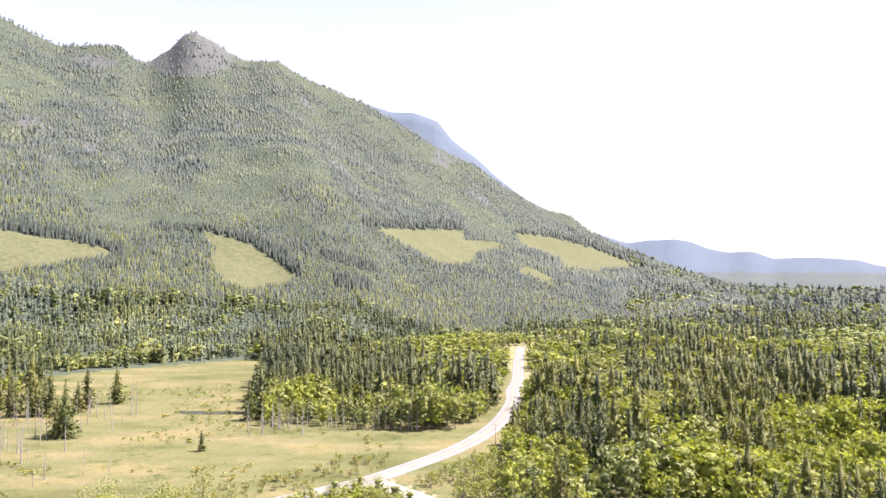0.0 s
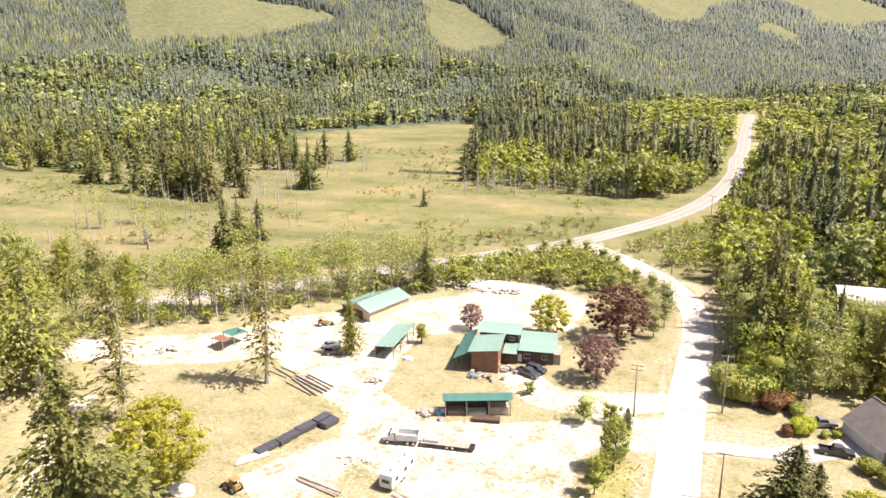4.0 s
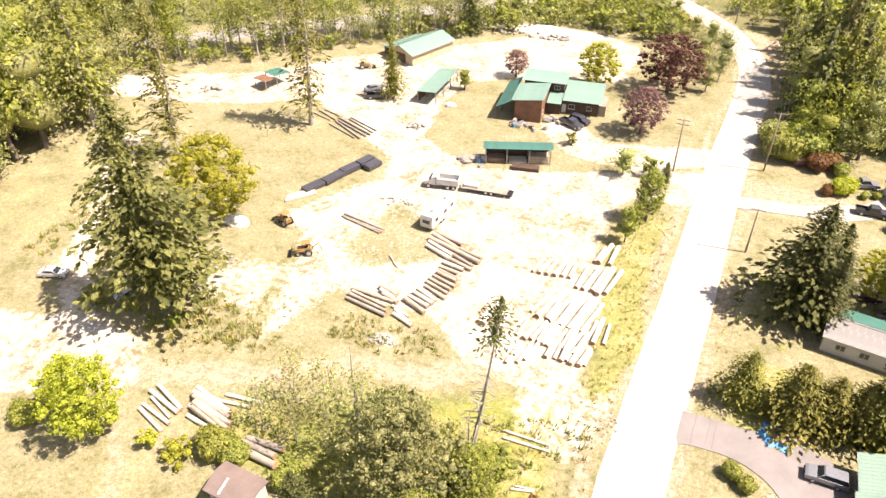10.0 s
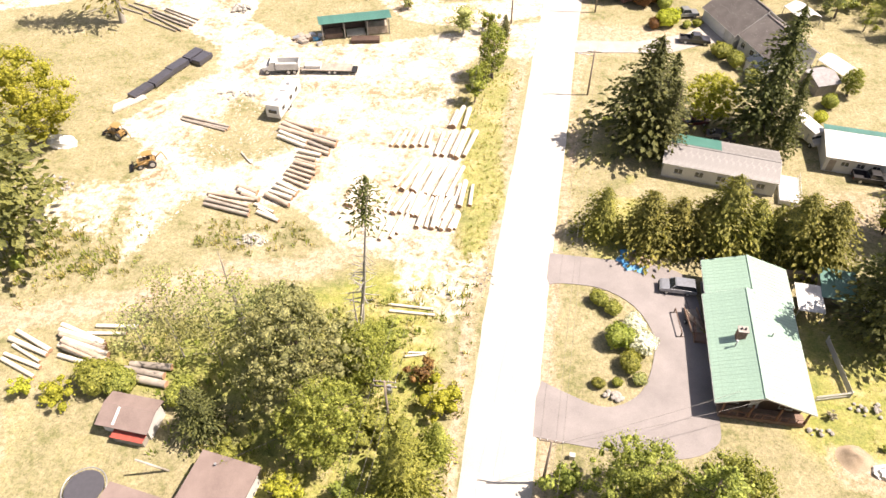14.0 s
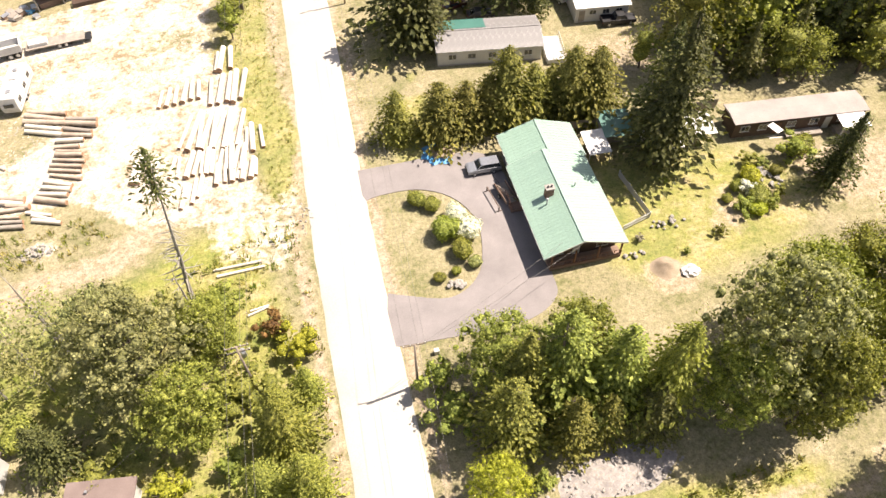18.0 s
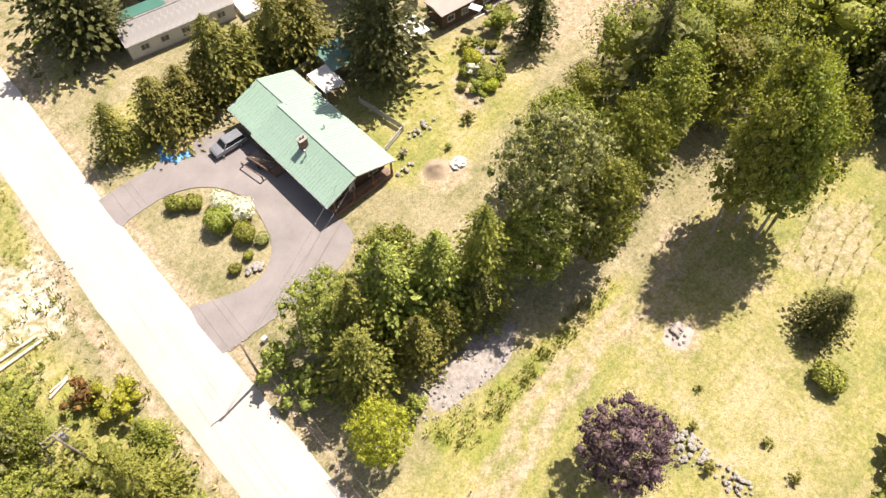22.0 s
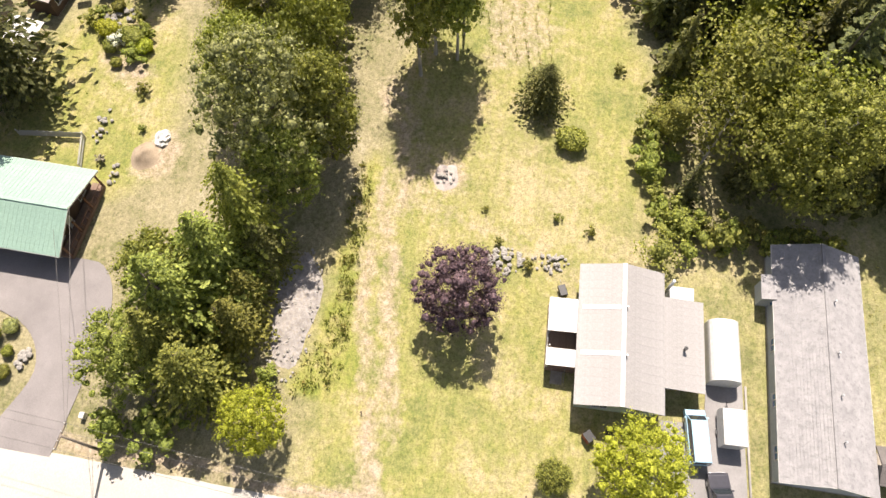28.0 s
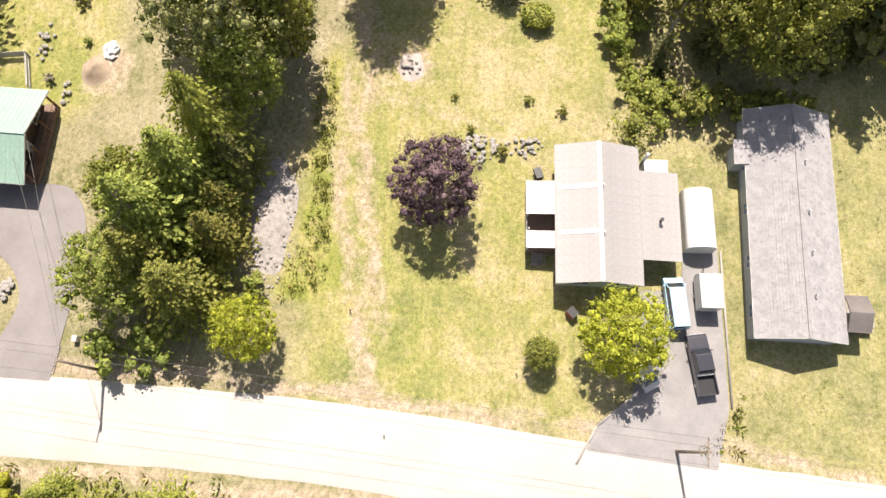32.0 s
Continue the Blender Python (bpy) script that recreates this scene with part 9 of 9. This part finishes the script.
def loader(x, y, rz, label):
    t = thing("tractor_loader", label, "tractor", pose(x, y, 0, 0, 0, rz), "yard machines")
    shell([(-1.4, 0.6), (1.2, 0.6), (1.3, 1.25), (0.2, 1.35), (-1.4, 1.3)], 1.1, YELLOWPAINT, t, "body", 0.05)
    part("seat", box(-0.8, -0.3, -0.25, 0.25, 1.3, 1.8, 0.04), BLACKMETAL, t)
    posts(t, [(-1.1, -0.5), (-1.1, 0.5), (0.1, -0.5), (0.1, 0.5)], 1.25, 2.3, 0.035, BLACKMETAL)
    part("canopy", box(-1.3, 0.3, -0.65, 0.65, 2.3, 2.37, 0.02), YELLOWPAINT, t)
    for s in (-1, 1):
        part("loader_arm", tube((-0.2, s * 0.7, 1.2), (2.1, s * 0.7, 0.5), 0.07, n=6), YELLOWPAINT, t)
        wheel(t, -0.9, s * 0.95, 0.62, 0.35)
        wheel(t, 0.9, s * 0.85, 0.42, 0.26)
    part("bucket", prism([(2.0, 0.1), (2.7, 0.05), (2.65, 0.15), (2.2, 0.25), (2.15, 0.7), (2.0, 0.75)], 1.9), BLACKMETAL, t)
    part("backhoe_boom", tube((-1.4, 0, 1.1), (-2.6, 0, 2.1), 0.09, n=6), YELLOWPAINT, t)
    part("backhoe_stick", tube((-2.6, 0, 2.1), (-3.1, 0, 0.5), 0.07, n=6), YELLOWPAINT, t)


loader(-55.0, 79.4, 205, "yellow backhoe loader standing in the yard")
loader(-62.8, 86.2, 160, "small yellow tractor standing in the yard")
loader(-80.6, 156.0, 30, "yellow sawmill loader in the yard")

# wood stack and small trailer by the bungalow's steps
t = thing("utility_trailer", "small trailer loaded with firewood by the porch", "trailer", pose(25.2, 56.8, 0, 0, 0, 97))
part("deck", box(-2.0, 1.6, -0.8, 0.8, 0.5, 0.6), WEATHERED, t)
for s in (-1, 1):
    wheel(t, -0.2, s * 1.05, 0.32)
    part("side_rail", box(-2.0, 1.6, s * 0.8 - 0.04, s * 0.8 + 0.04, 0.6, 1.05), PLANK, t)
part("drawbar", tube((1.6, 0, 0.5), (3.0, 0, 0.4), 0.05), BLACKMETAL, t)
rnd = random.Random(3)
for k in range(14):
    part("firewood", tube((rnd.uniform(-1.9, -0.2), -0.65, 0.7 + 0.08 * (k % 4)), (rnd.uniform(0.0, 1.4), 0.6, 0.72 + 0.08 * (k % 4)), 0.09, n=6), LOGBARK, t)
t = thing("goal_frame", "dark timber frame standing on the driveway", "frame", pose(23.3, 56.2, 0, 0, 0, 5))
for yy in (-1.9, 1.9):
    part("post", box(-0.06, 0.06, yy - 0.06, yy + 0.06, 0, 0.9), BROWNWALL, t)
    part("foot", box(-0.5, 0.5, yy - 0.06, yy + 0.06, 0.0, 0.08), BROWNWALL, t)
part("beam", box(-0.06, 0.06, -1.9, 1.9, 0.8, 0.9), BROWNWALL, t)


# ---- stones, heaps and clutter ----
def stone_mesh(seed):
    bm = bmesh.new()
    bmesh.ops.create_icosphere(bm, subdivisions=1, radius=1)
    r = random.Random(seed)
    for v in bm.verts:
        v.co *= r.uniform(0.7, 1.15)
        v.co.z *= 0.7
    return bm_mesh("stone", bm, STONE)


STONES = [stone_mesh(s) for s in range(4)]


def stone_heap(name, label, x, y, rx_, ry_, n, smin, smax, seed, mat=None, zt=0.5):
    r = random.Random(seed)
    t = thing(name, label, "stones", pose(x, y, 0), "stone heaps")
    for k in range(n):
        a, d = r.uniform(0, 6.28), math.sqrt(r.random())
        s = r.uniform(smin, smax)
        share("stone", STONES[k % 4], t, pose(rx_ * d * math.cos(a), ry_ * d * math.sin(a), s * 0.35 + zt * (1 - d) * 0.6, 0, 0, r.uniform(0, 360)) @ Matrix.Diagonal((s, s, s, 1)))


stone_heap("stone_heap", "pale boulders piled beside the purple maple", 31.6, -3.4, 1.6, 2.0, 60, 0.15, 0.35, 1)
stone_heap("stone_heap", "pale boulders in overgrown grass", 31.9, -8.2, 1.2, 2.2, 40, 0.12, 0.3, 2)
stone_heap("stone_heap", "ring of ash and stones round a fire pit", 41.4, 4.6, 1.2, 1.2, 12, 0.15, 0.3, 3)
stone_heap("stone_heap", "garden rocks in the driveway island", 14.6, 44.9, 1.3, 0.7, 12, 0.2, 0.45, 4)
stone_heap("stone_heap", "white rubble on a grassy mound", -34.2, 65.0, 2.0, 1.2, 40, 0.12, 0.3, 5)
stone_heap("stone_heap", "rubble and stones on bare ground beside the road", -3.6, 60.6, 4.2, 3.6, 70, 0.05, 0.17, 6, None, 0.1)
stone_heap("stone_heap", "heap of rocks and scrap beside the yard lawn", -55.4, 129.6, 2.2, 1.6, 26, 0.3, 0.6, 7)
stone_heap("stone_heap", "boulders along the yard's north bank", -46.0, 195.0, 12.0, 3.0, 60, 0.3, 0.8, 8, None, 0.2)
stone_heap("stone_heap", "boulders by the gravel pile", -110.0, 131.0, 3.0, 2.0, 20, 0.4, 0.9, 9)
stone_heap("stone_heap", "ring of pale rocks round a garden pond", 59.8, 48.8, 2.0, 2.4, 34, 0.2, 0.45, 14, None, 0.1)
stone_heap("stone_heap", "stones beside the garden track", 43.4, 46.0, 2.4, 1.0, 16, 0.15, 0.35, 10)
stone_heap("stone_heap", "stones at the bungalow's corner", 37.0, 42.6, 1.4, 0.6, 12, 0.15, 0.35, 11)
stone_heap("stone_heap", "scrap and stones in the yard", -47.0, 99.4, 3.4, 1.8, 26, 0.15, 0.4, 12, None, 0.1)
stone_heap("stone_heap", "rubble bank below a tall fir", -68.0, 72.6, 4.6, 3.2, 60, 0.12, 0.4, 13, None, 0.1)


def mound(name, label, x, y, rx_, ry_, h, mat, seed):
    n, m = 22, 8
    vs, fs = [], []
    for i in range(m + 1):
        for j in range(n):
            a, d = 6.2832 * j / n, i / m
            k = 1 + 0.25 * noise.noise((math.cos(a) * 1.4 + seed, math.sin(a) * 1.4, d))
            z = h * (0.5 + 0.5 * math.cos(math.pi * d)) * (1 + 0.35 * noise.noise((x + d * 3 * math.cos(a), y + d * 3 * math.sin(a), seed))) - 0.08
            vs.append((rx_ * d * k * math.cos(a), ry_ * d * k * math.sin(a), z))
    for i in range(m):
        for j in range(n):
            fs.append((i * n + j, (i + 1) * n + j, (i + 1) * n + (j + 1) % n, i * n + (j + 1) % n))
    ob = tagged(new(name, mesh_from(name, vs, fs, mat, smooth=True)), label, "mound")
    ob.location = (x, y, 0)


GRAVELPILE = surface("pale_gravel_pile", (0.42, 0.40, 0.36), (0.52, 0.50, 0.46), 0.4, 5.0, 0.95, 0, 0.6)
mound("gravel_mound", "pale heap of gravel at the yard's west end", -131, 126, 7, 5, 2.2, GRAVELPILE, 1)
mound("gravel_mound", "pale heap of sand in the yard", -36, 176, 7, 4, 1.4, GRAVELPILE, 2)
GREYGRAVEL = surface("grey_crushed_rock", (0.165, 0.152, 0.146), (0.330, 0.308, 0.290), 2.2, 9.0, 0.95, 0, 1.0, coord="Object", stain=(0.225, 0.190, 0.130))
mound("crushed_rock_bank", "long low bank of grey crushed rock under alders", 23.0, 18.4, 7.6, 2.7, 0.55, GREYGRAVEL, 6)
stone_heap("stone_heap", "loose grey rocks strewn over the crushed rock bank", 23.0, 18.4, 7.8, 2.6, 150, 0.06, 0.22, 15, None, 0.5)
mound("dirt_mound", "bare soil mound behind the bungalow", 40.0, 39.8, 2.2, 1.8, 1.0, SOIL, 3)
mound("ash_patch", "grey ash of a burn pit on the field", 41.3, 4.4, 2.6, 2.0, 0.15, surface("ash", (0.26, 0.22, 0.20), (0.40, 0.36, 0.33), 0.8, 6.0, 0.95, 0, 0.4), 5)
mound("gravel_bank", "pale bank of gravel behind the yard", -44, 200, 20, 4, 1.6, GRAVELPILE, 6)
# small paddling pool edge of blue tarpaulin with soil beside the driveway
t = thing("sand_pile", "sand pile half covered by a blue tarpaulin", "sand", pose(19.4, 66.8, 0))
bm = bmesh.new()
bmesh.ops.create_uvsphere(bm, u_segments=18, v_segments=8, radius=1.0)
for v in bm.verts:
    v.co = Vector((v.co.x * 2.1, v.co.y * 1.6, max(-0.05, v.co.z * 0.45 + 0.04 * noise.noise(v.co * 3))))
part("sand", bm, SOIL, t, smooth=True)
bm = bmesh.new()
ring = []
for i in range(15):
    a = math.pi * (0.45 + 1.2 * i / 14)
    k = 1 + 0.12 * math.sin(i * 2.1)
    ring.append([bm.verts.new((rr * k * math.cos(a), rr * 0.85 * k * math.sin(a), zz + 0.04 * math.sin(i * 1.7))) for rr, zz in ((1.75, 0.3), (2.2, 0.2), (2.75, 0.06))])
for a, b in zip(ring[:-1], ring[1:]):
    for k in range(2):
        bm.faces.new((a[k], b[k], b[k + 1], a[k + 1]))
tp = part("tarpaulin", bm, BLUETARP, t)
sol = tp.modifiers.new("thick", "SOLIDIFY")
sol.thickness = 0.02


def tarp_heap(x, y, rx_, ry_, h, mat, label, seed):
    bm = bmesh.new()
    bmesh.ops.create_uvsphere(bm, u_segments=20, v_segments=10, radius=1.0)
    for v in bm.verts:
        n_ = noise.noise(v.co * 2.2 + Vector((seed, 0, 0)))
        v.co = Vector((v.co.x * rx_ * (1 + 0.3 * n_), v.co.y * ry_ * (1 + 0.3 * n_), max(-0.03, v.co.z * h * (1 + 0.6 * n_))))
    ob = tagged(part("tarpaulin", bm, mat), label, "tarp")
    ob.location = (x, y, 0)


tarp_heap(42.6, 38.4, 1.2, 0.9, 0.7, WHITETARP, "crumpled white tarpaulin over a heap", 1)
tarp_heap(-71.0, 83.4, 2.6, 1.4, 1.2, WHITETARP, "pale tarpaulin over junk under a yellow tree", 2)
tarp_heap(-52.0, 142.0, 1.4, 1.0, 0.8, WHITETARP, "pale tarpaulin over a heap by the carport", 3)
rnd = random.Random(12)
for k in range(34):
    x, y = ((-36 + rnd.uniform(0, 8), 137.5 + rnd.uniform(-1.0, 1.4)) if k < 14 else (-29 + rnd.uniform(0, 4), 141 + rnd.uniform(0, 3)) if k < 22 else (-42 + rnd.uniform(0, 6), 118.5 + rnd.uniform(-1, 2)))
    w, d, hh = rnd.uniform(0.3, 0.8), rnd.uniform(0.3, 0.7), rnd.uniform(0.3, 0.9)
    t = thing("crate", "weathered crate of household clutter in the yard", "crate", pose(x, y, 0, 0, 0, rnd.uniform(0, 90)), "yard clutter")
    part("body", box(-w, w, -d, d, 0, hh, 0.03), (WEATHERED, WHITEMETAL, PLANK, GALV, BLUETARP)[k % 5], t)
    part("lid", box(-w - 0.03, w + 0.03, -d - 0.03, d + 0.03, hh, hh + 0.05), (WEATHERED, GALV)[k % 2], t)
for k, (x, y) in enumerate(((7.4, -7.2), (13.4, 9.6), (1.2, 5.6))):
    t = thing("field_marker", "small dark stake marking the lawn", "stake", pose(x, y, 0), "stakes")
    part("stake", box(-0.06, 0.06, -0.06, 0.06, 0, 0.5), BROWNWALL, t)
t = thing("white_bin", "white utility box beside the driveway", "box", pose(9.8, 36.8, 0))
part("body", box(-0.3, 0.3, -0.25, 0.25, 0, 0.7, 0.04), WHITEPAINT, t)
t = thing("garden_cart", "small garden cart and grill by the mobile home", "cart", pose(28.6, -9.6, 0, 0, 0, 20))
part("tray", box(-0.6, 0.6, -0.4, 0.4, 0.4, 0.8, 0.04), BLACKMETAL, t)
part("handle", tube((0.6, 0, 0.7), (1.2, 0, 1.0), 0.03, n=5), GALV, t)
for s in (-1, 1):
    wheel(t, -0.2, s * 0.5, 0.22, 0.1)
for k, (x, y, w) in enumerate(((14.4, -14.8, 0.3), (14.2, -17.0, 0.4), (13.6, -12.8, 0.5), (14.6, -18.4, 0.4))):
    t = thing("patio_item", "small patio bin by the wall", "bin", pose(x, y, 0, 0, 0, 20 * k), "patio bins")
    part("body", box(-w, w, -w * 0.8, w * 0.8, 0, w * 2, 0.04), (BLACKMETAL, WEATHERED, REDPAINT, WHITEMETAL)[k], t)
    part("lid", box(-w - 0.02, w + 0.02, -w * 0.8 - 0.02, w * 0.8 + 0.02, w * 2, w * 2 + 0.05), BLACKMETAL, t)
# curb beside the driveway of the mobile home
for pts, nm in (([(20.6, -28.5), (4.6, -28.3)], "kerb"), ([(5.2, -18.2), (2.6, -15.0), (-1.0, -12.9)], "kerb")):
    bm = bmesh.new()
    for (x0, y0), (x1, y1) in zip(pts[:-1], pts[1:]):
        add_tube(bm, (x0, y0, 0.05), (x1, y1, 0.05), 0.12, 0.12, 6)
    tagged(part(nm, bm, CONCRETE), "low pale concrete kerb along the driveway", "kerb", kind="structure")


# ---- power lines ----
def pole(x, y, h, arm_rz, label, arms=1, box_=False):
    t = thing("power_pole", label, "power pole", pose(x, y, 0), "power poles")
    part("shaft", tube((0, 0, -0.3), (0, 0, h), 0.17, 0.11, 10), POLEWOOD, t)
    d = Vector((math.cos(radians(arm_rz)), math.sin(radians(arm_rz)), 0))
    ends = []
    for k in range(arms):
        z = h - 0.35 - 0.9 * k
        bm = box(-1.2, 1.2, -0.06, 0.06, -0.06, 0.06)
        a = part("crossarm", bm, POLEWOOD, t)
        a.matrix_basis = pose(0, 0.15, z, 0, 0, arm_rz)
        for u in (-1.1, -0.4, 0.4, 1.1):
            part("insulator", tube((u, 0, 0.06), (u, 0, 0.26), 0.05, 0.04, 6), WHITEPAINT, a)
    if box_:
        part("transformer", tube((0.35, 0.25, h - 2.4), (0.35, 0.25, h - 1.3), 0.28, n=10), GALV, t)
    return [Vector((x, y + 0.15, h - 0.15)) + d * u for u in (-1.1, 0.4, 1.1)]


def wire(a, b, sag, r=0.014, name="power_wire"):
    c = bpy.data.curves.new(name, "CURVE")
    c.dimensions, c.bevel_depth, c.bevel_resolution = "3D", r, 0
    s = c.splines.new("POLY")
    s.points.add(16)
    for i, p in enumerate(s.points):
        u = i / 16
        q = Vector(a).lerp(Vector(b), u)
        p.co = (q.x, q.y, q.z - sag * 4 * u * (1 - u), 1)
    c.materials.append(WIRE)
    return tagged(new(name, c), "thin grey overhead power wire between poles", "wire", "power wires")


east = [pole(-8, -95, 9.5, 0, "wooden power pole beside the road"), pole(0.4, -22.6, 9.2, -5, "wooden power pole beside a driveway"), pole(6.7, 33.6, 9.0, -4, "wooden power pole beside the asphalt drive"), pole(14.0, 105.8, 8.6, -4, "wooden power pole with street-lamp arm by the road"), pole(16.6, 135.6, 12.5, -4, "tall wooden power pole beside the wood"), pole(21.5, 196, 13, -10, "tall wooden power pole beside the wood"), pole(34, 262, 13, -20, "tall wooden power pole beside the wood")]
west = [pole(-19, -60, 9.5, 0, "wooden power pole in the thicket"), pole(-10.2, 38.2, 9.6, 0, "wooden power pole with a transformer in the thicket", 2, True), pole(-0.2, 129.4, 11.2, -4, "wooden power pole at the yard's entrance", 2), pole(8, 226, 12, -8, "wooden power pole at the road bend"), pole(24, 300, 12, -15, "wooden power pole beside the highway")]
for line in (east, west):
    for a, b in zip(line[:-1], line[1:]):
        for p, q in zip(a, b):
            wire(p, q, 0.010 * (q - p).length)
wire((6.7, 33.6, 8.2), (27.6, 44.2, 4.4), 0.4, 0.02, "service_wire")
wire((6.7, 33.6, 8.0), (31.0, 43.6, 4.6), 0.5, 0.02, "service_wire")
wire((-10.2, 38.2, 8.4), (-27.0, 30.5, 3.2), 0.4, 0.02, "service_wire")
t = thing("street_lamp", "street lamp arm on a pole by the road", "street lamp", pose(14.0, 105.8, 0, 0, 0, 184))
part("arm", tube((0.1, 0, 7.6), (2.2, 0, 8.0), 0.05, n=6), GALV, t)
part("head", box(2.0, 2.7, -0.14, 0.14, 7.92, 8.06, 0.03), GALV, t)
for k, (x, y, h) in enumerate(((-66.8, 189.5, 9.5), (-65.4, 190.0, 8.5))):
    t = thing("light_pole", "plain pole beside the barn", "pole", pose(x, y, 0), "barn poles")
    part("shaft", tube((0, 0, -0.2), (0, 0, h), 0.14, 0.1), POLEWOOD, t)
    part("lamp_head", box(-0.2, 0.5, -0.15, 0.15, h, h + 0.15), GALV, t)
